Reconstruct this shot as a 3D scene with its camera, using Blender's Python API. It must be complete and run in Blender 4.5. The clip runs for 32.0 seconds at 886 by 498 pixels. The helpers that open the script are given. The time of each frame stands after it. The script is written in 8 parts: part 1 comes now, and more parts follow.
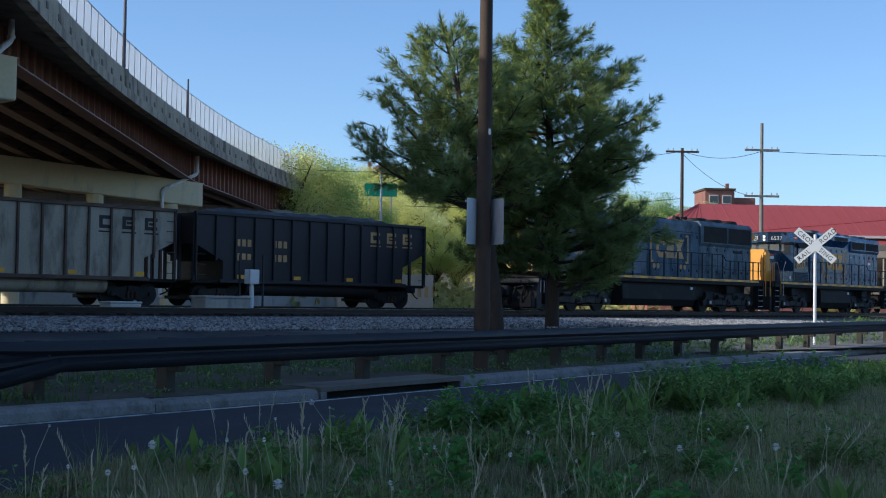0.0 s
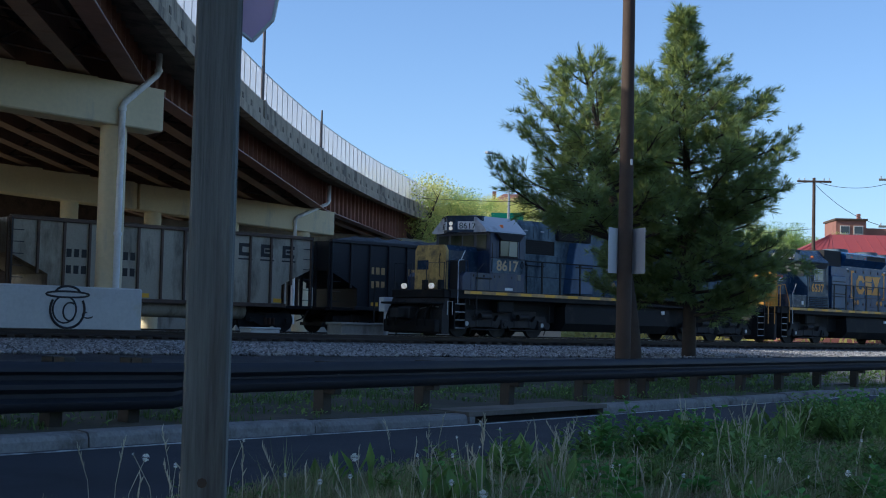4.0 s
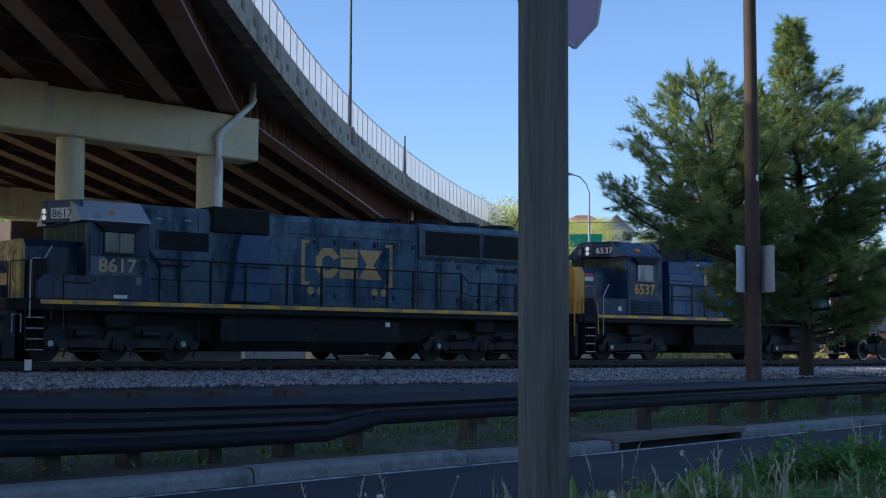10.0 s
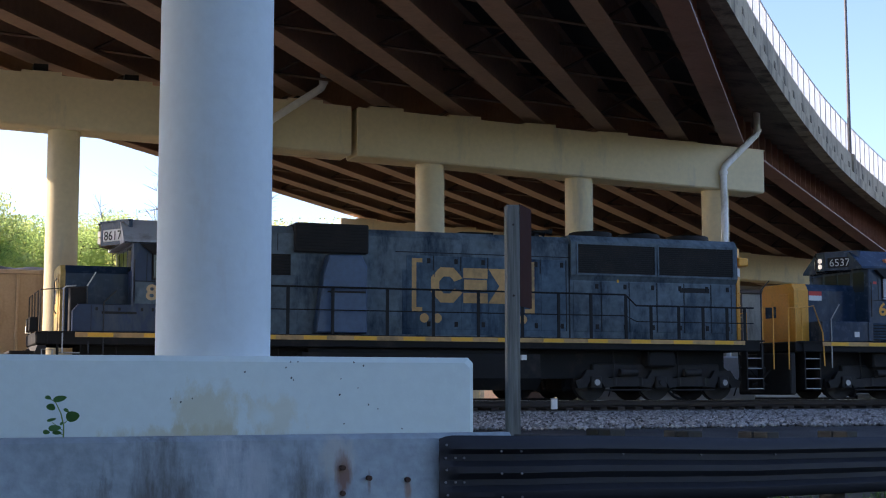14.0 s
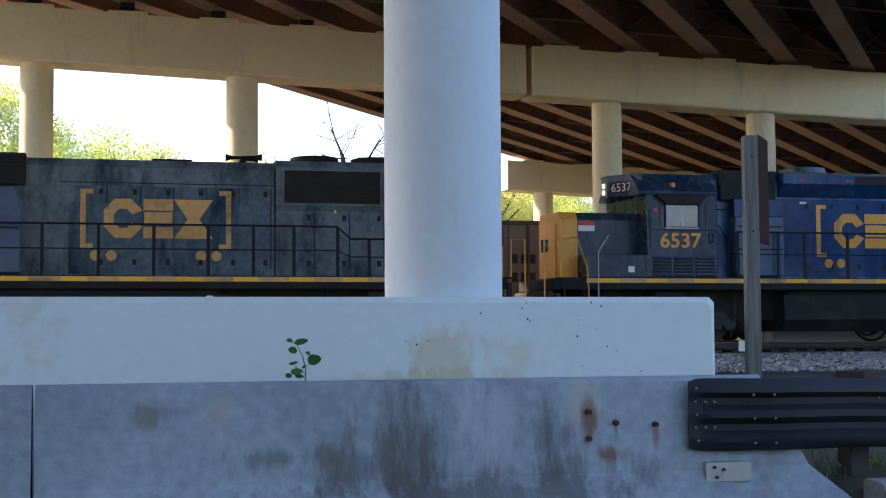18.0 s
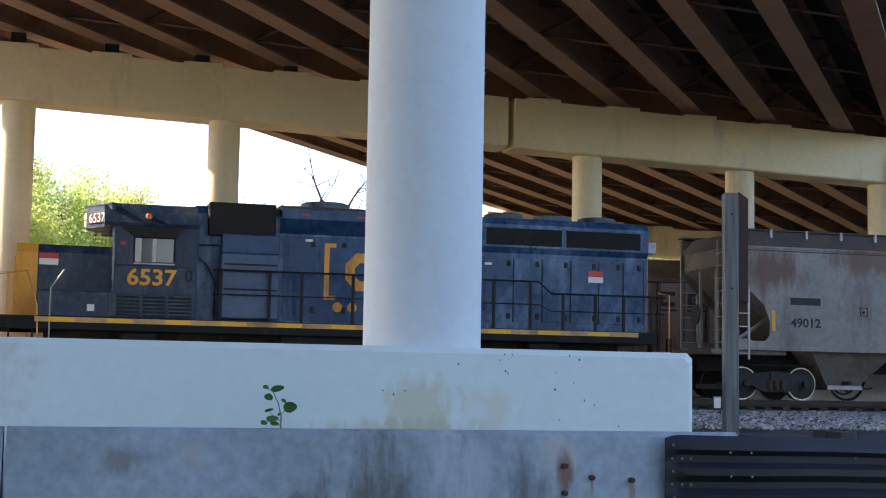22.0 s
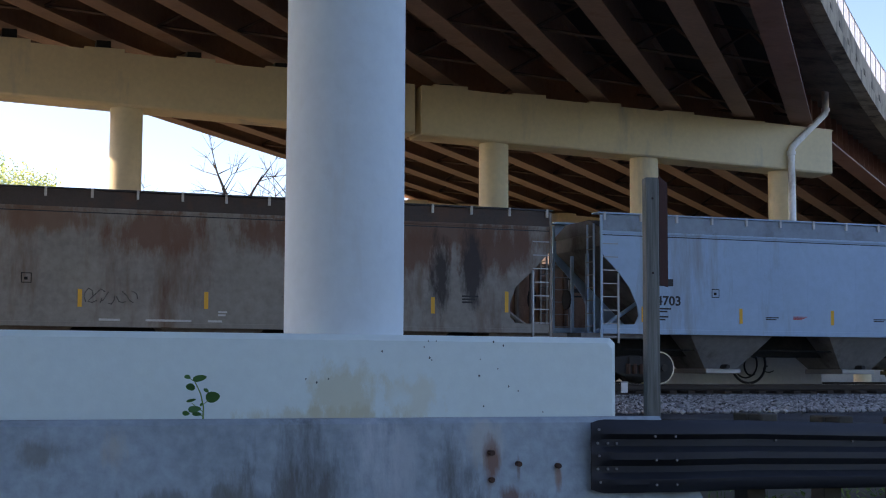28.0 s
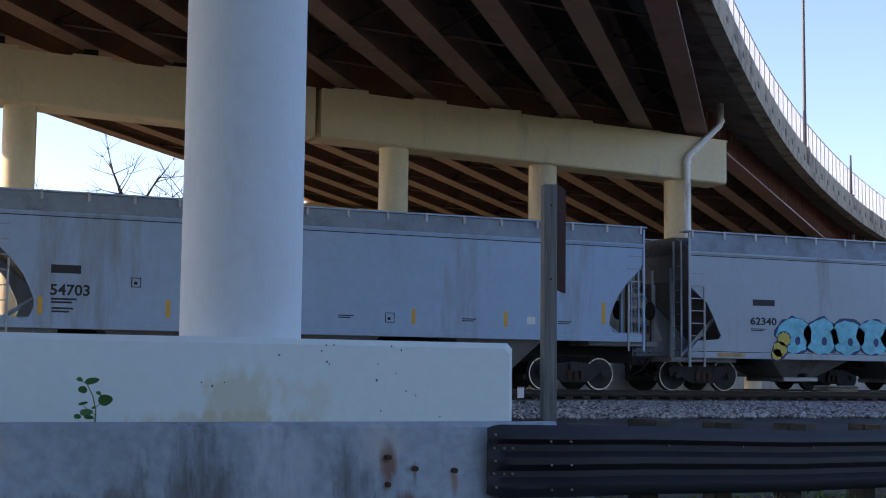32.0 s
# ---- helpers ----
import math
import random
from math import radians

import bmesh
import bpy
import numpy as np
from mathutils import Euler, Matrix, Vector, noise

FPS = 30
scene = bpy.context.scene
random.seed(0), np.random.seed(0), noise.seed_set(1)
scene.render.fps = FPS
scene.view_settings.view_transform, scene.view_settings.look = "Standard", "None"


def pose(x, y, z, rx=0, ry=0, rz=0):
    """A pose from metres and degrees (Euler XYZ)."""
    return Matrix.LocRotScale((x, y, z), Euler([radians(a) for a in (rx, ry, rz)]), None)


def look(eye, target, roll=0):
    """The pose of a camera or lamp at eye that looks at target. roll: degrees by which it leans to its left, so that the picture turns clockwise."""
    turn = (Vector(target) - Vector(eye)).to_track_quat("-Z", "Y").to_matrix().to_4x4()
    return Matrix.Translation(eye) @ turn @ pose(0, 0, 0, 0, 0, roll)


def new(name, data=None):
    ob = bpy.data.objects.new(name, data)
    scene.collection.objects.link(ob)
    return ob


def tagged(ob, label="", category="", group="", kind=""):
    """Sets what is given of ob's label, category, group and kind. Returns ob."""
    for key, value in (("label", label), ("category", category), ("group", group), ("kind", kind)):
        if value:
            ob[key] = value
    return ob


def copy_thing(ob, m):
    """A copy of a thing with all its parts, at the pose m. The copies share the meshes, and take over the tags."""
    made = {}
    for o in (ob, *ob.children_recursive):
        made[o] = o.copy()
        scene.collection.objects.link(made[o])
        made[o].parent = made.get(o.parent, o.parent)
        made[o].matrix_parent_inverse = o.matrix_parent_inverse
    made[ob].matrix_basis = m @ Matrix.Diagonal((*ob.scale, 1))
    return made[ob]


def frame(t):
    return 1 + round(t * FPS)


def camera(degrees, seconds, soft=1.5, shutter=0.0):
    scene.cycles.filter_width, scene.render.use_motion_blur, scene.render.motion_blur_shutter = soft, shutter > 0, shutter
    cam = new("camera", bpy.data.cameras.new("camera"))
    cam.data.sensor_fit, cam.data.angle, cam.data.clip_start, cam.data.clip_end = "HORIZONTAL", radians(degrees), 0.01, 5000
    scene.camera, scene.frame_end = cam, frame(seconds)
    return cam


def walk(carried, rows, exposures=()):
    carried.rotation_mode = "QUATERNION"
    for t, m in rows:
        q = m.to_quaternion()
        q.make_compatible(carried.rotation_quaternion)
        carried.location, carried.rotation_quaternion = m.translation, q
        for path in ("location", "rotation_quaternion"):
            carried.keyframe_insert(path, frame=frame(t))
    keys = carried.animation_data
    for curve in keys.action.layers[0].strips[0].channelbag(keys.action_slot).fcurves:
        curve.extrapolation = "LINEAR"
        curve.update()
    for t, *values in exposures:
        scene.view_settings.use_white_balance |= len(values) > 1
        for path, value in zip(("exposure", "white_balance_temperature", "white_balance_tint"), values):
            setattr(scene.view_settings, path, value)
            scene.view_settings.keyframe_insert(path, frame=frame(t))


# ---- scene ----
cam = camera(35.05, 32.0, soft=1.05)
# seconds, eye, target, roll
PATH = [
    (0, (3.370, -39.427, 0.382), (10.689, -32.606, 0.750), 0.89),
    (0.5, (3.072, -39.248, 0.375), (10.376, -32.381, 0.764), 1.12),
    (1, (2.960, -39.161, 0.368), (10.209, -32.249, 0.745), 1.02),
    (1.5, (2.940, -39.150, 0.370), (10.141, -32.188, 0.722), 0.80),
    (2, (2.986, -39.076, 0.369), (10.135, -32.072, 0.768), 0.67),
    (2.5, (2.986, -39.075, 0.367), (10.037, -31.976, 0.837), 0.79),
    (3, (2.956, -39.112, 0.362), (9.847, -31.858, 0.894), 1.09),
    (3.5, (2.845, -39.285, 0.361), (9.595, -31.909, 0.904), 1.27),
    (4, (2.726, -39.463, 0.334), (9.411, -32.046, 0.893), 1.45),
    (4.5, (2.701, -39.490, 0.354), (9.359, -32.054, 0.919), 1.33),
    (6.5, (2.668, -39.223, 0.345), (9.272, -31.731, 0.852), 0.96),
    (7, (2.643, -39.215, 0.337), (9.307, -31.774, 0.808), 1.04),
    (7.5, (2.609, -39.106, 0.341), (9.298, -31.686, 0.799), 1.09),
    (8, (2.527, -38.929, 0.339), (9.212, -31.507, 0.813), 1.00),
    (8.5, (2.466, -38.794, 0.340), (9.125, -31.352, 0.870), 1.06),
    (9, (2.393, -38.689, 0.336), (8.938, -31.151, 0.924), 0.80),
    (9.5, (2.320, -38.533, 0.339), (8.737, -30.892, 0.997), 0.51),
    (10, (2.214, -38.307, 0.349), (8.534, -30.591, 1.072), 0.22),
    (10.5, (2.005, -38.036, 0.339), (8.224, -30.244, 1.121), -0.02),
    (11, (1.835, -37.685, 0.319), (7.950, -29.813, 1.118), -0.18),
    (11.5, (1.628, -37.501, 0.294), (7.564, -29.502, 1.173), -0.30),
    (12, (1.550, -37.238, 0.329), (7.136, -29.000, 1.295), -0.61),
    (12.5, (1.404, -36.923, 0.320), (6.390, -28.310, 1.296), -0.41),
    (13, (1.266, -36.683, 0.320), (5.562, -27.703, 1.279), -0.18),
    (13.5, (1.227, -36.704, 0.329), (5.039, -27.511, 1.314), 0.05),
    (14, (1.199, -36.713, 0.328), (4.721, -27.406, 1.322), -0.05),
    (14.5, (1.134, -36.635, 0.328), (4.359, -27.212, 1.220), -0.59),
    (15, (1.045, -36.509, 0.328), (3.986, -26.984, 1.108), -1.01),
    (15.5, (0.956, -36.359, 0.330), (3.629, -26.745, 0.985), -1.24),
    (17.5, (0.685, -36.028, 0.318), (3.187, -26.362, 0.886), -0.53),
    (18, (0.669, -35.997, 0.314), (3.159, -26.330, 0.912), -0.36),
    (18.5, (0.659, -35.977, 0.316), (3.147, -26.317, 1.016), 0.07),
    (19, (0.656, -35.997, 0.314), (3.179, -26.348, 1.040), 0.28),
    (19.5, (0.663, -35.989, 0.316), (3.144, -26.331, 1.071), 0.53),
    (20, (0.656, -35.985, 0.319), (2.871, -26.265, 1.113), 0.91),
    (20.5, (0.659, -35.987, 0.318), (2.486, -26.197, 1.221), 0.87),
    (21, (0.651, -36.001, 0.317), (2.400, -26.210, 1.357), 0.88),
    (21.5, (0.661, -35.985, 0.323), (2.761, -26.259, 1.319), 0.87),
    (22, (0.659, -35.966, 0.321), (3.292, -26.365, 1.270), 0.99),
    (22.5, (0.663, -35.977, 0.319), (3.609, -26.465, 1.237), 1.01),
    (23, (0.669, -35.969, 0.321), (3.659, -26.464, 1.176), 0.96),
    (23.5, (0.669, -35.980, 0.317), (3.661, -26.475, 1.154), 0.94),
    (24, (0.649, -35.976, 0.321), (3.652, -26.475, 1.156), 0.84),
    (24.5, (0.620, -35.908, 0.319), (3.619, -26.408, 1.185), 0.75),
    (26.5, (0.517, -35.786, 0.311), (3.507, -26.289, 1.244), 0.59),
    (27, (0.521, -35.773, 0.308), (3.590, -26.303, 1.257), 0.52),
    (27.5, (0.520, -35.783, 0.311), (3.729, -26.355, 1.211), 0.34),
    (28, (0.522, -35.780, 0.311), (3.830, -26.383, 1.184), 0.27),
    (28.5, (0.520, -35.781, 0.311), (3.866, -26.400, 1.206), 0.32),
    (29, (0.518, -35.776, 0.309), (3.876, -26.405, 1.265), 0.39),
    (29.5, (0.520, -35.772, 0.310), (3.914, -26.420, 1.319), 0.50),
    (30, (0.523, -35.764, 0.311), (4.032, -26.460, 1.364), 0.61),
    (30.5, (0.515, -35.779, 0.307), (4.138, -26.523, 1.396), 0.73),
    (31, (0.522, -35.768, 0.311), (4.189, -26.521, 1.330), 0.65),
    (31.5, (0.521, -35.760, 0.311), (4.253, -26.531, 1.265), 0.66),
    (32, (0.524, -35.764, 0.310), (4.501, -26.635, 1.221), 0.65),
]
# seconds, stops, white balance
EXPOSURES = [(0, 0.54, 5450, 8), (1, 0.64, 5450, 8), (4, 0.64, 5500, 9), (9, 0.74, 5450, 11), (11, 0.70, 5500, 12), (12.5, 0.56, 5700, 16), (13, 0.52, 5750, 22), (13.5, 1.6, 6300, 21), (14, 1.6, 6450, 20), (15, 1.5, 6650, 20), (16.5, 1.7, 6800, 20), (18, 2.05, 6850, 20), (21, 2.18, 6950, 20), (22.5, 2.28, 7000, 20), (24, 2.16, 6850, 20), (26.5, 2.0, 6850, 21), (27, 1.86, 6850, 21), (28, 1.57, 6700, 22), (30, 1.61, 6600, 23), (32, 1.49, 6500, 23)]
walk(cam, [(t, look(eye, target, roll)) for t, eye, target, roll in PATH], EXPOSURES)

# ---- sky and sun ----
SUN = Vector((-0.73, 0.47, 0.50)).normalized()
world = bpy.data.worlds.new("sky")
scene.world = world
world.use_nodes = True
wn, wl = world.node_tree.nodes, world.node_tree.links
sky = wn.new("ShaderNodeTexSky")
sky.sky_type = "NISHITA"
sky.sun_disc = False
sky.sun_elevation = math.asin(SUN.z)
sky.sun_rotation = math.atan2(SUN.x, SUN.y)
sky.air_density, sky.dust_density, sky.ozone_density = 0.82, 0.8, 2.2
wl.new(sky.outputs[0], wn["Background"].inputs[0])
wn["Background"].inputs[1].default_value = 0.11
lamp = bpy.data.lights.new("sun", "SUN")
lamp.energy, lamp.angle, lamp.color = 3.6, radians(0.5), (1.0, 0.86, 0.66)
sun = new("sun", lamp)
sun.matrix_world = look(SUN * 60, (0, 0, 0))


# ---- materials ----
def mat(name, base, rough=0.7, metal=0.0, var=0.25, big=0.6, fine=14.0, bump=0.15, stain=None, stain_amt=0.5,
        stain_scale=0.8, streak=1.0, jitter=0.0, spec=0.5, island=False, along=1.0, spots=(), ragged=(2.6, 0.4, 2.2, 1.6)):
    """A paint, stone, metal or plant surface: two scales of variation, stains of their own colour, fine relief."""
    m = bpy.data.materials.new(name)
    m.use_nodes = True
    n, l = m.node_tree.nodes, m.node_tree.links
    bsdf = n["Principled BSDF"]
    geo = n.new("ShaderNodeTexCoord")
    mp = n.new("ShaderNodeMapping")
    mp.inputs["Scale"].default_value = (1, 1, along)
    l.new(geo.outputs["Object"], mp.inputs[0])

    def noisy(scale, detail, vec, rough_=0.6):
        t = n.new("ShaderNodeTexNoise")
        t.inputs["Scale"].default_value, t.inputs["Detail"].default_value, t.inputs["Roughness"].default_value = scale, detail, rough_
        l.new(vec, t.inputs["Vector"])
        return t.outputs["Fac"]

    a, b = noisy(big, 3, mp.outputs[0]), noisy(fine, 4, mp.outputs[0])

    def maths(op, x, y):
        k = n.new("ShaderNodeMath")
        k.operation = op
        for i, v in enumerate((x, y)):
            if isinstance(v, (int, float)):
                k.inputs[i].default_value = v
            else:
                l.new(v, k.inputs[i])
        return k.outputs[0]

    tone = maths("ADD", maths("MULTIPLY", a, 0.9), maths("MULTIPLY", b, 0.9))  # about 0.9
    if jitter:
        info = n.new("ShaderNodeNewGeometry" if island else "ShaderNodeObjectInfo")
        rnd = info.outputs["Random Per Island" if island else "Random"]
        tone = maths("ADD", tone, maths("MULTIPLY", maths("SUBTRACT", rnd, 0.5), jitter))
    gain = maths("ADD", maths("MULTIPLY", maths("SUBTRACT", tone, 0.9), 2.6 * var), 1.0)
    gain = maths("MAXIMUM", gain, 0.15)
    col = n.new("ShaderNodeMix")
    col.data_type, col.blend_type = "RGBA", "MULTIPLY"
    col.inputs["Factor"].default_value = 1.0
    col.inputs["A"].default_value = (*base, 1)
    l.new(gain, col.inputs["B"])
    out = col.outputs["Result"]
    if stain:
        mp2 = n.new("ShaderNodeMapping")
        mp2.inputs["Scale"].default_value = (1, 1, streak)
        l.new(geo.outputs["Object"], mp2.inputs[0])
        s1 = noisy(stain_scale, 6, mp2.outputs[0], 0.68)
        ramp = n.new("ShaderNodeMapRange")
        ramp.inputs["From Min"].default_value = 0.62 - 0.28 * stain_amt
        ramp.inputs["From Max"].default_value = 0.76 - 0.22 * stain_amt
        l.new(s1, ramp.inputs["Value"])
        mx = n.new("ShaderNodeMix")
        mx.data_type = "RGBA"
        l.new(ramp.outputs[0], mx.inputs["Factor"])
        l.new(out, mx.inputs["A"])
        mx.inputs["B"].default_value = (*stain, 1)
        out = mx.outputs["Result"]
    for cx, cz, rx, rz, colour, most in spots:
        sep = n.new("ShaderNodeSeparateXYZ")
        l.new(geo.outputs["Object"], sep.inputs[0])
        dx = maths("DIVIDE", maths("SUBTRACT", sep.outputs[0], cx), rx)
        dz = maths("DIVIDE", maths("SUBTRACT", sep.outputs[2], cz), rz)
        near = maths("SUBTRACT", 1.0, maths("SQRT", maths("ADD", maths("MULTIPLY", dx, dx), maths("MULTIPLY", dz, dz)), 0.0))
        mp3 = n.new("ShaderNodeMapping")
        mp3.inputs["Scale"].default_value = (1, 1, ragged[1])
        l.new(geo.outputs["Object"], mp3.inputs[0])
        grain = maths("MULTIPLY", maths("SUBTRACT", noisy(ragged[0], 6, mp3.outputs[0], 0.7), 0.5), ragged[2])
        amount = maths("MINIMUM", maths("MAXIMUM", maths("MULTIPLY", maths("ADD", near, grain), ragged[3]), 0.0), most)
        mx = n.new("ShaderNodeMix")
        mx.data_type = "RGBA"
        l.new(amount, mx.inputs["Factor"])
        l.new(out, mx.inputs["A"])
        mx.inputs["B"].default_value = (*colour, 1)
        out = mx.outputs["Result"]
    l.new(out, bsdf.inputs["Base Color"])
    rr = maths("ADD", maths("MULTIPLY", maths("SUBTRACT", b, 0.5), 0.3), rough)
    l.new(maths("MINIMUM", maths("MAXIMUM", rr, 0.05), 1.0), bsdf.inputs["Roughness"])
    bsdf.inputs["Metallic"].default_value = metal
    bsdf.inputs["Specular IOR Level"].default_value = spec
    if bump:
        bp = n.new("ShaderNodeBump")
        bp.inputs["Strength"].default_value, bp.inputs["Distance"].default_value = bump, 0.02
        l.new(b, bp.inputs["Height"])
        l.new(bp.outputs[0], bsdf.inputs["Normal"])
    return m


def glow(name, colour, strength):
    m = bpy.data.materials.new(name)
    m.use_nodes = True
    b = m.node_tree.nodes["Principled BSDF"]
    b.inputs["Base Color"].default_value = (*colour, 1)
    b.inputs["Emission Color"].default_value = (*colour, 1)
    b.inputs["Emission Strength"].default_value = strength
    return m


def glass(name, colour=(0.03, 0.035, 0.04), rough=0.06):
    m = bpy.data.materials.new(name)
    m.use_nodes = True
    b = m.node_tree.nodes["Principled BSDF"]
    b.inputs["Base Color"].default_value = (*colour, 1)
    b.inputs["Roughness"].default_value = rough
    b.inputs["Specular IOR Level"].default_value = 0.8
    return m


# ---- geometry helpers ----
class Geo:
    """Collects vertices and faces of one mesh."""

    def __init__(self):
        self.v, self.f = [], []

    def add(self, verts, faces):
        k = len(self.v)
        self.v += [tuple(p) for p in verts]
        self.f += [tuple(i + k for i in f) for f in faces]
        return self

    def box(self, x0, x1, y0, y1, z0, z1, c=0.0):
        """A box; c: the width of its chamfered edges."""
        if c <= 0:
            v = [(x, y, z) for z in (z0, z1) for y in (y0, y1) for x in (x0, x1)]
            return self.add(v, [(0, 2, 3, 1), (4, 5, 7, 6), (0, 1, 5, 4), (2, 6, 7, 3), (0, 4, 6, 2), (1, 3, 7, 5)])
        return self.shaped([(x0 + c, z0), (x1 - c, z0), (x1, z0 + c), (x1, z1 - c), (x1 - c, z1), (x0 + c, z1), (x0, z1 - c), (x0, z0 + c)], y0, y1, c)

    def shaped(self, poly, y0, y1, c=0.0):
        """A polygon in x and z, drawn out from y0 to y1; c insets its two ends."""
        n = len(poly)
        cx, cz = sum(p[0] for p in poly) / n, sum(p[1] for p in poly) / n

        def ins(p):
            dx, dz = p[0] - cx, p[1] - cz
            return (cx + math.copysign(max(abs(dx) - c, 0), dx), cz + math.copysign(max(abs(dz) - c, 0), dz))

        rings = [[(x, y0, z) for x, z in poly], [(x, y1, z) for x, z in poly]]
        if c:
            rings = [[(x, y0, z) for x, z in map(ins, poly)], [(x, y0 + c, z) for x, z in poly],
                     [(x, y1 - c, z) for x, z in poly], [(x, y1, z) for x, z in map(ins, poly)]]
        return self.loft(rings, cap=True)

    def along(self, poly, x0, x1):
        """A polygon in y and z, drawn out from x0 to x1."""
        return self.loft([[(x0, y, z) for y, z in poly], [(x1, y, z) for y, z in poly]], cap=True)

    def upright(self, poly, z0, z1):
        """A polygon in x and y, drawn out from z0 to z1."""
        return self.loft([[(x, y, z0) for x, y in poly], [(x, y, z1) for x, y in poly]], cap=True)

    def loft(self, rings, cap=True, closed=True):
        n, k = len(rings[0]), len(self.v)
        for r in rings:
            self.v += [tuple(p) for p in r]
        for i in range(len(rings) - 1):
            for j in range(n if closed else n - 1):
                a, b = k + i * n + j, k + i * n + (j + 1) % n
                self.f.append((a, b, b + n, a + n))
        if cap and closed:
            self.f.append(tuple(range(k + n - 1, k - 1, -1)))
            self.f.append(tuple(k + (len(rings) - 1) * n + j for j in range(n)))
        return self

    def tube(self, pts, r, seg=8, cap=True):
        """A round bar along points; r: one radius, or one for each point."""
        pts = [Vector(p) for p in pts]
        rs = [r] * len(pts) if isinstance(r, (int, float)) else r
        rings, side = [], None
        for i, p in enumerate(pts):
            d = (pts[min(i + 1, len(pts) - 1)] - pts[max(i - 1, 0)]).normalized()
            if side is None:
                side = d.cross(Vector((0, 0, 1)) if abs(d.z) < 0.9 else Vector((1, 0, 0))).normalized()
            side = (side - d * side.dot(d)).normalized()
            up = d.cross(side)
            rings.append([p + (side * math.cos(a) + up * math.sin(a)) * rs[i] for a in (2 * math.pi * j / seg for j in range(seg))])
        return self.loft(rings, cap)

    def mesh(self, name, smooth=0):
        me = bpy.data.meshes.new(name)
        me.from_pydata(self.v, [], self.f)
        me.validate()
        bm = bmesh.new()
        bm.from_mesh(me)
        bmesh.ops.recalc_face_normals(bm, faces=bm.faces)
        bm.to_mesh(me)
        bm.free()
        if smooth:
            me.shade_smooth()
            me.set_sharp_from_angle(angle=radians(smooth))
        return me


def part(name, geo, material, parent=None, label="", m=None, smooth=0):
    """One mesh object, under a thing or a part where a parent is given."""
    me = geo.mesh(name, smooth) if isinstance(geo, Geo) else geo
    if material and not me.materials:
        me.materials.append(material)
    ob = new(name, me)
    if parent:
        ob.parent = parent
    if m:
        ob.matrix_basis = m
    if label:
        ob["label"] = label
    return ob


def thing(name, label, category, group="", m=None, kind=""):
    ob = new(name)
    ob.empty_display_size = 0.3
    if m:
        ob.matrix_basis = m
    return tagged(ob, label, category, group, kind)


def lerp(table, x):
    """Straight lines between the pairs of a table."""
    if x <= table[0][0]:
        (a, p), (b, q) = table[0], table[1]
    elif x >= table[-1][0]:
        (a, p), (b, q) = table[-2], table[-1]
    else:
        i = next(i for i in range(len(table) - 1) if table[i][0] <= x <= table[i + 1][0])
        (a, p), (b, q) = table[i], table[i + 1]
    return p + (q - p) * (x - a) / (b - a)


CONCRETE = mat("concrete", (0.42, 0.40, 0.36), 0.85, var=0.22, big=0.5, fine=9, bump=0.25, stain=(0.2, 0.19, 0.17), stain_amt=0.25, streak=0.3)
# Cream pier paint, made warmer for the light bounced up under the deck.
PIER = mat("painted_concrete", (0.73, 0.62, 0.40), 0.8, var=0.10, big=0.35, fine=7, bump=0.12, stain=(0.5, 0.46, 0.36), stain_amt=0.2, streak=0.25)
# Near columns: the blue of the open sky is put into this white.
COLUMN_WHITE = mat("skylit_white_column_paint", (0.56, 0.63, 0.66), 0.8, var=0.08, big=0.4, fine=8, bump=0.12, stain=(0.52, 0.52, 0.5), stain_amt=0.15, streak=0.2)
WHITE_WALL = mat("white_painted_concrete", (0.58, 0.58, 0.56), 0.8, var=0.14, big=0.5, fine=10, bump=0.15, stain=(0.55, 0.53, 0.44), stain_amt=0.12)
GIRDER = mat("weathered_girder_paint", (0.33, 0.205, 0.14), 0.75, var=0.3, big=0.4, fine=6, bump=0.1, stain=(0.25, 0.12, 0.06), stain_amt=0.2)
# Outer girder: redder than the rest, with bounced light put into its colour.
FASCIA = mat("lit_red_brown_girder", (0.30, 0.15, 0.11), 0.7, var=0.3, big=0.5, fine=6, bump=0.1, stain=(0.22, 0.10, 0.06), stain_amt=0.3, streak=0.3)
# Cross frames: a darker brown than the girders.
CROSS = mat("dark_brown_brace", (0.13, 0.085, 0.06), 0.8, var=0.35, big=0.5, fine=6, stain=(0.2, 0.1, 0.05), stain_amt=0.2)
# Near-black deck: the shade between the girders is in its colour.
DECK = mat("shaded_deck_soffit", (0.028, 0.023, 0.02), 0.9, var=0.3, big=0.3, fine=4)
ASPHALT = mat("asphalt", (0.050, 0.052, 0.060), 0.9, var=0.3, big=0.35, fine=55, bump=0.4, stain=(0.034, 0.035, 0.041), stain_amt=0.4, stain_scale=0.3, spec=0.3)
GROUND = mat("grass_ground", (0.058, 0.056, 0.034), 0.95, var=0.5, big=0.5, fine=9, bump=0.5, stain=(0.10, 0.08, 0.05), stain_amt=0.35)
BALLAST = mat("ballast", (0.13, 0.126, 0.122), 0.9, var=0.6, big=0.6, fine=16, bump=1.0)
DARK_BALLAST = mat("oily_ballast", (0.06, 0.052, 0.045), 0.9, var=0.5, big=0.8, fine=18, bump=1.0)
STEEL_DARK = mat("dark_rail_steel", (0.05, 0.04, 0.035), 0.6, 0.6, var=0.3)
RAIL_TOP = mat("worn_rail", (0.45, 0.43, 0.40), 0.3, 0.9, var=0.1)
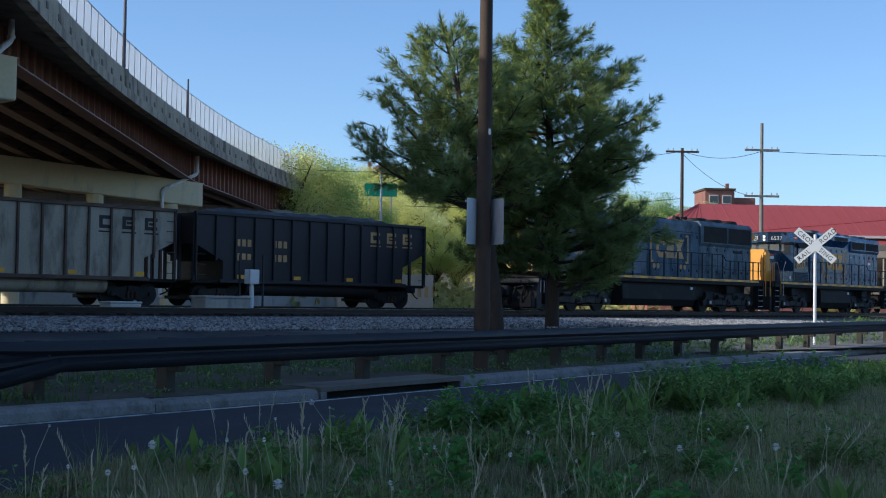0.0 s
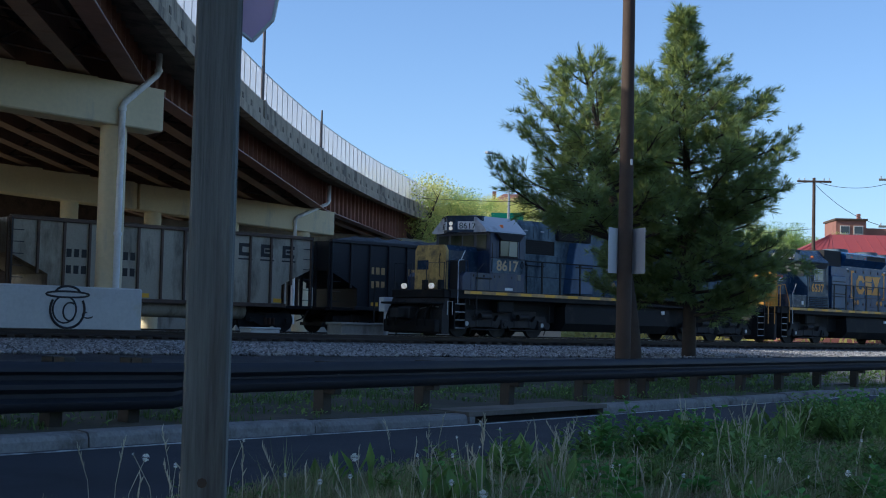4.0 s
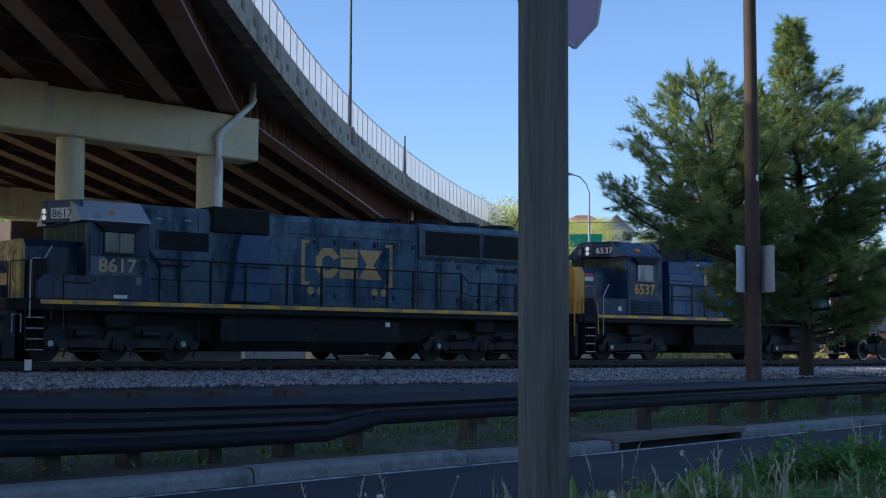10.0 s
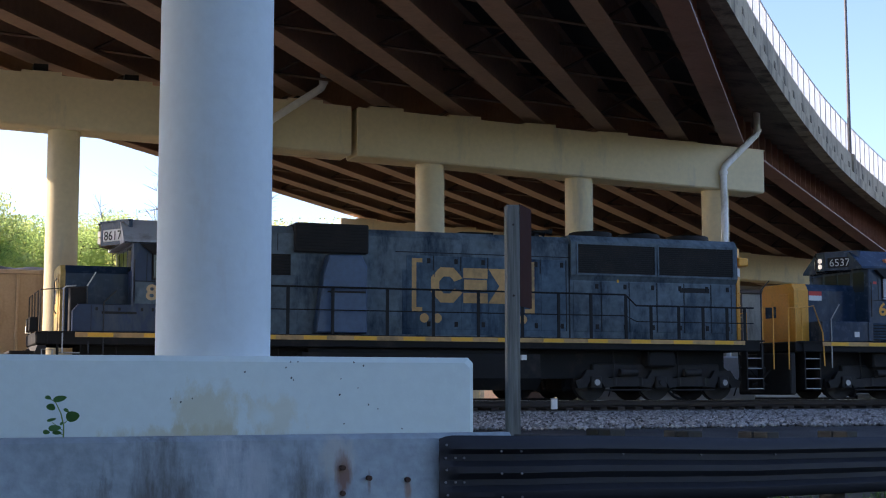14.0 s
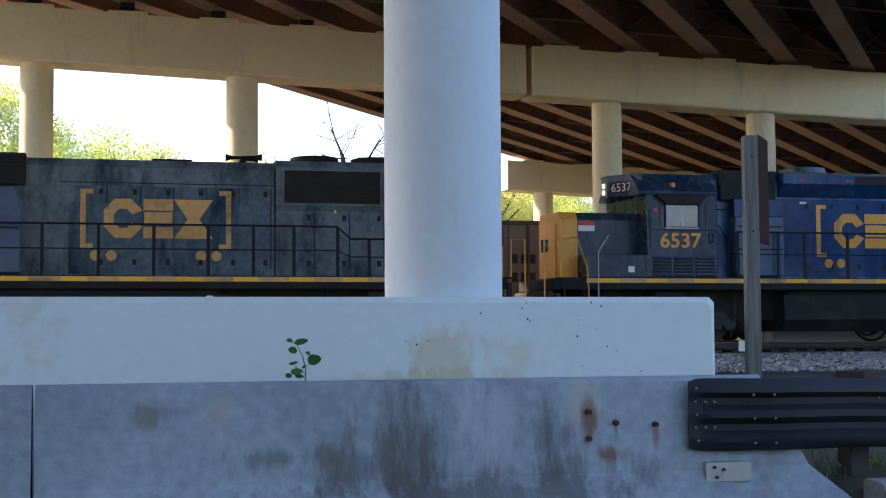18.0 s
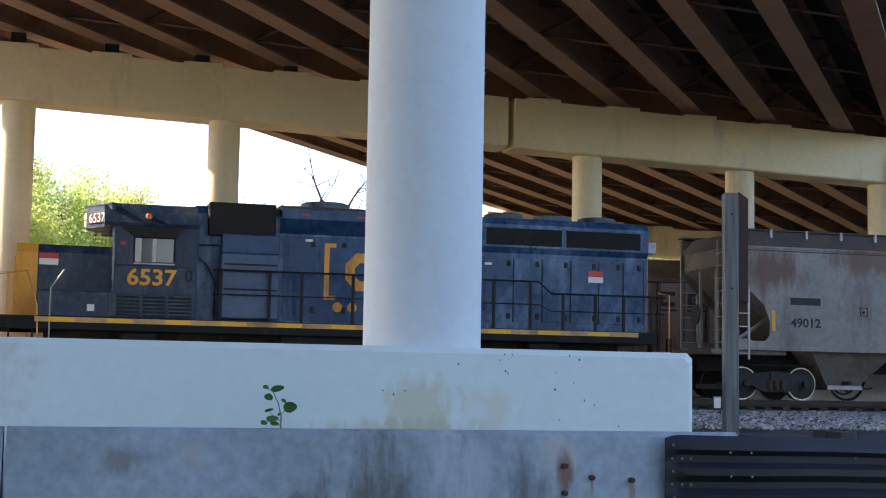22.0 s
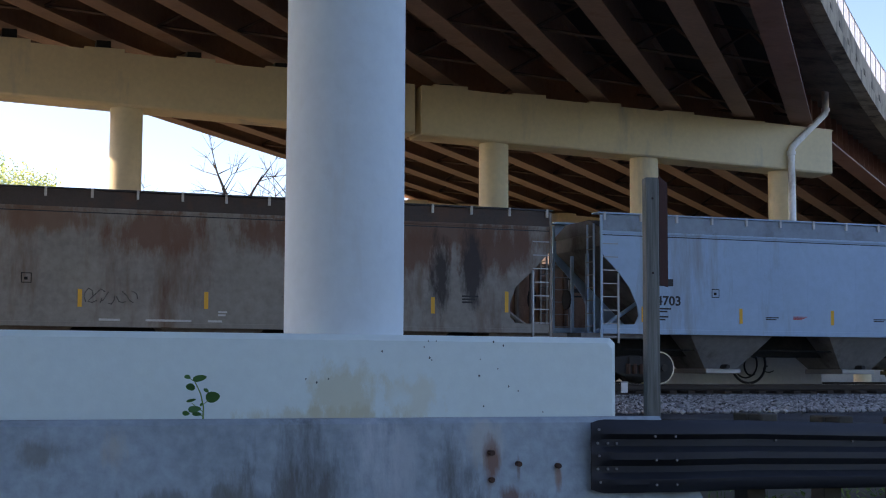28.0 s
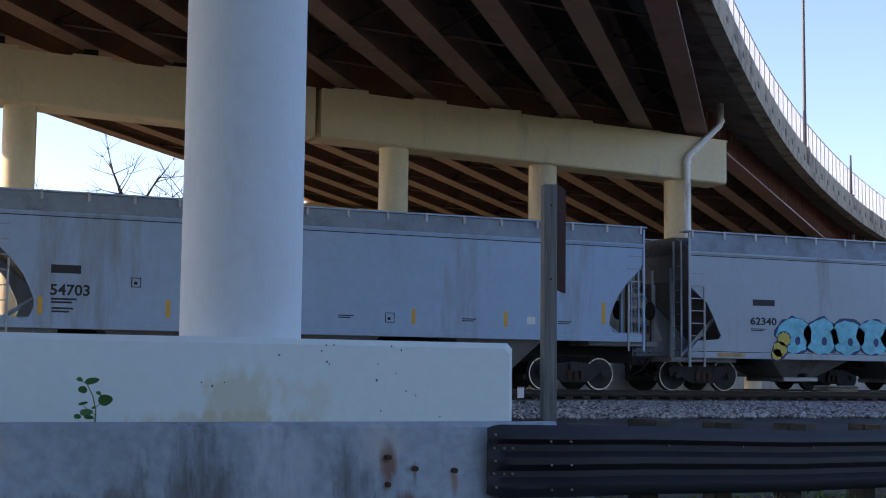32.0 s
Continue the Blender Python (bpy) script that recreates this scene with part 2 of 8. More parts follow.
RAILPAINT = mat("guardrail_dark_paint", (0.0185, 0.020, 0.0265), 0.6, 0.0, var=0.3, big=1.0, fine=12, bump=0.06, spec=0.25, stain=(0.035, 0.033, 0.033), stain_amt=0.2)
DULL_BOLT = mat("dull_bolt_head", (0.14, 0.14, 0.15), 0.6, 0.2, var=0.3)
WOOD = mat("weathered_wood", (0.20, 0.185, 0.155), 0.85, var=0.3, big=1.5, fine=25, bump=0.4, stain=(0.12, 0.10, 0.08), stain_amt=0.35, streak=0.08)
POST_WOOD = mat("grey_weathered_timber", (0.155, 0.16, 0.148), 0.9, var=0.5, big=9, fine=70, bump=0.6, along=0.035, stain=(0.075, 0.07, 0.062), stain_amt=0.42, stain_scale=7, streak=0.05)
POLE = mat("creosote_pole", (0.075, 0.05, 0.035), 0.9, var=0.3, big=1.2, fine=30, bump=0.4)
BLUE = mat("dark_blue_paint", (0.008, 0.024, 0.07), 0.38, var=0.3, big=0.7, fine=6, stain=(0.06, 0.07, 0.08), stain_amt=0.3, streak=0.3)
GREY = mat("dirty_grey_paint", (0.125, 0.165, 0.195), 0.5, var=0.45, big=0.8, fine=6, stain=(0.016, 0.034, 0.058), stain_amt=0.5, stain_scale=1.1, streak=0.35, spec=0.08)
YELLOW = mat("yellow_paint", (0.76, 0.35, 0.045), 0.5, var=0.18, stain=(0.24, 0.13, 0.03), stain_amt=0.2, streak=0.3)
BLACK = mat("black_underframe", (0.012, 0.012, 0.0125), 0.75, var=0.3, stain=(0.04, 0.032, 0.025), stain_amt=0.28, spec=0.3)
GRILLE = mat("black_grille", (0.012, 0.012, 0.013), 0.8, var=0.2)
WHITE = mat("white_paint", (0.75, 0.75, 0.74), 0.5, var=0.06)
GALV = mat("galvanised_steel", (0.36, 0.37, 0.38), 0.45, 0.6, var=0.12)
HOPPER_RUST = mat("rusty_grey_hopper", (0.255, 0.238, 0.215), 0.65, var=0.34, big=0.5, fine=5, stain=(0.14, 0.08, 0.052), stain_amt=0.38, stain_scale=0.7, streak=0.25, ragged=(3.0, 0.3, 2.3, 1.7),
                  spots=[(53.4, 3.95, 5.2, 0.62, (0.14, 0.07, 0.042), 0.85), (40.6, 3.5, 1.1, 0.7, (0.15, 0.07, 0.04), 0.85), (43.4, 3.9, 1.5, 0.45, (0.17, 0.09, 0.055), 0.8), (46.3, 3.6, 1.4, 0.7, (0.15, 0.07, 0.04), 0.85),
                         (49.7, 3.7, 1.7, 0.6, (0.14, 0.068, 0.04), 0.85), (52.6, 3.4, 1.6, 0.8, (0.14, 0.065, 0.038), 0.9), (55.2, 3.5, 1.5, 0.8, (0.13, 0.06, 0.036), 0.9), (53.6, 2.85, 0.34, 1.1, (0.03, 0.022, 0.022), 0.95), (54.5, 2.9, 0.36, 1.2, (0.03, 0.022, 0.022), 0.95)])
HOPPER_BLUE = mat("pale_blue_hopper", (0.33, 0.465, 0.615), 0.5, var=0.1, big=0.4, fine=6, stain=(0.26, 0.29, 0.33), stain_amt=0.2, streak=0.15)
ROOF_BLUE = mat("dull_blue_roof", (0.25, 0.31, 0.37), 0.65, var=0.2, big=0.5, fine=6, stain=(0.17, 0.19, 0.21), stain_amt=0.4)
PALE_EDGE = mat("pale_worn_bracket", (0.55, 0.55, 0.54), 0.6, var=0.2)
HOPPER_GREY = mat("pale_grey_hopper", (0.38, 0.445, 0.49), 0.5, var=0.08, big=0.4, fine=6, stain=(0.25, 0.25, 0.25), stain_amt=0.15, streak=0.2)
COAL_WHITE = mat("chalky_coal_car", (0.43, 0.375, 0.285), 0.75, var=0.2, stain=(0.14, 0.12, 0.09), stain_amt=0.35, streak=0.3)
COAL_BLACK = mat("black_coal_car", (0.020, 0.019, 0.022), 0.6, var=0.3)
COAL_RUST = mat("faded_coal_car", (0.30, 0.20, 0.15), 0.75, var=0.25, stain=(0.14, 0.08, 0.05), stain_amt=0.4, streak=0.3)
RED_ROOF = mat("red_metal_roof", (0.30, 0.055, 0.05), 0.55, var=0.12)
GLASS = glass("dark_glass")

# ---- plan ----
# x runs along the tracks, y away across them, z = 0 is the top of the rails.
ROAD_EDGE = [(-60, -27.6), (-8, -27.1), (4, -26.6), (9, -25.4), (12, -24.5), (17.4, -23.1), (27.4, -20.7), (36.2, -18.6), (52, -16.0), (80, -12.5), (140, -6.0)]
ROAD_Z = [(-60, -0.7), (0, -1.0), (9, -1.12), (18, -1.22), (36, -1.26), (60, -1.30), (200, -1.4)]
RAIL_LINE = [(5.2, -25.47), (6.2, -25.43), (7.2, -25.16), (9, -24.62), (12, -23.75), (17.4, -22.35), (27.4, -19.95), (36.2, -17.85), (52, -15.25), (80, -11.7)]
PIER_A_Y, PIER_B_Y, PIER_N_Y = 4.35, 32.6, -23.85
ARC_C, ARC_R, HEAD0 = (303.6, -254.2), 376.0, radians(44.8)
ROAD_W = 4.35


def on_arc(a, off=0.0):
    """The bridge's edge, a metres along it; off: metres to the far side of the edge, across the deck."""
    h = HEAD0 - a / ARC_R
    return (ARC_C[0] - math.sin(h) * (ARC_R + off), ARC_C[1] + math.cos(h) * (ARC_R + off))


def edge_z(a, off=0.0):
    return 10.4 - 0.022 * a + 0.045 * off


def crest(a):
    """The rise of the deck and its parapet over the even fall of the girders' line."""
    return lerp([(-60, -0.10), (-20, -0.13), (-10, -0.17), (-5, -0.16), (0, -0.07), (6, 0.05), (13, 0.19), (20, 0.32), (30, 0.55), (40, 0.78), (50, 1.03), (60, 1.28)], a)


def arc_at(off, y):
    """How far along the bridge a line at this offset crosses the given y."""
    return (HEAD0 - math.acos(max(-1, min(1, (y - ARC_C[1]) / (ARC_R + off))))) * ARC_R


def track_y(x):
    """How far the tracks have bent away from a straight line."""
    return 0.0009 * max(0.0, x - 33.0) ** 2 if x < 160 else 14.52 + 0.2286 * (x - 160)


def track_turn(x):
    return math.degrees(math.atan(0.0018 * min(max(0.0, x - 33.0), 127.0)))


def edge_y(x):
    return lerp(ROAD_EDGE, x)


def ground_z(x, y):
    e, rz = edge_y(x), lerp(ROAD_Z, x)
    d = y - e
    if d < -ROAD_W - 0.1:
        far = -d - ROAD_W
        return rz - 0.03 - 0.012 * min(far, 12) + 0.10 * noise.noise((x * 0.35, y * 0.35, 0)) * min(1, far)
    if d < 0.12:
        return rz - 0.07
    if d < 0.48:
        return rz - 0.10
    top = rz + 0.16 - 0.32 * min(1.0, max(0.0, (7.4 - x) / 1.4))
    if y < -2.7:
        prof = [(0.48, top), (3.0, top + 0.10), (max(3.6, -17.5 - e), -0.98), (max(4.0, -15.5 - e), -0.92), (max(5.0, -3.6 - e), -0.37), (max(6, -2.7 - e), -0.335)]
        return lerp(prof, d) + 0.03 * noise.noise((x * 0.8, y * 0.8, 3))
    if y < 14:
        return -0.335
    k = min(1.0, max(0.0, (0.69 * x + 0.72 * y - 104) / 80))
    return -0.335 - 0.4 * min(1, (y - 14) / 10) + 0.03 * max(0, y - 85) * (1 - math.exp(-max(0, y - 85) / 80)) + 12.5 * k * k * (3 - 2 * k)


def build_ground():
    g = Geo()
    xs = [-900, -500, -300, -180, -120, -80] + [-60 + 2 * i for i in range(30)] + [0.8 * i for i in range(90)] + [72 + 3 * i for i in range(20)] + [140, 170, 220, 300, 420, 600, 900, 1500]
    for i, x in enumerate(xs):
        e = edge_y(x)
        ys = [-600, -200, -100, -70, -55] + [e - 18 + 0.9 * k for k in range(14)] + [e - ROAD_W - 0.15, e - ROAD_W - 0.05, e - 3, e + 0.1, e + 0.13, e + 0.47, e + 0.49, e + 1.5, e + 3]
        ys += [e + 3 + (-9.6 - e - 3) * k / 7 for k in range(1, 8)] + [-9.0 + 0.6 * k for k in range(10)] + [-2.71, -2.69, 2, 6, 13, 16, 24, 34, 42, 50, 60, 70, 80, 90, 100, 110, 120, 135, 150, 190, 250, 330, 450, 700, 1500]
        n = len(ys)
        g.v += [(x, y, ground_z(x, y)) for y in sorted(ys)]
    for i in range(len(xs) - 1):
        for j in range(n - 1):
            a = i * n + j
            g.f.append((a, a + n, a + n + 1, a + 1))
    tagged(part("ground", g, GROUND, smooth=60), "grassy verge and ground with bare earth patches", "ground", kind="structure")


def strip(x_list, d0, d1, dz0, dz1):
    """A band that follows the road's edge."""
    rings = []
    for x in x_list:
        e, z = edge_y(x), lerp(ROAD_Z, x)
        rings.append([(x, e + d0, z + dz0), (x, e + d1, z + dz1)])
    return Geo().loft(rings, cap=False, closed=False)


def build_road():
    xs = [-60 + 1.2 * i for i in range(170)]
    tagged(part("road", strip(xs, -ROAD_W, 0.13, -0.02, 0.0), ASPHALT), "dark asphalt road in the shade", "road", kind="structure")
    tagged(part("edge_line", strip([x for x in xs if x > 7], -0.15, -0.03, 0.006, 0.007), LINE), "worn white painted edge line", "road marking", kind="structure")
    kerb = tagged(new("kerb"), "pale concrete kerb with open joints", "kerb", kind="structure")
    k = 0
    joints = [7.0, 10.56, 14.62, 18.45, 23.1] + [26.2 + 3.1 * i for i in range(16)]
    for a, b in zip(joints, joints[1:]):
        if abs(a - 18.45) < 0.01:
            continue
        rings = []
        n = 4
        for i in range(n + 1):
            x = a + 0.012 + (b - a - 0.024) * i / n
            e, z = edge_y(x), lerp(ROAD_Z, x) + 0.015 * math.sin(k * 2.3)
            rings.append([(x, e + d, z + dz) for d, dz in ((0.10, -0.1), (0.12, 0.10), (0.15, 0.15), (0.19, 0.165), (0.42, 0.175), (0.46, 0.15), (0.47, -0.1))])
        part("kerb_stone", Geo().loft(rings), KERBSTONE, kerb)
        k += 1
    # storm drain inlet
    inlet = thing("storm_drain", "concrete kerb inlet with a wide dark opening", "storm drain")
    a, b = 18.45, 23.1

    def span(d0, d1, z0, z1, x0=a, x1=b):
        r = []
        for x in (x0, x1):
            e, z = edge_y(x), lerp(ROAD_Z, x)
            r.append([(x, e + d0, z + z0), (x, e + d1, z + z0), (x, e + d1, z + z1), (x, e + d0, z + z1)])
        return Geo().loft(r)

    part("slab", span(0.09, 1.05, 0.115, 0.19), INLET_SLAB, inlet, "brown stained concrete cover slab")
    part("side_block", span(0.08, 0.5, -0.1, 0.113, a + 0.01, a + 0.16), KERBSTONE, inlet)
    part("side_block", span(0.08, 0.5, -0.1, 0.113, b - 0.16, b - 0.01), KERBSTONE, inlet)
    part("throat", span(0.42, 1.4, -0.4, 0.112, a + 0.17, b - 0.17), GRILLE, inlet)


INLET_SLAB = mat("stained_slab", (0.15, 0.135, 0.11), 0.9, var=0.3, big=0.9, fine=12, bump=0.25, stain=(0.08, 0.07, 0.055), stain_amt=0.4)
KERBSTONE = mat("kerb_concrete", (0.235, 0.23, 0.22), 0.9, var=0.36, big=1.6, fine=22, bump=0.4, jitter=0.2, stain=(0.09, 0.082, 0.072), stain_amt=0.46, stain_scale=1.6)
LINE = mat("road_line", (0.70, 0.70, 0.66), 0.8, var=0.35, fine=30, stain=(0.075, 0.075, 0.08), stain_amt=0.58, stain_scale=2.6)
TIE = mat("oiled_tie", (0.045, 0.034, 0.026), 0.9, var=0.4, big=2, fine=20, bump=0.4, jitter=0.5)
build_ground()
build_road()


def build_tracks():
    prof = [(-0.07, -0.17), (0.07, -0.17), (0.07, -0.155), (0.012, -0.13), (0.012, -0.045), (0.036, -0.035), (0.036, -0.006), (0.028, 0), (-0.028, 0), (-0.036, -0.006), (-0.036, -0.035), (-0.012, -0.045), (-0.012, -0.13), (-0.07, -0.155)]
    tie = Geo().box(-0.115, 0.115, -1.3, 1.3, -0.36, -0.175, 0.012).mesh("tie")
    xs = [-260, -120, -40, 33] + [37 + 4 * i for i in range(36)] + [200, 260, 320]

    def along(poly):
        return Geo().loft([[(x, y + track_y(x), z) for y, z in poly] for x in xs])

    for yc, n, start in ((0.0, 170, -8.0), (8.9, 130, -6.0)):
        tr = tagged(new("railway_track"), "rusty steel rails on dark oily ties", "railway track", kind="structure")
        for s in (-0.755, 0.755):
            rail = part("rail", along([(yc + s + y, z) for y, z in prof]), STEEL_DARK, tr)
            part("railhead", along([(yc + s - 0.026, 0.0015), (yc + s + 0.026, 0.0015), (yc + s + 0.026, 0.004), (yc + s - 0.026, 0.004)]), RAIL_TOP, rail, "shiny worn rail head")
        for i in range(n):
            x = start + 0.56 * i
            part("tie", tie, TIE, tr, m=pose(x, yc + track_y(x) + random.uniform(-0.04, 0.04), random.uniform(-0.015, 0.0), 0, 0, track_turn(x) + random.uniform(-1, 1)))
        part("track_bed", along([(yc - 3.0, -0.40), (yc - 1.7, -0.255), (yc + 1.7, -0.255), (yc + 3.0, -0.40)]), DARK_BALLAST, tr, "dark oil-stained ballast bed")


build_tracks()


def build_ballast():
    rs = random.Random(4)
    g = Geo()
    xs = [-80 + 2.0 * i for i in range(110)]
    ys = [-16.5, -14.5, -12.5, -10.5, -8.5, -7.0, -5.5, -4.2, -3.4, -2.9, -2.2]
    for x in xs:
        g.v += [(x, y + (track_y(x) if y > -2.5 else 0) + (0.5 * noise.noise((x * 0.3, 0, 9)) if y < -16 else 0), ground_z(x, min(max(y, -16.5 if edge_y(x) < -19.8 else edge_y(x) + 3.2), -2.72)) + 0.02 + (-0.06 if y < -16 else 0)) for y in ys]
    n = len(ys)
    g.f = [(i * n + j, (i + 1) * n + j, (i + 1) * n + j + 1, i * n + j + 1) for i in range(len(xs) - 1) for j in range(n - 1)]
    tagged(part("ballast_slope", g, BALLAST), "loose grey crushed-stone ballast slope", "ballast", kind="stuff")
    # loose stones
    octa = np.array([(1, 0, 0), (0, 1, 0), (-1, 0, 0), (0, -1, 0), (0, 0, 1), (0, 0, -1)], float)
    faces = np.array([(0, 1, 4), (1, 2, 4), (2, 3, 4), (3, 0, 4), (1, 0, 5), (2, 1, 5), (3, 2, 5), (0, 3, 5)])
    spots = []
    for i in range(95000):
        x = rs.uniform(1, 62) if i % 3 else rs.uniform(4, 30)
        y = -2.5 - 13.5 * rs.random() ** 1.5
        if y < edge_y(x) + 3.4:
            continue
        r = rs.uniform(0.022, 0.05) * (1.4 if rs.random() < 0.06 else 1)
        spots.append((x, y, ground_z(x, max(y, -2.72)) + 0.02 + r * 0.4, r))
    s = np.array(spots)
    rng = np.random.default_rng(4)
    n = len(s)
    q = octa[None] * s[:, 3, None, None] * rng.uniform(0.65, 1.35, (n, 6, 1)) * np.array([1, 1, 0.8])
    a, t = rng.uniform(0, 6.283, (n, 1)), rng.uniform(-1.2, 1.2, (n, 1))
    qy, qz = q[:, :, 1] * np.cos(t) - q[:, :, 2] * np.sin(t), q[:, :, 1] * np.sin(t) + q[:, :, 2] * np.cos(t)
    v = np.stack([s[:, 0:1] + q[:, :, 0] * np.cos(a) - qy * np.sin(a), s[:, 1:2] + q[:, :, 0] * np.sin(a) + qy * np.cos(a), s[:, 2:3] + qz], 2).reshape(-1, 3)
    me = bpy.data.meshes.new("ballast_stones")
    tri = (6 * np.arange(n)[:, None, None] + faces[None]).reshape(-1)
    me.vertices.add(len(v))
    me.vertices.foreach_set("co", v.astype(np.float32).ravel())
    me.loops.add(len(tri))
    me.loops.foreach_set("vertex_index", tri.astype(np.int32))
    me.polygons.add(len(tri) // 3)
    me.polygons.foreach_set("loop_start", np.arange(0, len(tri), 3, dtype=np.int32))
    me.update()
    tagged(part("ballast_stones", me, STONES), "scattered angular grey ballast stones", "ballast", kind="stuff")


STONES = mat("ballast_stone", (0.255, 0.25, 0.246), 0.8, var=0.55, big=3, fine=20, bump=0.2, jitter=1.1, island=True)
build_ballast()

# ---- bridge ----
SOFFIT = mat("rusty_amber_lit_sheet", (0.22, 0.12, 0.06), 0.85, var=0.5, big=0.8, fine=7, stain=(0.06, 0.045, 0.035), stain_amt=0.45)
PARAPET = mat("weathered_parapet", (0.40, 0.335, 0.245), 0.88, var=0.3, big=0.6, fine=9, bump=0.25, stain=(0.10, 0.085, 0.065), stain_amt=0.5, stain_scale=1.0, streak=0.22)
SLOT = mat("stained_slot", (0.15, 0.125, 0.095), 0.9, var=0.3)
# Stained overhang concrete, its base lowered for the shade below the parapet.
OVERHANG = mat("shaded_overhang_concrete", (0.20, 0.165, 0.125), 0.9, var=0.35, big=0.7, fine=8, bump=0.25, stain=(0.09, 0.07, 0.05), stain_amt=0.45, streak=0.6)


def arc_sheet(a_list, section, closed=True):
    """A section of (offset, height under the edge line), drawn along the bridge; offsets over 1 m follow the crossfall."""
    rings = []
    for a in a_list:
        rings.append([(*on_arc(a, o), edge_z(a, o if o > 1 else 0) + crest(a) + dz) for o, dz in section])
    return Geo().loft(rings, closed=closed, cap=closed)


def build_bridge():
    b = thing("road_bridge", "curved road bridge with brown steel girders and concrete parapet", "bridge")
    A = [-126 + 4 * i for i in range(47)]
    deck = part("deck", arc_sheet(A, ((0.42, -0.48), (25.4, -0.48), (25.4, -0.78), (0.42, -0.78))), DECK, b, "concrete deck soffit, coloured near black for the shade between girders")
    part("overhang_soffit", arc_sheet(A[10:], ((0.43, -0.79), (2.3, -0.79), (2.3, -0.82), (0.43, -1.02))), OVERHANG, b, "weathered concrete overhang, coloured darker for the shade below the parapet")
    # sheets that make the underside uneven; their rust also holds amber sunlight
    for k in range(12):
        o = 3.0 + 1.93 * k
        if k in (3, 4, 8):
            part("soffit_sheet", arc_sheet(A[20:36], ((o - 0.7, -0.785), (o + 0.7, -0.785), (o + 0.7, -0.83), (o - 0.7, -0.83))), SOFFIT, b, "rust-stained form sheet with amber sunlight in its colour")
    # parapet in panels with a pilaster at each joint
    L, a = 6.0, -78.0
    while a < 60:
        n = [a + 0.012 + (L - 0.024) * i / 3 for i in range(4)]
        p = part("parapet_panel", arc_sheet(n, ((0.0, -1.16), (0.0, -0.80), (0.05, -0.76), (0.07, -0.02), (0.09, 0.0), (0.80, 0.0), (0.82, -0.4), (0.82, -0.78), (0.42, -1.12))), PARAPET, b)
        part("drip_edge", arc_sheet(n, ((-0.05, -1.24), (-0.05, -0.86), (0.01, -0.82), (0.40, -1.10), (0.40, -1.24))), PARAPET, p)
        for i in range(3):
            c = a + 1.0 + 2.0 * i
            part("drain_slot", arc_sheet([c - 0.16, c + 0.16], ((0.03, -0.70), (0.044, -0.46), (0.09, -0.46), (0.09, -0.70))), SLOT, p)
        a += L
    part("parapet_far", arc_sheet(A, ((25.1, -0.478), (25.1, 0.0), (25.4, 0.0), (25.4, -0.478))), CONCRETE, b)
    # fence on the parapet
    h = 1.80
    step = 1.35
    post_me = Geo().tube([(0, 0, 0), (0, 0, h + 0.05)], 0.028, 6).mesh("fence_post")
    a = -60.0
    while a < 57:
        x, y = on_arc(a, 0.62)
        part("fence_post", post_me, GALV, b, m=pose(x, y, edge_z(a) + crest(a)))
        n = [a + 0.03, a + step - 0.03]
        part("fence_panel", arc_sheet(n, ((0.615, 0.04), (0.625, 0.04), (0.625, h), (0.615, h))), MESH, b, "translucent pale mesh fence panel")
        part("fence_rail", arc_sheet([a, a + step], ((0.60, h), (0.64, h), (0.64, h + 0.035), (0.60, h + 0.035))), GALV, b)
        a += step
    # girders with flanges, stiffeners on the outer one, and cross frames
    spans = [(-110.0, PIER_N_Y), (PIER_N_Y, PIER_A_Y), (PIER_A_Y, PIER_B_Y), (PIER_B_Y, 62.0)]
    # each girder runs straight from pier to pier, so the curved edge swings over it
    near = [0.0, 2.2, 4.2, 6.5, 8.9, 10.9, 12.9] + [15.0 + 2.1 * i for i in range(6)]
    far = [2.27, 3.85, 5.87, 7.80, 9.75] + [11.75 + 1.95 * i for i in range(8)]

    def line(k, span):
        ends = []
        for y in span:
            o = near[k] if y == PIER_N_Y else far[k]
            a = arc_at(o, y)
            ends.append((Vector((*on_arc(a, o), edge_z(a, o))), a))
        return ends

    def section(k, span, s, rows):
        (p, a0), (q, a1) = line(k, span)
        c = p.lerp(q, s)
        n = Vector((c.x - ARC_C[0], c.y - ARC_C[1], 0)).normalized()
        lift = crest(a0 + (a1 - a0) * s)  # the web's head follows the deck
        return [tuple(c + n * o + Vector((0, 0, dz + 0.045 * o + (lift if dz > -1.6 else 0)))) for o, dz in rows]

    for k in range(13):
        for span in spans:
            w = 0.32 if k else 0.36
            rows = ((-w, -2.22), (w, -2.22), (w, -2.17), (0.012, -2.17), (0.012, -0.83), (0.2, -0.83), (0.2, -0.79), (-0.2, -0.79), (-0.2, -0.83), (-0.012, -0.83), (-0.012, -2.17), (-w, -2.17))
            gd = part("girder", Geo().loft([section(k, span, s, rows) for s in (0.0, 0.25, 0.5, 0.75, 1.0)]), GIRDER if k else FASCIA, b)
            if k == 0:
                part("drip_bar", Geo().loft([section(k, span, s, ((-w - 0.012, -2.19), (-w, -2.19), (-w, -2.17), (-w - 0.012, -2.17))) for s in (0.005, 0.995)]), GALV, gd, "pale flange edge")
                (p, a0), (q, a1) = line(k, span)
                m = int((q - p).length / 1.05)
                ss = ((-0.22, -2.17), (-0.012, -2.17), (-0.012, -0.83), (-0.18, -0.83))
                for i in range(m):
                    s = (i + 0.5) / m
                    part("stiffener", Geo().loft([section(k, span, s + e / m, ss) for e in (-0.014, 0.014)]), FASCIA, gd)
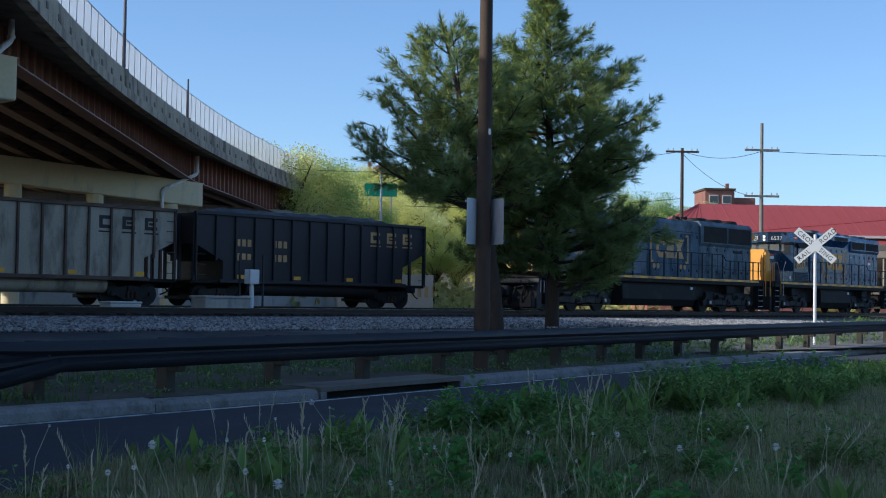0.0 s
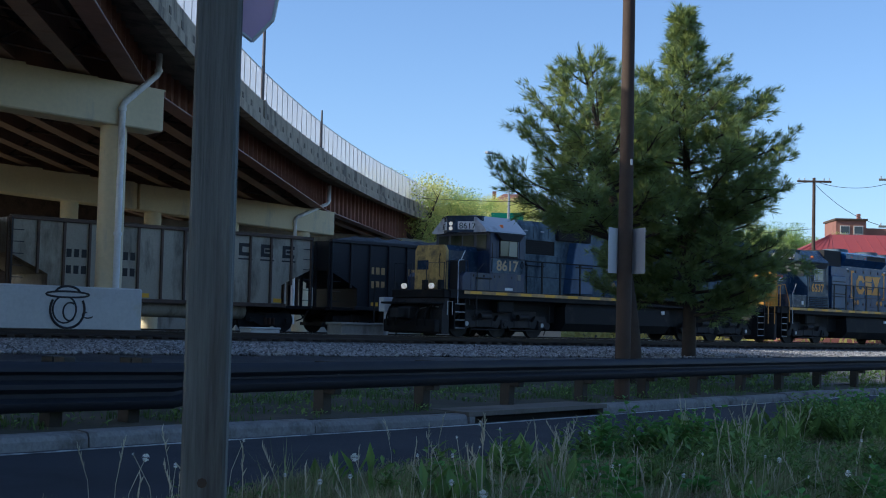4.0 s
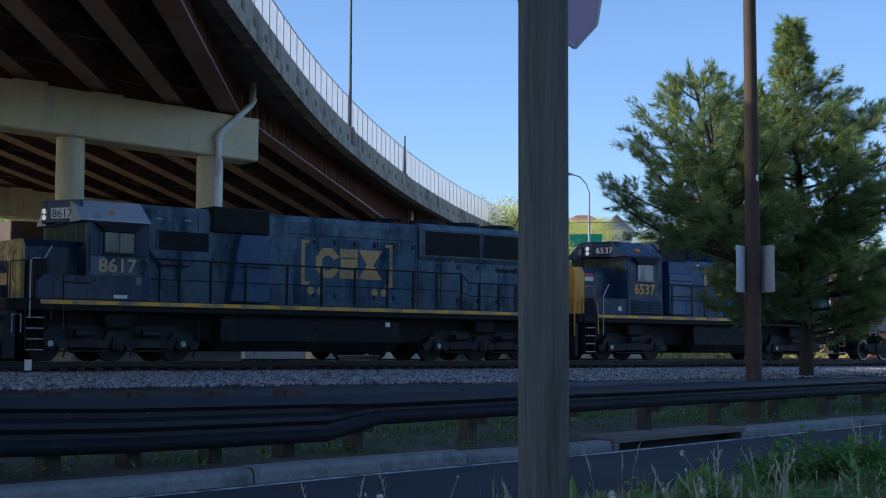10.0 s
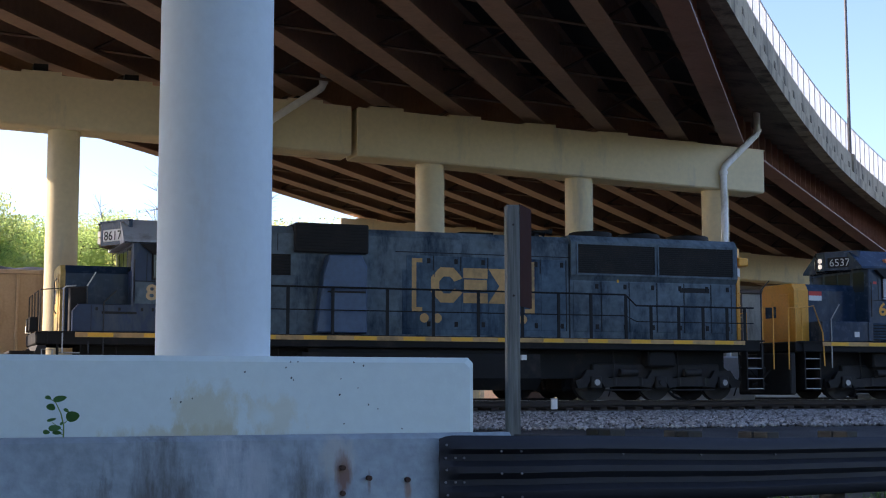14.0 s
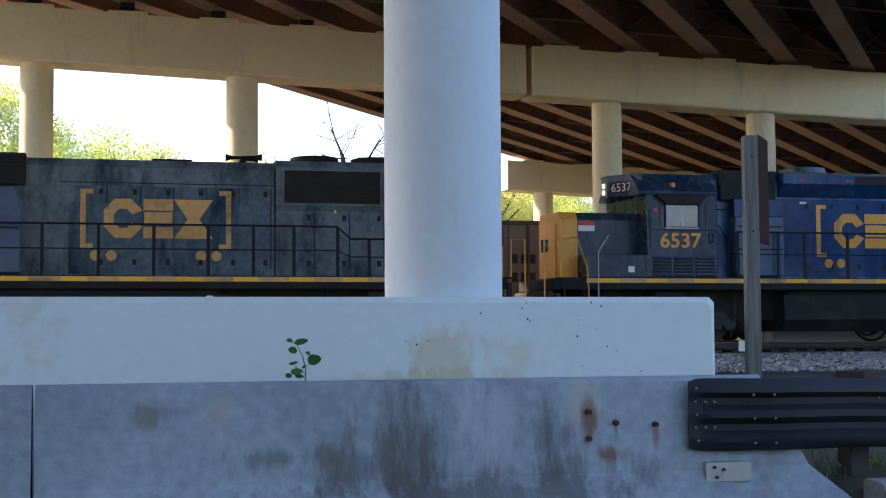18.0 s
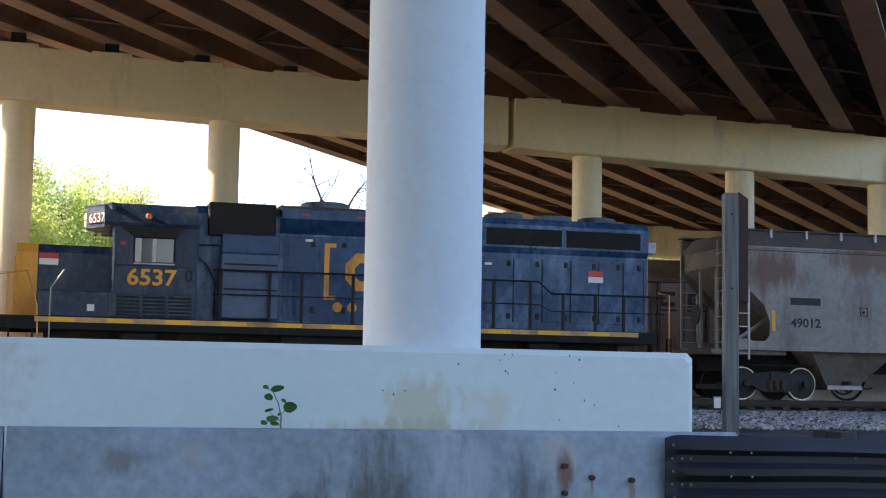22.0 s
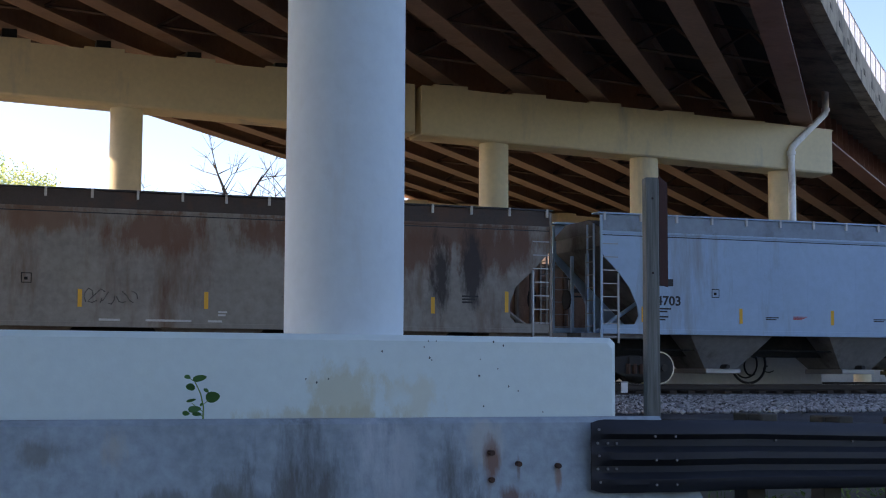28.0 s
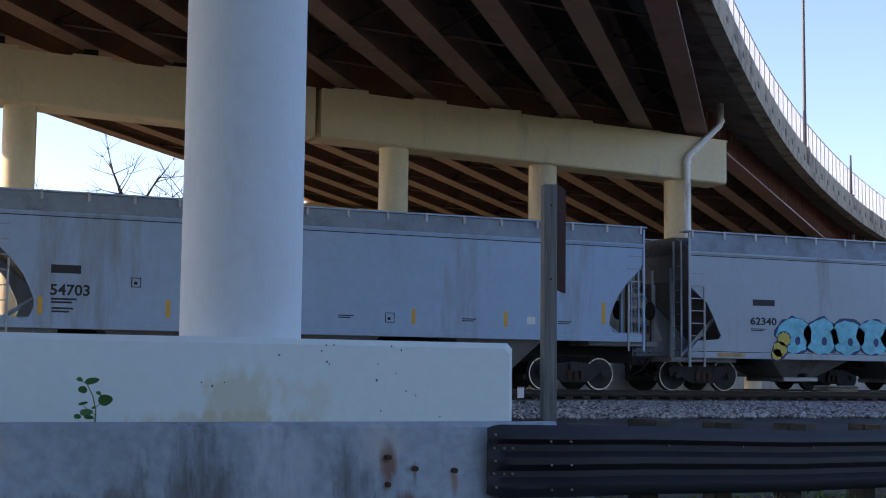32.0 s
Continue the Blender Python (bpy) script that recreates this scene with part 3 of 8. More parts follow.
    for k in range(12):
        for span in spans[1:3]:
            for j in range(6):
                s = (j + 0.55 + 0.13 * (k % 2)) / 6
                p = [Vector(section(k + e, span, s, ((0.05 - 0.1 * e, z),))[0]) for e in (0, 1) for z in (-2.02, -1.1)]
                mid = p[1].lerp(p[3], 0.5)
                g = Geo()
                for q, r in ((p[0], p[2]), (p[1], p[3]), (p[0], mid), (mid, p[2])):
                    g.tube([q, r], 0.045, 4)
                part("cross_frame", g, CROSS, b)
    return b


def fence_material():
    m = bpy.data.materials.new("fence_mesh")
    m.use_nodes = True
    n, l = m.node_tree.nodes, m.node_tree.links
    bs = n["Principled BSDF"]
    bs.inputs["Base Color"].default_value = (0.5, 0.53, 0.58, 1)
    bs.inputs["Roughness"].default_value = 0.6
    tr = n.new("ShaderNodeBsdfTranslucent")
    tr.inputs[0].default_value = (0.6, 0.62, 0.65, 1)
    tp = n.new("ShaderNodeBsdfTransparent")
    m1, m2 = n.new("ShaderNodeMixShader"), n.new("ShaderNodeMixShader")
    m1.inputs[0].default_value, m2.inputs[0].default_value = 0.5, 0.5
    l.new(bs.outputs[0], m1.inputs[1])
    l.new(tr.outputs[0], m1.inputs[2])
    l.new(m1.outputs[0], m2.inputs[1])
    l.new(tp.outputs[0], m2.inputs[2])
    l.new(m2.outputs[0], n["Material Output"].inputs[0])
    return m


MESH = fence_material()
build_bridge()


def pier(y, x0, x1, zl, zr, cols, gap=None, wall=None, spouts=(), r=0.5, wall_mat=None, col_mat=None):
    p = thing("bridge_pier", "cream painted concrete bridge pier with round columns", "bridge pier")
    depth, half = 1.5, 0.6

    def zb(x):
        return zl + (zr - zl) * (x - x0) / (x1 - x0)

    pieces = [(x0, x1)] if gap is None else [(x0, gap - 0.09), (gap + 0.09, x1)]
    for a, c in pieces:
        rings = []
        for x in (a, a + 0.03, c - 0.03, c):
            q = 0.03 if x in (a, c) else 0.0
            z = zb(x)
            rings.append([(x, y - half + q, z + 0.05 + q), (x, y - half + 0.05 + q, z + q), (x, y + half - 0.05 - q, z + q), (x, y + half - q, z + 0.05 + q), (x, y + half - q, z + depth - q), (x, y - half + q, z + depth - q)])
        part("cap", Geo().loft(rings), PIER, p)
    for x in cols:
        part("column", Geo().tube([(x, y, -1.4), (x, y, zb(x) + 0.06)], r, 36), col_mat or PIER, p, smooth=40)
    # bearing seats where the girders cross
    for k in range(13):
        off = (-0.05 + 2.4 * k) if y == PIER_N_Y else 2.07 + 1.93 * k
        a = arc_at(off, y)
        x = on_arc(a, off)[0]
        if x0 + 0.4 < x < x1 - 0.3:
            top = zb(x) + depth
            zg = edge_z(a, off) - 2.33
            part("bearing_seat", Geo().box(x - 0.55, x + 0.55, y - 0.58, y + 0.5, top - 0.06, min(top + 0.09, zg), 0.01), PIER, p)
            if zg > top + 0.09:
                part("bearing", Geo().box(x - 0.2, x + 0.2, y - 0.25, y + 0.25, top + 0.085, zg + 0.001), GRILLE, p)
    if wall:
        w0, w1, wz0, wz1, front = wall
        c = 0.05
        g = Geo().box(w0, w1, front, y + 0.75, wz0, wz1, c)
        part("crash_wall", g, wall_mat or WHITE_WALL, p, "white painted concrete crash wall with scuffs")
    for sx, top_dx in spouts:
        f = y - half - 0.13
        zt, z1 = zb(sx) + depth + 0.42, zb(sx) + depth - 0.78
        pts = [(sx + top_dx, f, zt + 1.1), (sx + top_dx, f, zt + 0.10), (sx + top_dx - 0.05, f, zt), (sx + top_dx - 0.14, f, zt - 0.09), (sx + 0.12, f, z1 + 0.10), (sx + 0.04, f, z1), (sx, f, z1 - 0.12), (sx, f, 0.3)]
        d = part("downspout", Geo().tube(pts, 0.115, 12), GALVPIPE, p, "pale grey galvanised drain pipe", smooth=50)
        part("collar", Geo().tube([(sx + top_dx, f, zt + 0.1), (sx + top_dx, f, zt + 0.2)], 0.145, 12), GALVPIPE, d, smooth=50)
        for z in (z1 - 0.24, 3.2, 1.2, 0.32):
            part("collar", Geo().tube([(sx, f, z), (sx, f, z + 0.12)], 0.145, 12), GALVPIPE, d, smooth=50)
    return p


# White near wall with algae patches; skylight tints its base colour.
WALL_N = mat("white_wall_with_algae", (0.59, 0.685, 0.675), 0.8, var=0.07, big=0.4, fine=10, bump=0.12, stain=(0.5, 0.5, 0.44), stain_amt=0.04, ragged=(6.0, 0.5, 3.4, 1.0), spots=[(3.62, 0.08, 0.42, 0.30, (0.50, 0.47, 0.31), 0.6), (4.22, 0.06, 0.26, 0.26, (0.56, 0.55, 0.42), 0.5), (4.10, 0.07, 0.12, 0.13, (0.59, 0.685, 0.675), 0.95), (3.5, -0.08, 0.8, 0.12, (0.46, 0.42, 0.26), 0.5)])
BANK_SHADE = mat("shaded_bank_brown", (0.11, 0.075, 0.058), 0.9, var=0.35, big=0.5, fine=6, stain=(0.05, 0.04, 0.035), stain_amt=0.4)
GALVPIPE = mat("pale_drain_pipe", (0.84, 0.83, 0.80), 0.55, var=0.15, big=1.2, fine=10, stain=(0.36, 0.31, 0.26), stain_amt=0.28, streak=0.4)
pier(PIER_A_Y, -3.1, 28.25, 7.95, 6.96, [-0.6, 5.1, 10.7, 16.3, 21.5, 26.65], 13.63, (21.3, 27.5, -0.5, 1.40, 3.45), ((26.55, 1.36), (10.9, 1.7)), 0.457)
pier(PIER_B_Y, 21.6, 57.7, 7.58, 6.05, [23.7, 29, 34.3, 39.5, 44.8, 50.2, 55.6], 43.5, None, ((54.5, 2.6),))
NEAR_PIER = pier(PIER_N_Y, -24, 5.8, 9.6, 8.75, [-18, -12.5, -7, -1.7, 3.80], None, (-12, 6.13, -1.3, 0.62, -24.52), (), 0.525, WALL_N, COLUMN_WHITE)

def wall_pits():
    """Small broken pits and drips in the paint of the near crash wall."""
    rs = random.Random(31)
    spots = [(3.95, 0.48, 1.3), (4.36, 0.57, 1), (4.37, 0.43, 1.1), (4.82, 0.28, 1.2), (4.95, 0.57, 1), (5.04, 0.54, 1.2), (5.09, 0.19, 1), (4.99, 0.34, 0.8), (4.83, 0.42, 0.6), (5.18, 0.15, 0.8), (4.86, 0.02, 0.8), (5.41, -0.03, 0.8), (3.30, 0.25, 0.9), (3.39, 0.22, 1.1), (3.49, 0.25, 0.8), (4.32, 0.52, 0.9), (4.43, 0.57, 0.8), (4.39, 0.41, 0.8)]
    for x, z, k in spots:
        r = 0.008 * k
        poly = [(x + r * rs.uniform(0.6, 1.2) * math.cos(6.283 * i / 7), z + r * rs.uniform(0.7, 1.5) * math.sin(6.283 * i / 7)) for i in range(7)]
        part("paint_chip", Geo().shaped(poly, -24.523, -24.519), PIT, NEAR_PIER, "small dark chip in the paint")


PIT = mat("chipped_paint", (0.07, 0.075, 0.08), 0.9, var=0.3)
wall_pits()
ABUT = part("bridge_abutment", Geo().box(50, 84, 46, 49, -0.6, 7.4, 0.05), CONCRETE)
# Added wall in place of the bank behind; its shade is in the brown.
BANK = part("abutment_wing", Geo().box(36.3, 49.99, 45.5, 48.5, -0.8, 8.3, 0.05), BANK_SHADE)
tagged(BANK, "added wall in place of the shaded bank, coloured dark brown", "retaining wall", kind="structure")
tagged(ABUT, "grey concrete bridge abutment behind bushes", "bridge abutment", kind="structure")


def graffiti_on_wall():
    """Plain painted strokes in the manner of the drawing on the far crash wall, and tags."""
    gm = mat("black_spray_paint", (0.02, 0.02, 0.025), 0.6, var=0.2)
    art = thing("graffiti", "black spray-painted ovals on white wall", "graffiti")
    cx, y = 24.7, 3.425
    def oval(x, z, rx, rz, r, a0=0, a1=360, n=18):
        part("spray_stroke", Geo().tube([(x + rx * math.cos(radians(a0 + (a1 - a0) * i / n)), y + 0.012, z + rz * math.sin(radians(a0 + (a1 - a0) * i / n))) for i in range(n + 1)], r, 5), gm, art)
    oval(cx, 1.12, 0.78, 0.10, 0.035)
    oval(cx, 1.15, 0.45, 0.24, 0.04, 10, 170)
    oval(cx, 0.62, 0.62, 0.62, 0.045, 150, 390)
    oval(cx - 0.1, 0.62, 0.42, 0.45, 0.03, 120, 420)
    oval(cx + 0.1, 0.55, 0.25, 0.3, 0.03, 60, 300)
    oval(cx + 0.75, 0.45, 0.2, 0.1, 0.02, 100, 330)


graffiti_on_wall()


def build_barrier():
    prof = [(-25.64, -1.25), (-25.64, -1.12), (-25.44, -0.80), (-25.36, -0.09), (-25.32, -0.05), (-25.14, -0.05), (-25.10, -0.09), (-25.02, -0.80), (-24.85, -1.25)]
    edges = [-14.0, -5.9, 0.335, 6.19]
    for a, c in zip(edges, edges[1:]):
        b = thing("concrete_barrier", "weathered grey concrete road barrier with dark water stains", "barrier")
        g = Geo()
        rings = [[(a + 0.012, y, z) for y, z in prof], [(c - 0.012, y, z) for y, z in prof]]
        if c > 5.9:
            # the end tapers back behind the rail
            rings[1] = [(c + max(0, -0.45 - z) * 1.1, y + (0.14 if y < -25.3 else 0), z) for y, z in prof]
            rings.insert(1, [(5.6, y, z) for y, z in prof])
        part("wall", g.loft(rings), BARRIER, b)
        if c > 5.9:
            for x, z in ((4.58, -0.32), (4.58, -0.53), (4.81, -0.41), (5.15, -0.43)):
                part("bolt_stub", Geo().tube([(x, -25.45, z), (x, -25.37, z)], 0.022, 8), RUST, b, "rusty cut-off bolt")
            for x, z in ((5.62, -0.78), (5.7, -0.80), (5.64, -0.86)):
                part("bolt", Geo().tube([(x, -25.52, z), (x, -25.42, z)], 0.014, 6), STEEL_DARK, b)
            part("foot_plate", Geo().box(5.55, 5.95, -25.50, -25.43, -0.9, -0.74, 0.004), GALV, b, "pale steel plate")


# Stained concrete whose base leans blue for the open sky.
BARRIER = mat("stained_barrier_concrete", (0.25, 0.305, 0.345), 0.85, var=0.36, big=0.5, fine=10, bump=0.3, stain=(0.17, 0.165, 0.155), stain_amt=0.2, stain_scale=0.7, streak=0.45, ragged=(4.0, 0.22, 4.2, 0.9),
              spots=[(3.12, -0.50, 0.40, 0.62, (0.085, 0.085, 0.085), 0.85), (2.75, -0.72, 0.55, 0.26, (0.12, 0.12, 0.115), 0.7), (4.24, -0.42, 0.17, 0.46, (0.085, 0.085, 0.088), 0.85), (3.7, -0.92, 1.7, 0.26, (0.085, 0.083, 0.08), 0.7), (2.1, -0.62, 0.5, 0.10, (0.12, 0.115, 0.10), 0.6),
                     (3.58, -0.30, 0.20, 0.46, (0.44, 0.48, 0.52), 0.75), (3.92, -0.34, 0.16, 0.42, (0.37, 0.41, 0.45), 0.65), (4.50, -0.22, 0.17, 0.16, (0.40, 0.40, 0.37), 0.6), (1.66, -0.26, 0.10, 0.16, (0.36, 0.35, 0.31), 0.6), (1.16, -0.28, 0.16, 0.10, (0.15, 0.14, 0.12), 0.6),
                     (4.59, -0.42, 0.055, 0.20, (0.17, 0.075, 0.045), 0.85), (4.74, -0.66, 0.17, 0.07, (0.14, 0.065, 0.04), 0.8), (5.16, -0.50, 0.03, 0.12, (0.24, 0.12, 0.06), 0.7), (4.82, -0.44, 0.02, 0.10, (0.16, 0.09, 0.06), 0.6)])
RUST = mat("rust", (0.06, 0.032, 0.022), 0.9, var=0.4, fine=30)
build_barrier()


# ---- guardrail ----
def rail_top(x):
    return lerp([(5.3, -0.06), (7, -0.09), (9, -0.16), (13, -0.22), (36, -0.21), (60, -0.12), (80, -0.05)], x)


def beam_section(w):
    """The beam's face, top to bottom: w = 1 is the three-ridged beam, w = 0 the two-ridged one."""
    tall = 0.36 + 0.16 * w
    thrie = [(0.0, 0.0), (0.03, -0.03), (0.08, -0.07), (0.085, -0.10), (0.0, -0.14), (0.0, -0.19), (0.085, -0.23), (0.085, -0.28), (0.0, -0.33), (0.0, -0.375), (0.085, -0.42), (0.08, -0.455), (0.03, -0.495), (0.0, -0.52)]
    wbeam = [(0.0, 0.0), (0.03, -0.025), (0.08, -0.06), (0.085, -0.11), (0.03, -0.15), (0.0, -0.165), (0.0, -0.18), (0.0, -0.185), (0.0, -0.195), (0.03, -0.21), (0.085, -0.25), (0.08, -0.30), (0.03, -0.335), (0.0, -0.36)]
    return [(a[0] * w + b[0] * (1 - w), 1.13 * (a[1] * w + b[1] * (1 - w))) for a, b in zip(thrie, wbeam)]


def build_guardrail():
    g = thing("guardrail", "dark painted steel guardrail on timber posts", "guardrail")

    def beam(x0, x1, w0, w1, n, end=False):
        rings = []
        for i in range(n + 1):
            t = i / n
            x = x0 + (x1 - x0) * t
            sec = beam_section(w0 + (w1 - w0) * t)
            y, z = lerp(RAIL_LINE, x), rail_top(x)
            flat = min(1, 0.08 + 0.3 * i) if end else 1
            if end:
                y -= 0.014
                k = (0.9, 0.97)[i] if i < 2 else 1
                sec = [(d, -0.29 + (dz + 0.29) * k) for d, dz in sec]
            front = [(x, y - d * flat - 0.006, z + dz) for d, dz in sec]
            back = [(x, y - d * flat + 0.006, z + dz) for d, dz in reversed(sec)]
            rings.append(front + back)
        return Geo().loft(rings)

    part("beam", beam(5.80, 12.35, 1, 1, 16), RAILPAINT, g, "three-ridged dark steel beam", smooth=50)
    part("beam", beam(12.33, 13.35, 1, 0, 5), RAILPAINT, g, smooth=50)
    part("end_shoe", beam(5.415, 5.90, 1, 1, 8, True), RAILPAINT, g, "flattened bolted end shoe", smooth=40)
    x = 13.3
    while x < 72:
        part("beam", beam(x, x + 4.02, 0, 0, 4), RAILPAINT, g, smooth=50)
        x += 4.0
    post = Geo().box(-0.1, 0.1, 0, 0.2, -1.1, 0.03, 0.01).mesh("post")
    block = Geo().box(-0.085, 0.085, -0.2, 0.0, -0.46, 0.03, 0.01).mesh("blockout")
    for x in [6.45, 7.3, 8.3, 9.37, 10.6, 11.85, 13.15, 15.7, 18.27, 20.9, 23.6, 26.3, 28.9, 31.5, 34.0, 36.7, 39.3, 42, 44.6, 47.2, 50, 53, 56, 60, 64]:
        y, z = lerp(RAIL_LINE, x), rail_top(x)
        p = part("post", post, GUARDPOST, g, m=pose(x, y + 0.235, z + (0.03 if 7 < x < 12.5 else -0.03), 0, 0, 14 if x > 9 else 5))
        part("blockout", block, GUARDPOST, p)
    bolt = Geo().tube([(0, -0.014, 0), (0, 0.0, 0)], 0.011, 6).mesh("bolt")
    for x, dz, d in [(5.47, -0.08, 0.04), (5.47, -0.29, 0.04), (5.48, -0.50, 0.04), (5.47, -0.19, 0.016), (5.47, -0.395, 0.016), (5.56, -0.19, 0.016), (5.56, -0.395, 0.016), (5.64, -0.19, 0.016), (5.64, -0.395, 0.016), (5.96, -0.13, 0.085), (6.15, -0.13, 0.085), (5.96, -0.32, 0.1), (6.15, -0.32, 0.1), (5.97, -0.52, 0.085), (6.16, -0.52, 0.085), (7.35, -0.165, 0.004), (7.35, -0.355, 0.004), (8.35, -0.165, 0.004), (8.35, -0.355, 0.004), (9.4, -0.165, 0.004), (9.4, -0.355, 0.004), (13.12, -0.18, 0.004), (15.7, -0.18, 0.004), (18.27, -0.18, 0.004)]:
        part("bolt", bolt, DULL_BOLT, g, m=pose(x, lerp(RAIL_LINE, x) - d - 0.006, rail_top(x) + dz))


GUARDPOST = mat("guardrail_timber", (0.048, 0.043, 0.034), 0.9, var=0.35, big=2, fine=25, bump=0.3, jitter=0.5)
build_guardrail()

# ---- train ----
CARS = {}          # name: (thing, offset along the train)
AXLES = []         # wheelsets that turn: (object, local x, radius)
NOSE_YELLOW = mat("grimy_nose_yellow", (0.52, 0.36, 0.12), 0.65, var=0.4, big=1.5, fine=9, stain=(0.16, 0.12, 0.06), stain_amt=0.42, stain_scale=2.0)
FADED_YELLOW = mat("faded_yellow", (0.55, 0.33, 0.125), 0.6, var=0.25, big=1, fine=8, stain=(0.16, 0.12, 0.07), stain_amt=0.35)
SIGN_YELLOW = mat("safety_yellow", (0.84, 0.45, 0.035), 0.5, var=0.12)
NAVY = mat("navy_paint", (0.020, 0.042, 0.080), 0.25, var=0.35, big=0.8, fine=5, stain=(0.068, 0.09, 0.12), stain_amt=0.4, streak=0.3, spec=0.2)
GP_BLUE = mat("glossy_blue_paint", (0.013, 0.052, 0.145), 0.22, var=0.45, big=0.9, fine=5, stain=(0.036, 0.088, 0.18), stain_amt=0.4, stain_scale=1.2, streak=0.25, spec=0.22)
TRUCK = mat("grimy_truck_steel", (0.026, 0.025, 0.025), 0.75, 0.2, var=0.4, big=2, fine=12, bump=0.2, stain=(0.055, 0.045, 0.04), stain_amt=0.3)
TREAD = mat("polished_wheel_rim", (0.5, 0.48, 0.45), 0.3, 0.9, var=0.1)
LAMP_ON = glow("lit_headlight", (1.0, 0.9, 0.75), 0.22)
MARKER_RED = mat("red_lens", (0.35, 0.02, 0.02), 0.25, var=0.05)
GRAB = mat("grab_iron", (0.035, 0.037, 0.042), 0.55, 0.3, var=0.2)
CAB_ROOF = mat("pale_cab_roof", (0.48, 0.50, 0.54), 0.55, var=0.12, stain=(0.25, 0.24, 0.24), stain_amt=0.25)
BLUE_BOX = mat("blue_casing", (0.04, 0.085, 0.17), 0.4, var=0.3, big=1, fine=6, stain=(0.07, 0.10, 0.15), stain_amt=0.3, streak=0.3)
RAIL_BLACK = mat("black_handrail", (0.011, 0.012, 0.014), 0.55, 0.0, var=0.2, spec=0.25)
SEAM = mat("dark_door_seam", (0.012, 0.018, 0.026), 0.8, var=0.2)
RED_LABEL = mat("red_label", (0.6, 0.05, 0.04), 0.5, var=0.05)


def lettering(body, size, material, parent, m, name="lettering", depth=0.003, spacing=1.0):
    """Characters as a thin mesh; m sets their left end at the baseline, facing -y."""
    cu = bpy.data.curves.new("lettering", "FONT")
    cu.body, cu.size, cu.extrude, cu.space_character = body, size, depth, spacing
    cu.resolution_u = 3
    tmp = new("lettering", cu)
    bpy.context.view_layer.update()
    me = bpy.data.meshes.new_from_object(tmp.evaluated_get(bpy.context.evaluated_depsgraph_get()))
    bpy.data.objects.remove(tmp)
    me.materials.clear()
    return part(name, me, material, parent, m=m @ pose(0, 0, 0, 90))


def bold(body, size, material, parent, x, y, z, wide=1.0):
    """Heavy stencilled characters: the same outline laid twice, a little apart, with a wider stroke."""
    cu = bpy.data.curves.new("lettering", "FONT")
    cu.body, cu.size, cu.extrude, cu.offset = body, size, 0.003, 0.022 * size
    cu.resolution_u = 3
    tmp = new("lettering", cu)
    bpy.context.view_layer.update()
    me = bpy.data.meshes.new_from_object(tmp.evaluated_get(bpy.context.evaluated_depsgraph_get()))
    bpy.data.objects.remove(tmp)
    me.materials.clear()
    k = wide / max(0.01, max(v.co.x for v in me.vertices))
    for v in me.vertices:
        v.co.x *= k
    return part("lettering", me, material, parent, m=pose(x, y, z, 90))


def emblem(parent, x0, y, z0, w, h, material):
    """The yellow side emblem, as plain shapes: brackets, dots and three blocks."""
    g = Geo()
    t = 0.004
    def plate(poly):
        g.shaped([(x0 + px, z0 + pz) for px, pz in poly], y - t, y)
    for s in (0, 1):
        e = (lambda q: q) if not s else (lambda q: w - q)
        for a, b, c, d in ((0, 0.13, -0.02, h), (0.13, 0.30, h - 0.11, h), (0.13, 0.30, -0.02, 0.09)):
            xs = sorted((e(a), e(b)))
            g.box(x0 + xs[0], x0 + xs[1], y - t, y, z0 + c, z0 + d)
    bz0, bz1 = h * 0.16, h * 0.84
    bw = 0.93
    # an eight-sided ring, a slotted block and an hourglass
    cx, cz, rx, rz = 0.55 + bw / 2, (bz0 + bz1) / 2, bw / 2, (bz1 - bz0) / 2
    ring = []
    for r in (1.0, 0.48):
        ring.append([(x0 + cx + rx * r * math.cos(radians(22.5 + 45 * i)) * 1.08, z0 + cz + rz * r * math.sin(radians(22.5 + 45 * i)) * 1.08) for i in range(8)])
    k = len(g.v)
    g.v += [(px, y - t, pz) for q in ring for px, pz in q]
    g.f += [(k + i, k + (i + 1) % 8, k + 8 + (i + 1) % 8, k + 8 + i) for i in range(8) if i not in (7,)]
    sx = 0.55 + bw + 0.02
    q = (bz1 - bz0) / 5
    g.box(x0 + sx, x0 + sx + 0.72, y - t, y, z0 + bz0, z0 + bz0 + q * 1.45)
    g.box(x0 + sx, x0 + sx + 0.72, y - t, y, z0 + bz1 - q * 1.45, z0 + bz1)
    g.box(x0 + sx + 0.02, x0 + sx + 0.70, y - t, y, z0 + cz - q * 0.85, z0 + cz + q * 0.85)
    hx = sx + 0.74
    plate([(hx, bz0), (hx + 0.95, bz0), (hx + 0.62, cz), (hx + 0.95, bz1), (hx, bz1), (hx + 0.33, cz)])
    for dx in (0.36, 0.74, w - 0.74, w - 0.36):
        g.tube([(x0 + dx, y - t, z0 - 0.20), (x0 + dx, y, z0 - 0.20)], 0.13, 12)
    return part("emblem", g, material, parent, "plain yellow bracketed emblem")


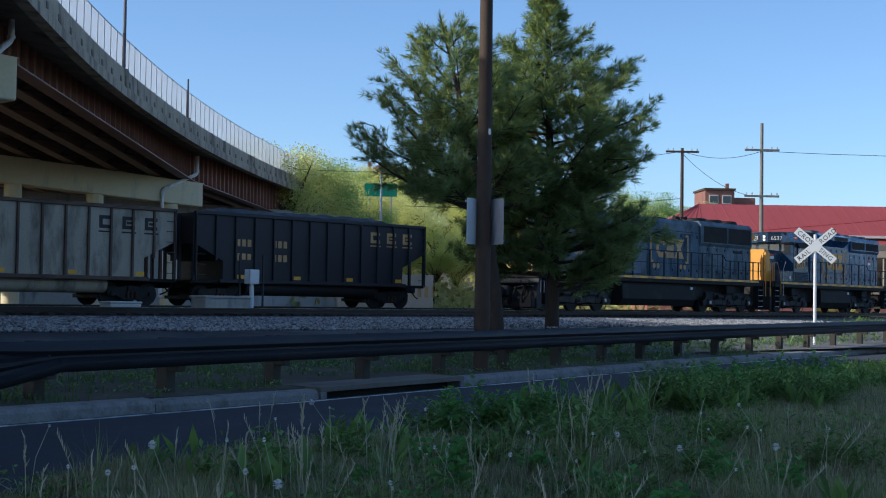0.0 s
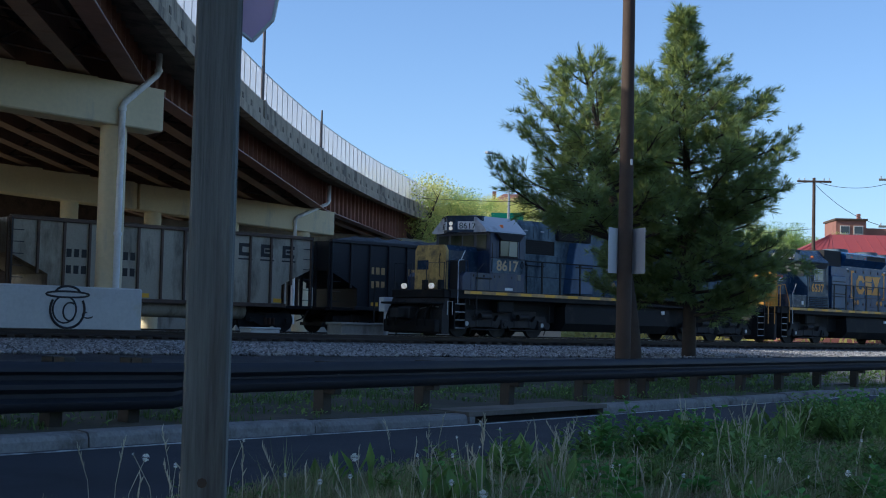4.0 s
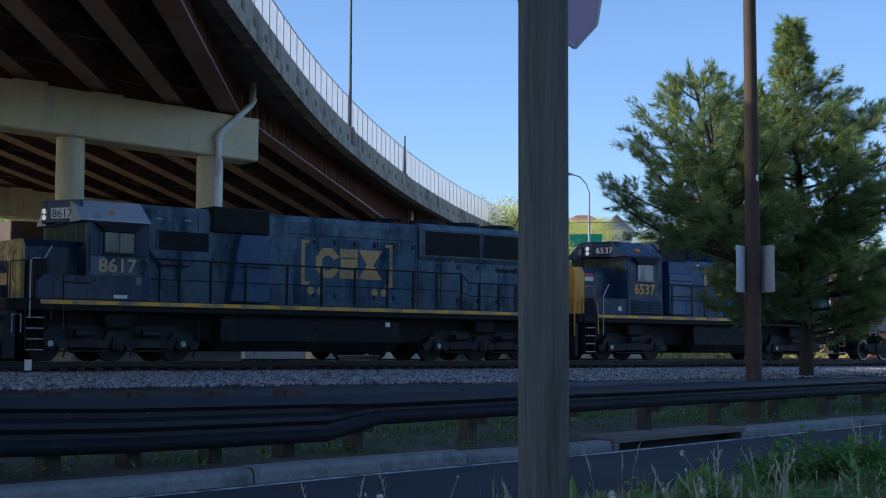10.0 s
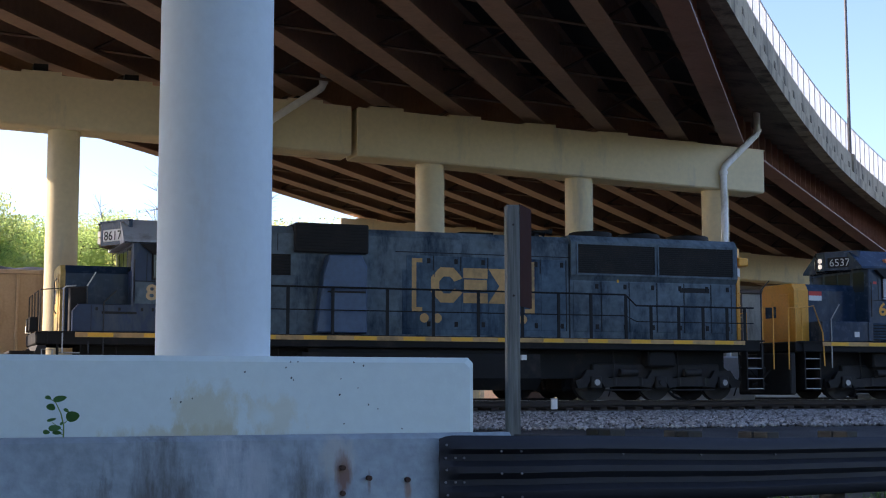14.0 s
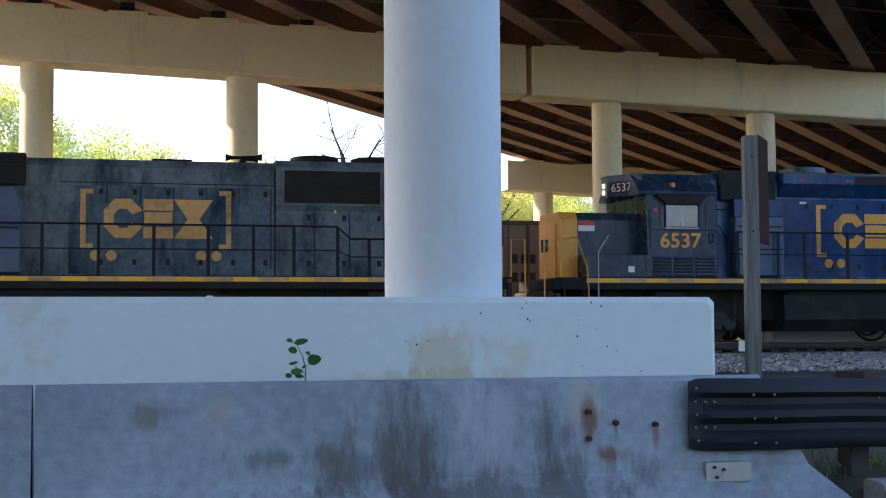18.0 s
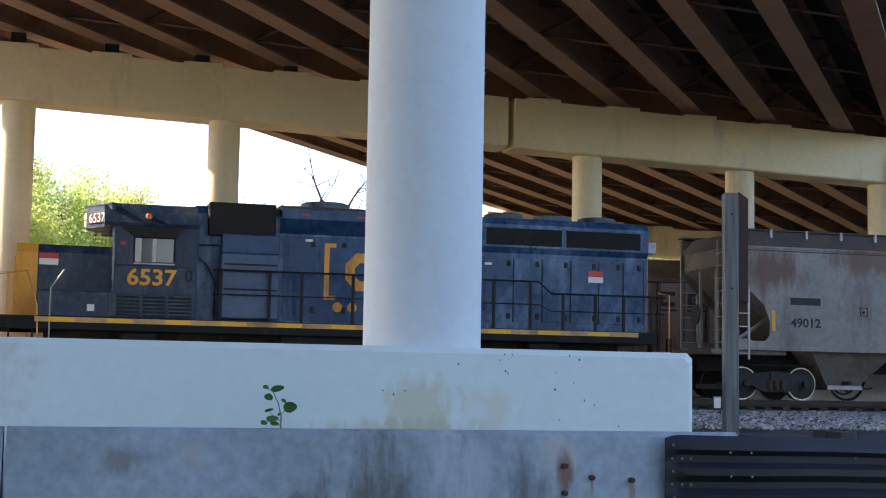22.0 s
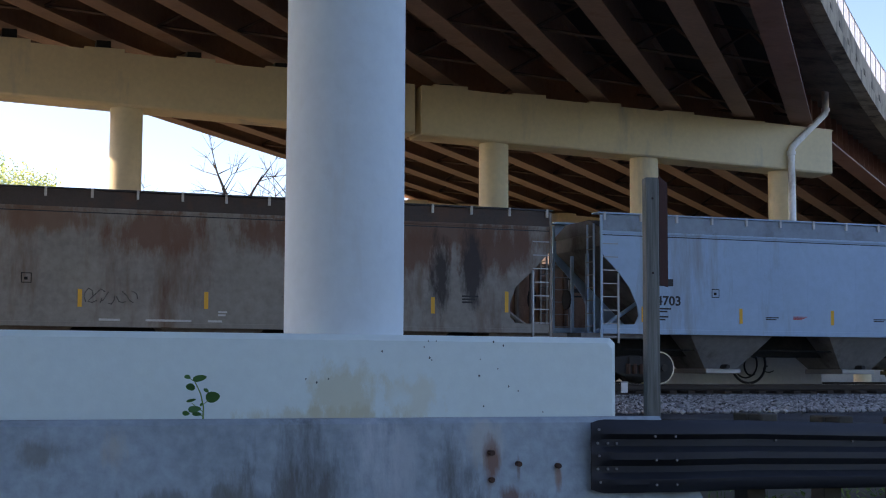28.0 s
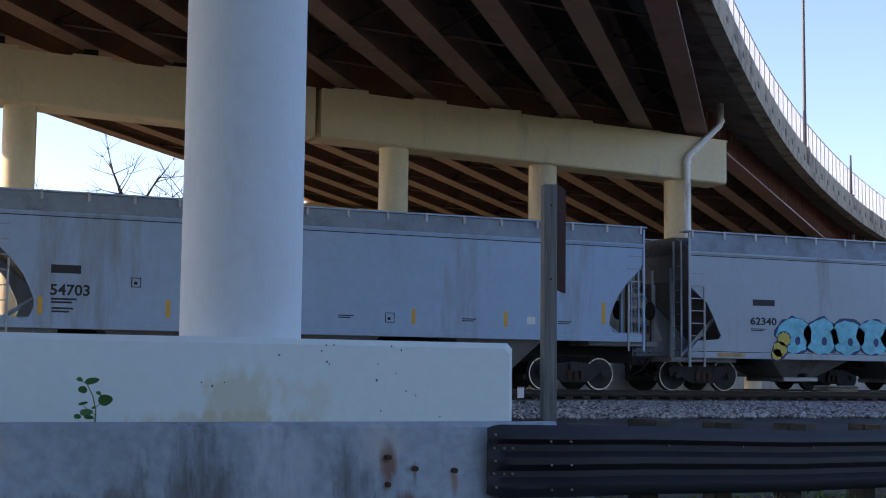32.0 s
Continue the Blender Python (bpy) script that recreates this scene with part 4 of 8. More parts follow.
def wheelset(parent, x, r, m, rim=True, turns=True):
    w = part("wheelset", Geo().tube([(0, -0.62, 0), (0, 0.62, 0)], 0.09, 10), TRUCK, parent, m=pose(x, 0, r))
    for s in (-1, 1):
        g = Geo().tube([(0, s * 0.69, 0), (0, s * 0.72, 0), (0, s * 0.722, 0), (0, s * 0.82, 0), (0, s * 0.822, 0)], [r + 0.03, r + 0.03, r, r - 0.004, r - 0.06], 28)
        wh = part("wheel", g, TRUCK, w, smooth=30)
        # the bright rim and the hub with its bolts
        ring = Geo()
        n = 28
        for i in range(n):
            a0, a1 = 2 * math.pi * i / n, 2 * math.pi * (i + 1) / n
            ring.v += [(rr * math.cos(a), s * 0.826, rr * math.sin(a)) for rr, a in ((r - 0.035, a0), (r - 0.035, a1), (r - 0.005, a1), (r - 0.005, a0))]
            ring.f.append(tuple(4 * i + j for j in range(4)))
        if rim:
            part("rim", ring, TREAD, wh)
    if turns:
        AXLES.append((w, x, r))
    return w


def loco_truck(parent, xc, axles, wb, m):
    """A locomotive truck: side frames with arches over the axles, springs, boxes and brake gear."""
    xs = [xc + (i - (axles - 1) / 2) * wb for i in range(axles)]
    for x in xs:
        wheelset(parent, x, 0.51, m, False)
    half = (axles - 1) / 2 * wb
    top = []
    for i in range(axles):
        x = xs[i]
        top += [(x - 0.42, 0.62), (x - 0.26, 0.86), (x + 0.26, 0.86), (x + 0.42, 0.62)]
        if i < axles - 1:
            top += [(x + wb * 0.5 - 0.25, 0.66), (x + wb * 0.5, 0.74), (x + wb * 0.5 + 0.25, 0.66)]
    bottom = []
    for i in reversed(range(axles)):
        x = xs[i]
        bottom += [(x + 0.30, 0.36), (x + 0.16, 0.58), (x - 0.16, 0.58), (x - 0.30, 0.36)]
        if i:
            bottom += [(x - wb * 0.5 + 0.4, 0.40), (x - wb * 0.5 - 0.4, 0.40)]
    poly = [(xs[0] - 0.62, 0.55)] + top + [(xs[-1] + 0.62, 0.55), (xs[-1] + 0.55, 0.36)] + bottom + [(xs[0] - 0.55, 0.36)]
    for s in (-1, 1):
        y0, y1 = sorted((s * 1.02, s * 1.16))
        fr = part("side_frame", Geo().shaped(poly, y0, y1), TRUCK, parent)
        for x in xs:
            part("journal_box", Geo().box(x - 0.17, x + 0.17, min(s * 1.0, s * 1.24), max(s * 1.0, s * 1.24), 0.34, 0.70, 0.03), TRUCK, fr)
            part("axle_cap", Geo().tube([(x, s * 1.24, 0.51), (x, s * 1.29, 0.51)], 0.085, 12), GALV if x in xs[::2] else TRUCK, fr)
        for i in range(axles - 1):
            xm = (xs[i] + xs[i + 1]) / 2
            for dx in (-0.42, 0.42):
                part("spring", Geo().tube([(xm + dx, s * 1.10, 0.42), (xm + dx, s * 1.10, 0.66)], 0.09, 8), TRUCK, fr)
            part("brake_cylinder", Geo().tube([(xm - 0.3, s * 1.22, 0.80), (xm + 0.25, s * 1.22, 0.80)], 0.11, 10), TRUCK, fr, smooth=40)
            part("brake_rod", Geo().tube([(xs[i] + 0.3, s * 1.2, 0.30), (xs[i + 1] - 0.3, s * 1.2, 0.30)], 0.025, 6), TRUCK, fr)
    for x in xs:
        part("traction_motor", Geo().box(x - 0.75, x + 0.25, -0.6, 0.6, 0.24, 0.98, 0.08), BLACK, parent)
        part("sand_pipe", Geo().tube([(x + 0.62, -1.05, 1.4), (x + 0.62, -1.1, 0.7), (x + 0.56, -0.85, 0.12)], 0.022, 5), TRUCK, parent)
    part("bolster", Geo().box(xc - half, xc + half, -0.98, 0.98, 0.62, 1.05, 0.04), TRUCK, parent)
    part("bolster_block", Geo().box(xc - 0.45, xc + 0.45, -1.3, 1.3, 0.95, 1.42, 0.05), BLACK, parent)


def handrail(parent, x0, x1, y, z_floor, posts, high, low=None, bend=None):
    g = Geo()
    mat_ = RAIL_BLACK
    for x in posts:
        z = high if (bend is None or x < bend) else low
        part("handrail_post", Geo().box(x - 0.04, x + 0.04, y - 0.02, y + 0.02, z_floor, z), mat_, parent)
    pts = [(x0, y, high), (x1, y, high)] if bend is None else [(x0, y, high), (bend - 0.17, y, high), (bend + 0.17, y, low), (x1, y, low)]
    part("handrail", Geo().tube(pts, 0.028, 6), mat_, parent)
    part("mid_rail", Geo().tube([(x, yy, z_floor + (z - z_floor) * 0.52) for x, yy, z in pts], 0.016, 5), mat_, parent)


def doors(parent, xs, y, z0, z1, material, hood):
    """Hood doors: slightly proud panels with a dark seam between them, latches and hinges; both sides."""
    for n, (a, b) in enumerate(zip(xs, xs[1:])):
        for s in (-1, 1):
            g = Geo().box(a + 0.02, b - 0.02, min(s * y, s * (y + 0.018)), max(s * y, s * (y + 0.018)), z0, z1, 0.006)
            d = part("hood_door", g, material, hood)
            if s < 0:
                part("door_seam", Geo().box(b - 0.014, b + 0.014, -y - 0.008, -y + 0.004, z0, z1), SEAM, d)
                for z in (z0 + 0.14, z1 - 0.14):
                    part("latch", Geo().box(b - 0.19, b - 0.09, -y - 0.04, -y - 0.016, z - 0.07, z + 0.07, 0.008), GRILLE, d)
                if n % 2:
                    for z in (z0 + 0.5, z1 - 0.5):
                        part("hinge", Geo().tube([(a + 0.03, -y - 0.026, z - 0.07), (a + 0.03, -y - 0.026, z + 0.07)], 0.014, 6), material, d)


def steps(parent, x, y, n=4, z1=1.5, w=0.5):
    for i in range(n):
        z = 0.32 + i * (z1 - 0.32) / n
        part("step", Geo().box(x - w / 2, x + w / 2, y - 0.12, y + 0.14, z, z + 0.03), STEPM, parent)
    for dx in (-w / 2 - 0.02, w / 2 + 0.02):
        part("step_side", Geo().box(x + dx - 0.02, x + dx + 0.02, y - 0.12, y + 0.16, 0.3, z1 + 0.1), BLACK, parent)


STEPM = mat("worn_step_edge", (0.32, 0.33, 0.34), 0.5, 0.4, var=0.2)


def fan(parent, x, z, r=0.62, paint=None):
    f = part("radiator_fan", Geo().tube([(x, 0, z), (x, 0, z + 0.20), (x, 0, z + 0.22), (x, 0, z + 0.19)], [r + 0.05, r, r - 0.06, r - 0.1], 24), paint or BLACK, parent, smooth=30)
    for i in range(4):
        a = math.pi * i / 4
        part("fan_guard", Geo().tube([(x + r * math.cos(a), r * math.sin(a), z + 0.19), (x - r * math.cos(a), -r * math.sin(a), z + 0.19)], 0.012, 4), GRAB, f)


def grille(parent, x0, x1, y, z0, z1, material, bars=9):
    """A recessed radiator opening with a frame and slats."""
    g = part("grille_backing", Geo().box(x0, x1, -y - 0.012, -y + 0.01, z0, z1), GRILLE, parent, "black intake grille")
    for i in range(bars):
        z = z0 + (i + 0.5) * (z1 - z0) / bars
        part("slat", Geo().box(x0 + 0.01, x1 - 0.01, -y - 0.03, -y - 0.012, z - 0.012, z + 0.012), BLACK, g)
    for a, b, c, d in ((x0 - 0.05, x1 + 0.05, z1, z1 + 0.05), (x0 - 0.05, x1 + 0.05, z0 - 0.05, z0), (x0 - 0.05, x0, z0, z1), (x1, x1 + 0.05, z0, z1)):
        part("grille_frame", Geo().box(a, b, -y - 0.035, -y + 0.01, c, d), material, g)


def cab(loco, x0, x1, paint, front_paint, number, num_mat, roof_z=4.47, roof_mat=None, bars_=True):
    """The driver's cab with sloped roof, windows, number boards and headlights."""
    y = 1.5
    c = part("cab", Geo().box(x0, x1, -y, y, 1.73, 3.98, 0.03), paint, loco)
    roof = [(-y, 3.97), (y, 3.97), (y - 0.02, 4.05), (0.82, roof_z), (-0.82, roof_z), (-y + 0.02, 4.05)]
    part("cab_roof", Geo().along(roof, x0 - 0.22, x1 + 0.02), roof_mat or CAB_ROOF, c)
    head = [(x0 - 0.62, -0.22), (x0 - 0.62, 0.22), (x0 - 0.04, 1.08), (x0 + 0.05, 1.08), (x0 + 0.05, -1.08), (x0 - 0.04, -1.08)]
    part("cab_front_head", Geo().upright(head, 3.98, roof_z - 0.06), front_paint, c)
    part("head_brow", Geo().upright([(px - 0.03 if px < x0 else px, py * 1.03) for px, py in head], roof_z - 0.06, roof_z - 0.02), front_paint, c)
    xm = (x0 + x1) / 2
    wx0, wx1 = x0 + 0.53, x0 + 1.43
    for s in (-1, 1):
        yy = sorted((s * y, s * (y + 0.03)))
        wf = part("window_frame", Geo().box(wx0 - 0.05, wx1 + 0.05, yy[0], yy[1], 3.05, 3.72, 0.01), BLACK, c)
        yg = s * (y + 0.034)
        part("pane", Geo().box(wx0, (wx0 + wx1) / 2 - 0.015, yg - 0.004, yg + 0.004, 3.10, 3.67), WINDOW, wf, "sliding side window")
        part("pane", Geo().box((wx0 + wx1) / 2 + 0.015, wx1, yg - 0.004, yg + 0.004, 3.10, 3.67), PALE_WINDOW, wf, "rear window pane, tinted paler for the light behind it")
        part("visor", Geo().shaped([(wx0 - 0.33, 3.93), (wx1 + 0.26, 3.93), (wx1 + 0.04, 3.69), (wx0 - 0.04, 3.69)], min(s * y, s * (y + 0.16)), max(s * y, s * (y + 0.12))), GRILLE, c, "dark window awning")
    for a, w_ in ((wx0 - 0.01, 0.15), ((wx0 + wx1) / 2 - 0.05, 0.09)) if bars_ else ():
        part("window_bar", Geo().box(a, a + w_, -y - 0.046, -y - 0.038, 3.10, 3.67), CAB_ROOF, c)
    part("window_sill", Geo().box(wx0 - 0.04, wx1 + 0.04, -y - 0.06, -y - 0.02, 3.04, 3.075), CAB_ROOF if bars_ else GRILLE, c)
    # seams, hand holds and the door latch on the side
    part("cab_seam", Geo().box(x0 + 0.02, x1 - 0.02, -y - 0.026, -y - 0.003, 3.0, 3.02), SEAM, c)
    for a in (x0 + 0.36, x1 - 0.34):
        part("cab_seam", Geo().box(a - 0.008, a + 0.008, -y - 0.01, -y - 0.003, 3.02, 3.7), SEAM, c)
    lx = x1 - 0.2
    part("door_latch", Geo().tube([(lx + 0.07 * math.cos(6.283 * i / 12), -y - 0.03, 2.80 + 0.13 * math.sin(6.283 * i / 12)) for i in range(13)], 0.014, 5), GRILLE, c)
    part("cab_handhold", Geo().tube([(x0 + 0.05, -y - 0.05, 2.5), (x0 + 0.05, -y - 0.07, 2.55), (x0 + 0.05, -y - 0.07, 3.5), (x0 + 0.05, -y - 0.05, 3.55)], 0.016, 5), RAIL_BLACK, c)
    part("roof_gutter", Geo().box(x0 - 0.2, x1, -y - 0.03, -y, 3.955, 3.985), SEAM, c)
    # front windows
    for a, b in ((-1.3, -0.78), (-0.62, -0.05), (0.05, 0.62), (0.78, 1.3)):
        part("front_window", Geo().box(x0 - 0.014, x0 + 0.01, a, b, 3.28, 3.88), GLASS, c)
    # number boards and lamps in the head
    turn = math.degrees(math.atan2(0.86, 0.58))
    for s in (-1, 1):
        mid = (x0 - 0.33, s * 0.65)
        m_ = pose(mid[0], mid[1], 4.07) @ pose(0, 0, 0, 0, 0, -turn if s < 0 else turn - 180)
        nb = part("number_board", Geo().box(-0.42, 0.42, -0.035, 0.02, 0.0, 0.31, 0.02), GRILLE if bars_ else WHITE, c, "black number board with white digits" if bars_ else "white number board with black digits", m=m_)
        lettering(number, 0.33, WHITE if bars_ else BLACK, nb, pose(-0.37, -0.038, 0.035))
    xf = x0 - 0.62
    for z in (4.12, 4.30):
        part("headlight", Geo().tube([(xf - 0.05, 0.0, z), (xf + 0.01, 0.0, z)], 0.075, 12), LAMP_ON, c, "lit round headlight")
    part("beacon", Geo().tube([(x0 + 0.84, -1.25, 4.10), (x0 + 0.84, -1.25, 4.28), (x0 + 0.84, -1.25, 4.31)], [0.085, 0.08, 0.05], 12), BEACON, c, "small orange roof beacon", smooth=40)
    bold(number, 0.54, num_mat, c, x0 + 0.34, -y - 0.020, 2.55, 1.20)
    return c


WINDOW = glass("cab_window", (0.06, 0.065, 0.06), 0.10)
# This pane's paler tint holds the light seen through the cab.
PALE_WINDOW = glass("lit_through_cab_window", (0.17, 0.175, 0.155), 0.15)
BEACON = mat("orange_lens", (0.65, 0.16, 0.03), 0.3, var=0.08)
NUMBER_CREAM = mat("faded_cream_number", (0.56, 0.40, 0.22), 0.6, var=0.2, stain=(0.3, 0.22, 0.13), stain_amt=0.2)


def coupler(parent, x, d):
    part("coupler", Geo().box(min(x, x + d * 0.75), max(x, x + d * 0.75), -0.12, 0.12, 0.72, 1.0, 0.04), TRUCK, parent)
    part("air_hose", Geo().tube([(x + d * 0.1, -0.35, 0.9), (x + d * 0.45, -0.36, 0.55), (x + d * 0.7, -0.3, 0.45)], 0.03, 6), BLACK, parent)


def diesel(name, label, x0, x1, axles, wb, tc, cab_x, nose_x, number, num_mat, paint, mid, hood, six):
    loco = thing(name, label, "locomotive", "train")
    mid_x = (x0 + x1) / 2
    hood_x0, hood_x1 = hood
    loco_truck(loco, mid_x - tc / 2, axles, wb, TRUCK)
    loco_truck(loco, mid_x + tc / 2, axles, wb, TRUCK)
    # frame, walkway and the reflective stripe
    part("frame", Geo().box(x0 + 0.75, x1 - 0.75, -1.5, 1.5, 1.42, 1.72, 0.02), BLACK, loco)
    part("walkway", Geo().box(x0 + 0.62, x1 - 0.62, -1.54, 1.54, 1.70, 1.74), BLACK, loco)
    for s in (-1, 1):
        st = part("sill_stripe", Geo().box(x0 + 1.4, x1 - 1.3, s * 1.548 - 0.006, s * 1.548 + 0.006, 1.60, 1.72), FADED_YELLOW, loco, "faded yellow sill stripe")
        x = x0 + 1.7
        while x < x1 - 1.9:
            part("reflector", Geo().box(x, x + 0.62, s * 1.556 - 0.004, s * 1.556 + 0.004, 1.61, 1.71), SIGN_YELLOW, st)
            x += 1.36
    part("centre_sill", Geo().box(x0 + 1.6, x1 - 1.6, -0.85, 0.85, 0.62, 1.42), BLACK, loco)
    # underframe: fuel tank, air tanks
    tx0, tx1 = (mid_x - 3.7, mid_x + 3.05) if six else (mid_x - 1.9, mid_x + 2.6)
    tank = [(-1.42, 1.28), (-1.45, 0.62), (-1.2, 0.30), (1.2, 0.30), (1.45, 0.62), (1.42, 1.28)]
    part("fuel_tank", Geo().along(tank, tx0, tx1), BLACK, loco, "black riveted fuel tank")
    for s in (-1, 1):
        part("air_reservoir", Geo().tube([(tx0 + 0.2, s * 1.18, 1.33), (tx1 - 0.3, s * 1.18, 1.33)], 0.13, 10), BLACK, loco, smooth=40)
    part("fuel_filler", Geo().box(tx1 - 0.6, tx1 - 0.45, -1.52, -1.44, 1.12, 1.26), WHITE, loco)
    # hood
    hz = 4.62
    hood_p = part("hood", Geo().along([(-0.95, 1.74), (0.95, 1.74), (0.95, 4.42), (0.80, hz), (-0.80, hz), (-0.95, 4.42)], hood_x0, hood_x1), paint, loco)
    rz0 = 3.40 if six else 3.75
    rad = [(-0.95, rz0), (0.95, rz0), (1.06, rz0 + 0.14), (1.06, 4.5), (0.9, 4.68), (-0.9, 4.68), (-1.06, 4.5), (-1.06, rz0 + 0.14)]
    part("radiator_section", Geo().along(rad, hood_x1 - (5.45 if six else 4.7), hood_x1 - 0.003), paint, hood_p)
    return loco, hood_p, mid_x


def build_sd():
    x0, x1 = -1.83, 19.86
    loco, hood, mid = diesel("locomotive", "dirty blue and grey six-axle diesel locomotive with yellow nose", x0, x1, 3, 2.07, 13.89, 0.92, -0.72, "8617", FADED_YELLOW, GREY, NAVY, (2.8, 18.67), True)
    # blue mid panels behind the emblem
    part("hood_panel", Geo().box(8.2, 12.9, -0.962, -0.945, 1.80, 3.55), GREY_BLUE, hood, "dark blue lower hood side")
    doors(hood, [8.3, 9.1, 9.9, 10.7, 11.5, 12.3, 13.1], 0.95, 1.95, 3.95, GREY_BLUE, hood)
    doors(hood, [13.3, 14.2, 15.1, 16.0, 16.9, 17.8, 18.5], 0.95, 1.95, 3.38, GREY, hood)
    emblem(hood, 8.47, -0.975, 2.45, 3.64, 1.42, FADED_YELLOW)
    grille(hood, 13.42, 15.88, 1.06, 3.60, 4.42, GREY, 14)
    grille(hood, 16.02, 18.5, 1.06, 3.60, 4.42, GREY, 14)
    grille(hood, 3.42, 5.10, 0.95, 3.30, 3.86, GREY, 7)
    for x in (3.02, 3.9, 4.75):
        part("hood_seam", Geo().box(x - 0.01, x + 0.01, -0.958, -0.945, 3.95, 4.40), SEAM, hood)
    for x in (3.35, 4.3):
        part("hood_label", Geo().box(x, x + 0.2, -0.958, -0.946, 4.2, 4.24), CAB_ROOF, hood)
    part("hood_top_seam", Geo().box(8.0, 13.2, -0.962, -0.945, 4.02, 4.045), SEAM, hood)
    part("hood_joint", Geo().box(13.18, 13.22, -0.966, -0.945, 1.76, 4.42), SEAM, hood)
    ib = part("intake_box", Geo().box(5.18, 7.2, -1.12, 1.12, 3.92, 4.70, 0.03), GRILLE, hood, "black central air intake")
    for i in range(8):
        z = 3.99 + 0.085 * i
        part("slat", Geo().box(5.24, 7.14, -1.145, -1.12, z, z + 0.03), BLACK, ib)
    bl = part("blower_casing", Geo().shaped([(5.7, 1.80), (7.1, 1.80), (7.1, 3.55), (6.95, 3.86), (6.05, 3.86), (5.92, 3.4)], -1.34, -0.9, 0.03), BLUE_BOX, hood, "blue blower casing")
    part("casing_slot", Geo().box(6.0, 7.05, -1.352, -1.33, 2.85, 2.90), GRILLE, bl)
    part("cabinet", Geo().box(2.85, 5.3, -1.0, 1.0, 1.74, 3.3, 0.02), GREY, hood)
    part("mark_plate", Geo().box(16.75, 17.75, -0.975, -0.962, 3.12, 3.26), GRILLE, hood, "dark patch of paint")
    part("tag", Geo().box(14.7, 14.76, -0.985, -0.965, 3.36, 3.52), SIGN_YELLOW, hood)
    for x in (14.35, 15.95, 17.6):
        fan(hood, x, 4.66)
    part("horn_bracket", Geo().box(12.4, 12.55, -0.35, 0.2, 4.60, 4.76, 0.01), BLACK, hood)
    for xa, xb, yy in ((12.45, 12.95, -0.3), (12.5, 12.05, -0.15), (12.5, 12.9, 0.1)):
        part("horn", Geo().tube([(xa, yy, 4.82), (xa + 0.7 * (xb - xa), yy, 4.82), (xb, yy, 4.82)], [0.035, 0.05, 0.10], 10), BLACK, hood, smooth=40)
    part("exhaust_stack", Geo().box(10.2, 11.2, -0.22, 0.22, 4.60, 4.74, 0.02), BLACK, hood)
    re = part("rear_end", Geo().upright([(18.672, -1.0), (19.02, -0.62), (19.02, 0.62), (18.672, 1.0)], 1.75, 4.50), YELLOW, hood, "yellow rear hood end with bevelled corners")
    for z in (2.1, 2.45, 2.8, 3.15):
        part("grab_step", Geo().tube([(18.74, -0.97, z), (18.98, -0.70, z)], 0.018, 5), YELLOW, re)
    part("rear_number_board", Geo().upright([(18.70, -1.0), (18.99, -0.685), (18.98, -0.66), (18.69, -0.975)], 3.66, 3.90), WHITE, hood)
    part("rear_lamp_bracket", Geo().box(18.98, 19.2, -0.5, 0.5, 4.0, 4.3, 0.03), YELLOW, hood)
    part("rear_lamp_visor", Geo().box(18.72, 19.06, -1.06, -0.55, 3.95, 4.2, 0.03), YELLOW, hood)
    c = cab(loco, 0.92, 2.86, BLUE, NAVY, "8617", NUMBER_CREAM, 4.62, None, False)
    part("cab_side_patch", Geo().box(1.0, 2.8, -1.512, -1.49, 2.45, 2.99), GREY, c, "grey repainted cab side")
    part("battery_box", Geo().shaped([(-0.5, 1.74), (2.86, 1.74), (2.86, 2.42), (-0.35, 2.42), (-0.5, 2.25)], -1.49, 1.49, 0.015), BLUE, loco)
    for x in (-0.05, 1.28, 2.0):
        part("box_seam", Geo().box(x - 0.008, x + 0.008, -1.494, -1.486, 1.78, 2.4), SEAM, loco)
    for x in (0.05, 0.6, 1.15, 1.42, 2.1):
        part("box_latch", Geo().box(x, x + 0.06, -1.505, -1.485, 2.26, 2.34), GRILLE, loco)
    part("nose_grab", Geo().tube([(-0.11, -1.0, 2.88), (0.1, -1.0, 3.24)], 0.018, 5), WHITE, loco, "white grab iron")
    part("stair_pipe", Geo().tube([(-0.72, -1.5, 1.2), (-0.72, -1.5, 2.78), (-0.66, -1.5, 2.84), (-0.42, -1.46, 2.86)], 0.02, 6), CAB_ROOF, loco, "pale stair handrail")
    # black block: the darkness of the stair recess is put into its colour
    part("toolbox", Geo().box(-0.55, -0.15, -1.3, -0.86, 1.75, 2.85, 0.02), GRILLE, loco)
    for pts in ([(2.92, -1.06, 4.35), (2.98, -1.06, 3.36), (3.44, -1.06, 2.86), (3.44, -1.06, 1.76)], [(2.88, -1.08, 3.24), (3.02, -1.08, 3.18), (3.36, -1.08, 2.84), (4.4, -1.08, 2.84)]):
        part("conduit", Geo().tube(pts, 0.022, 6), RAIL_BLACK, loco)
    part("vent_slot", Geo().box(0.2, 1.05, -1.505, -1.48, 2.18, 2.24), GRILLE, loco)
    part("notice", Geo().box(1.76, 2.18, -1.51, -1.488, 1.80, 1.90), WHITE, loco)
    part("inspection_plate", Geo().box(2.45, 2.62, -1.505, -1.488, 2.2, 2.42), WOOD, loco)
    # nose
    nose = part("nose", Geo().along([(-0.85, 1.74), (0.85, 1.74), (0.85, 3.22), (0.72, 3.42), (-0.72, 3.42), (-0.85, 3.22)], -0.62, 0.93), NAVY, loco)
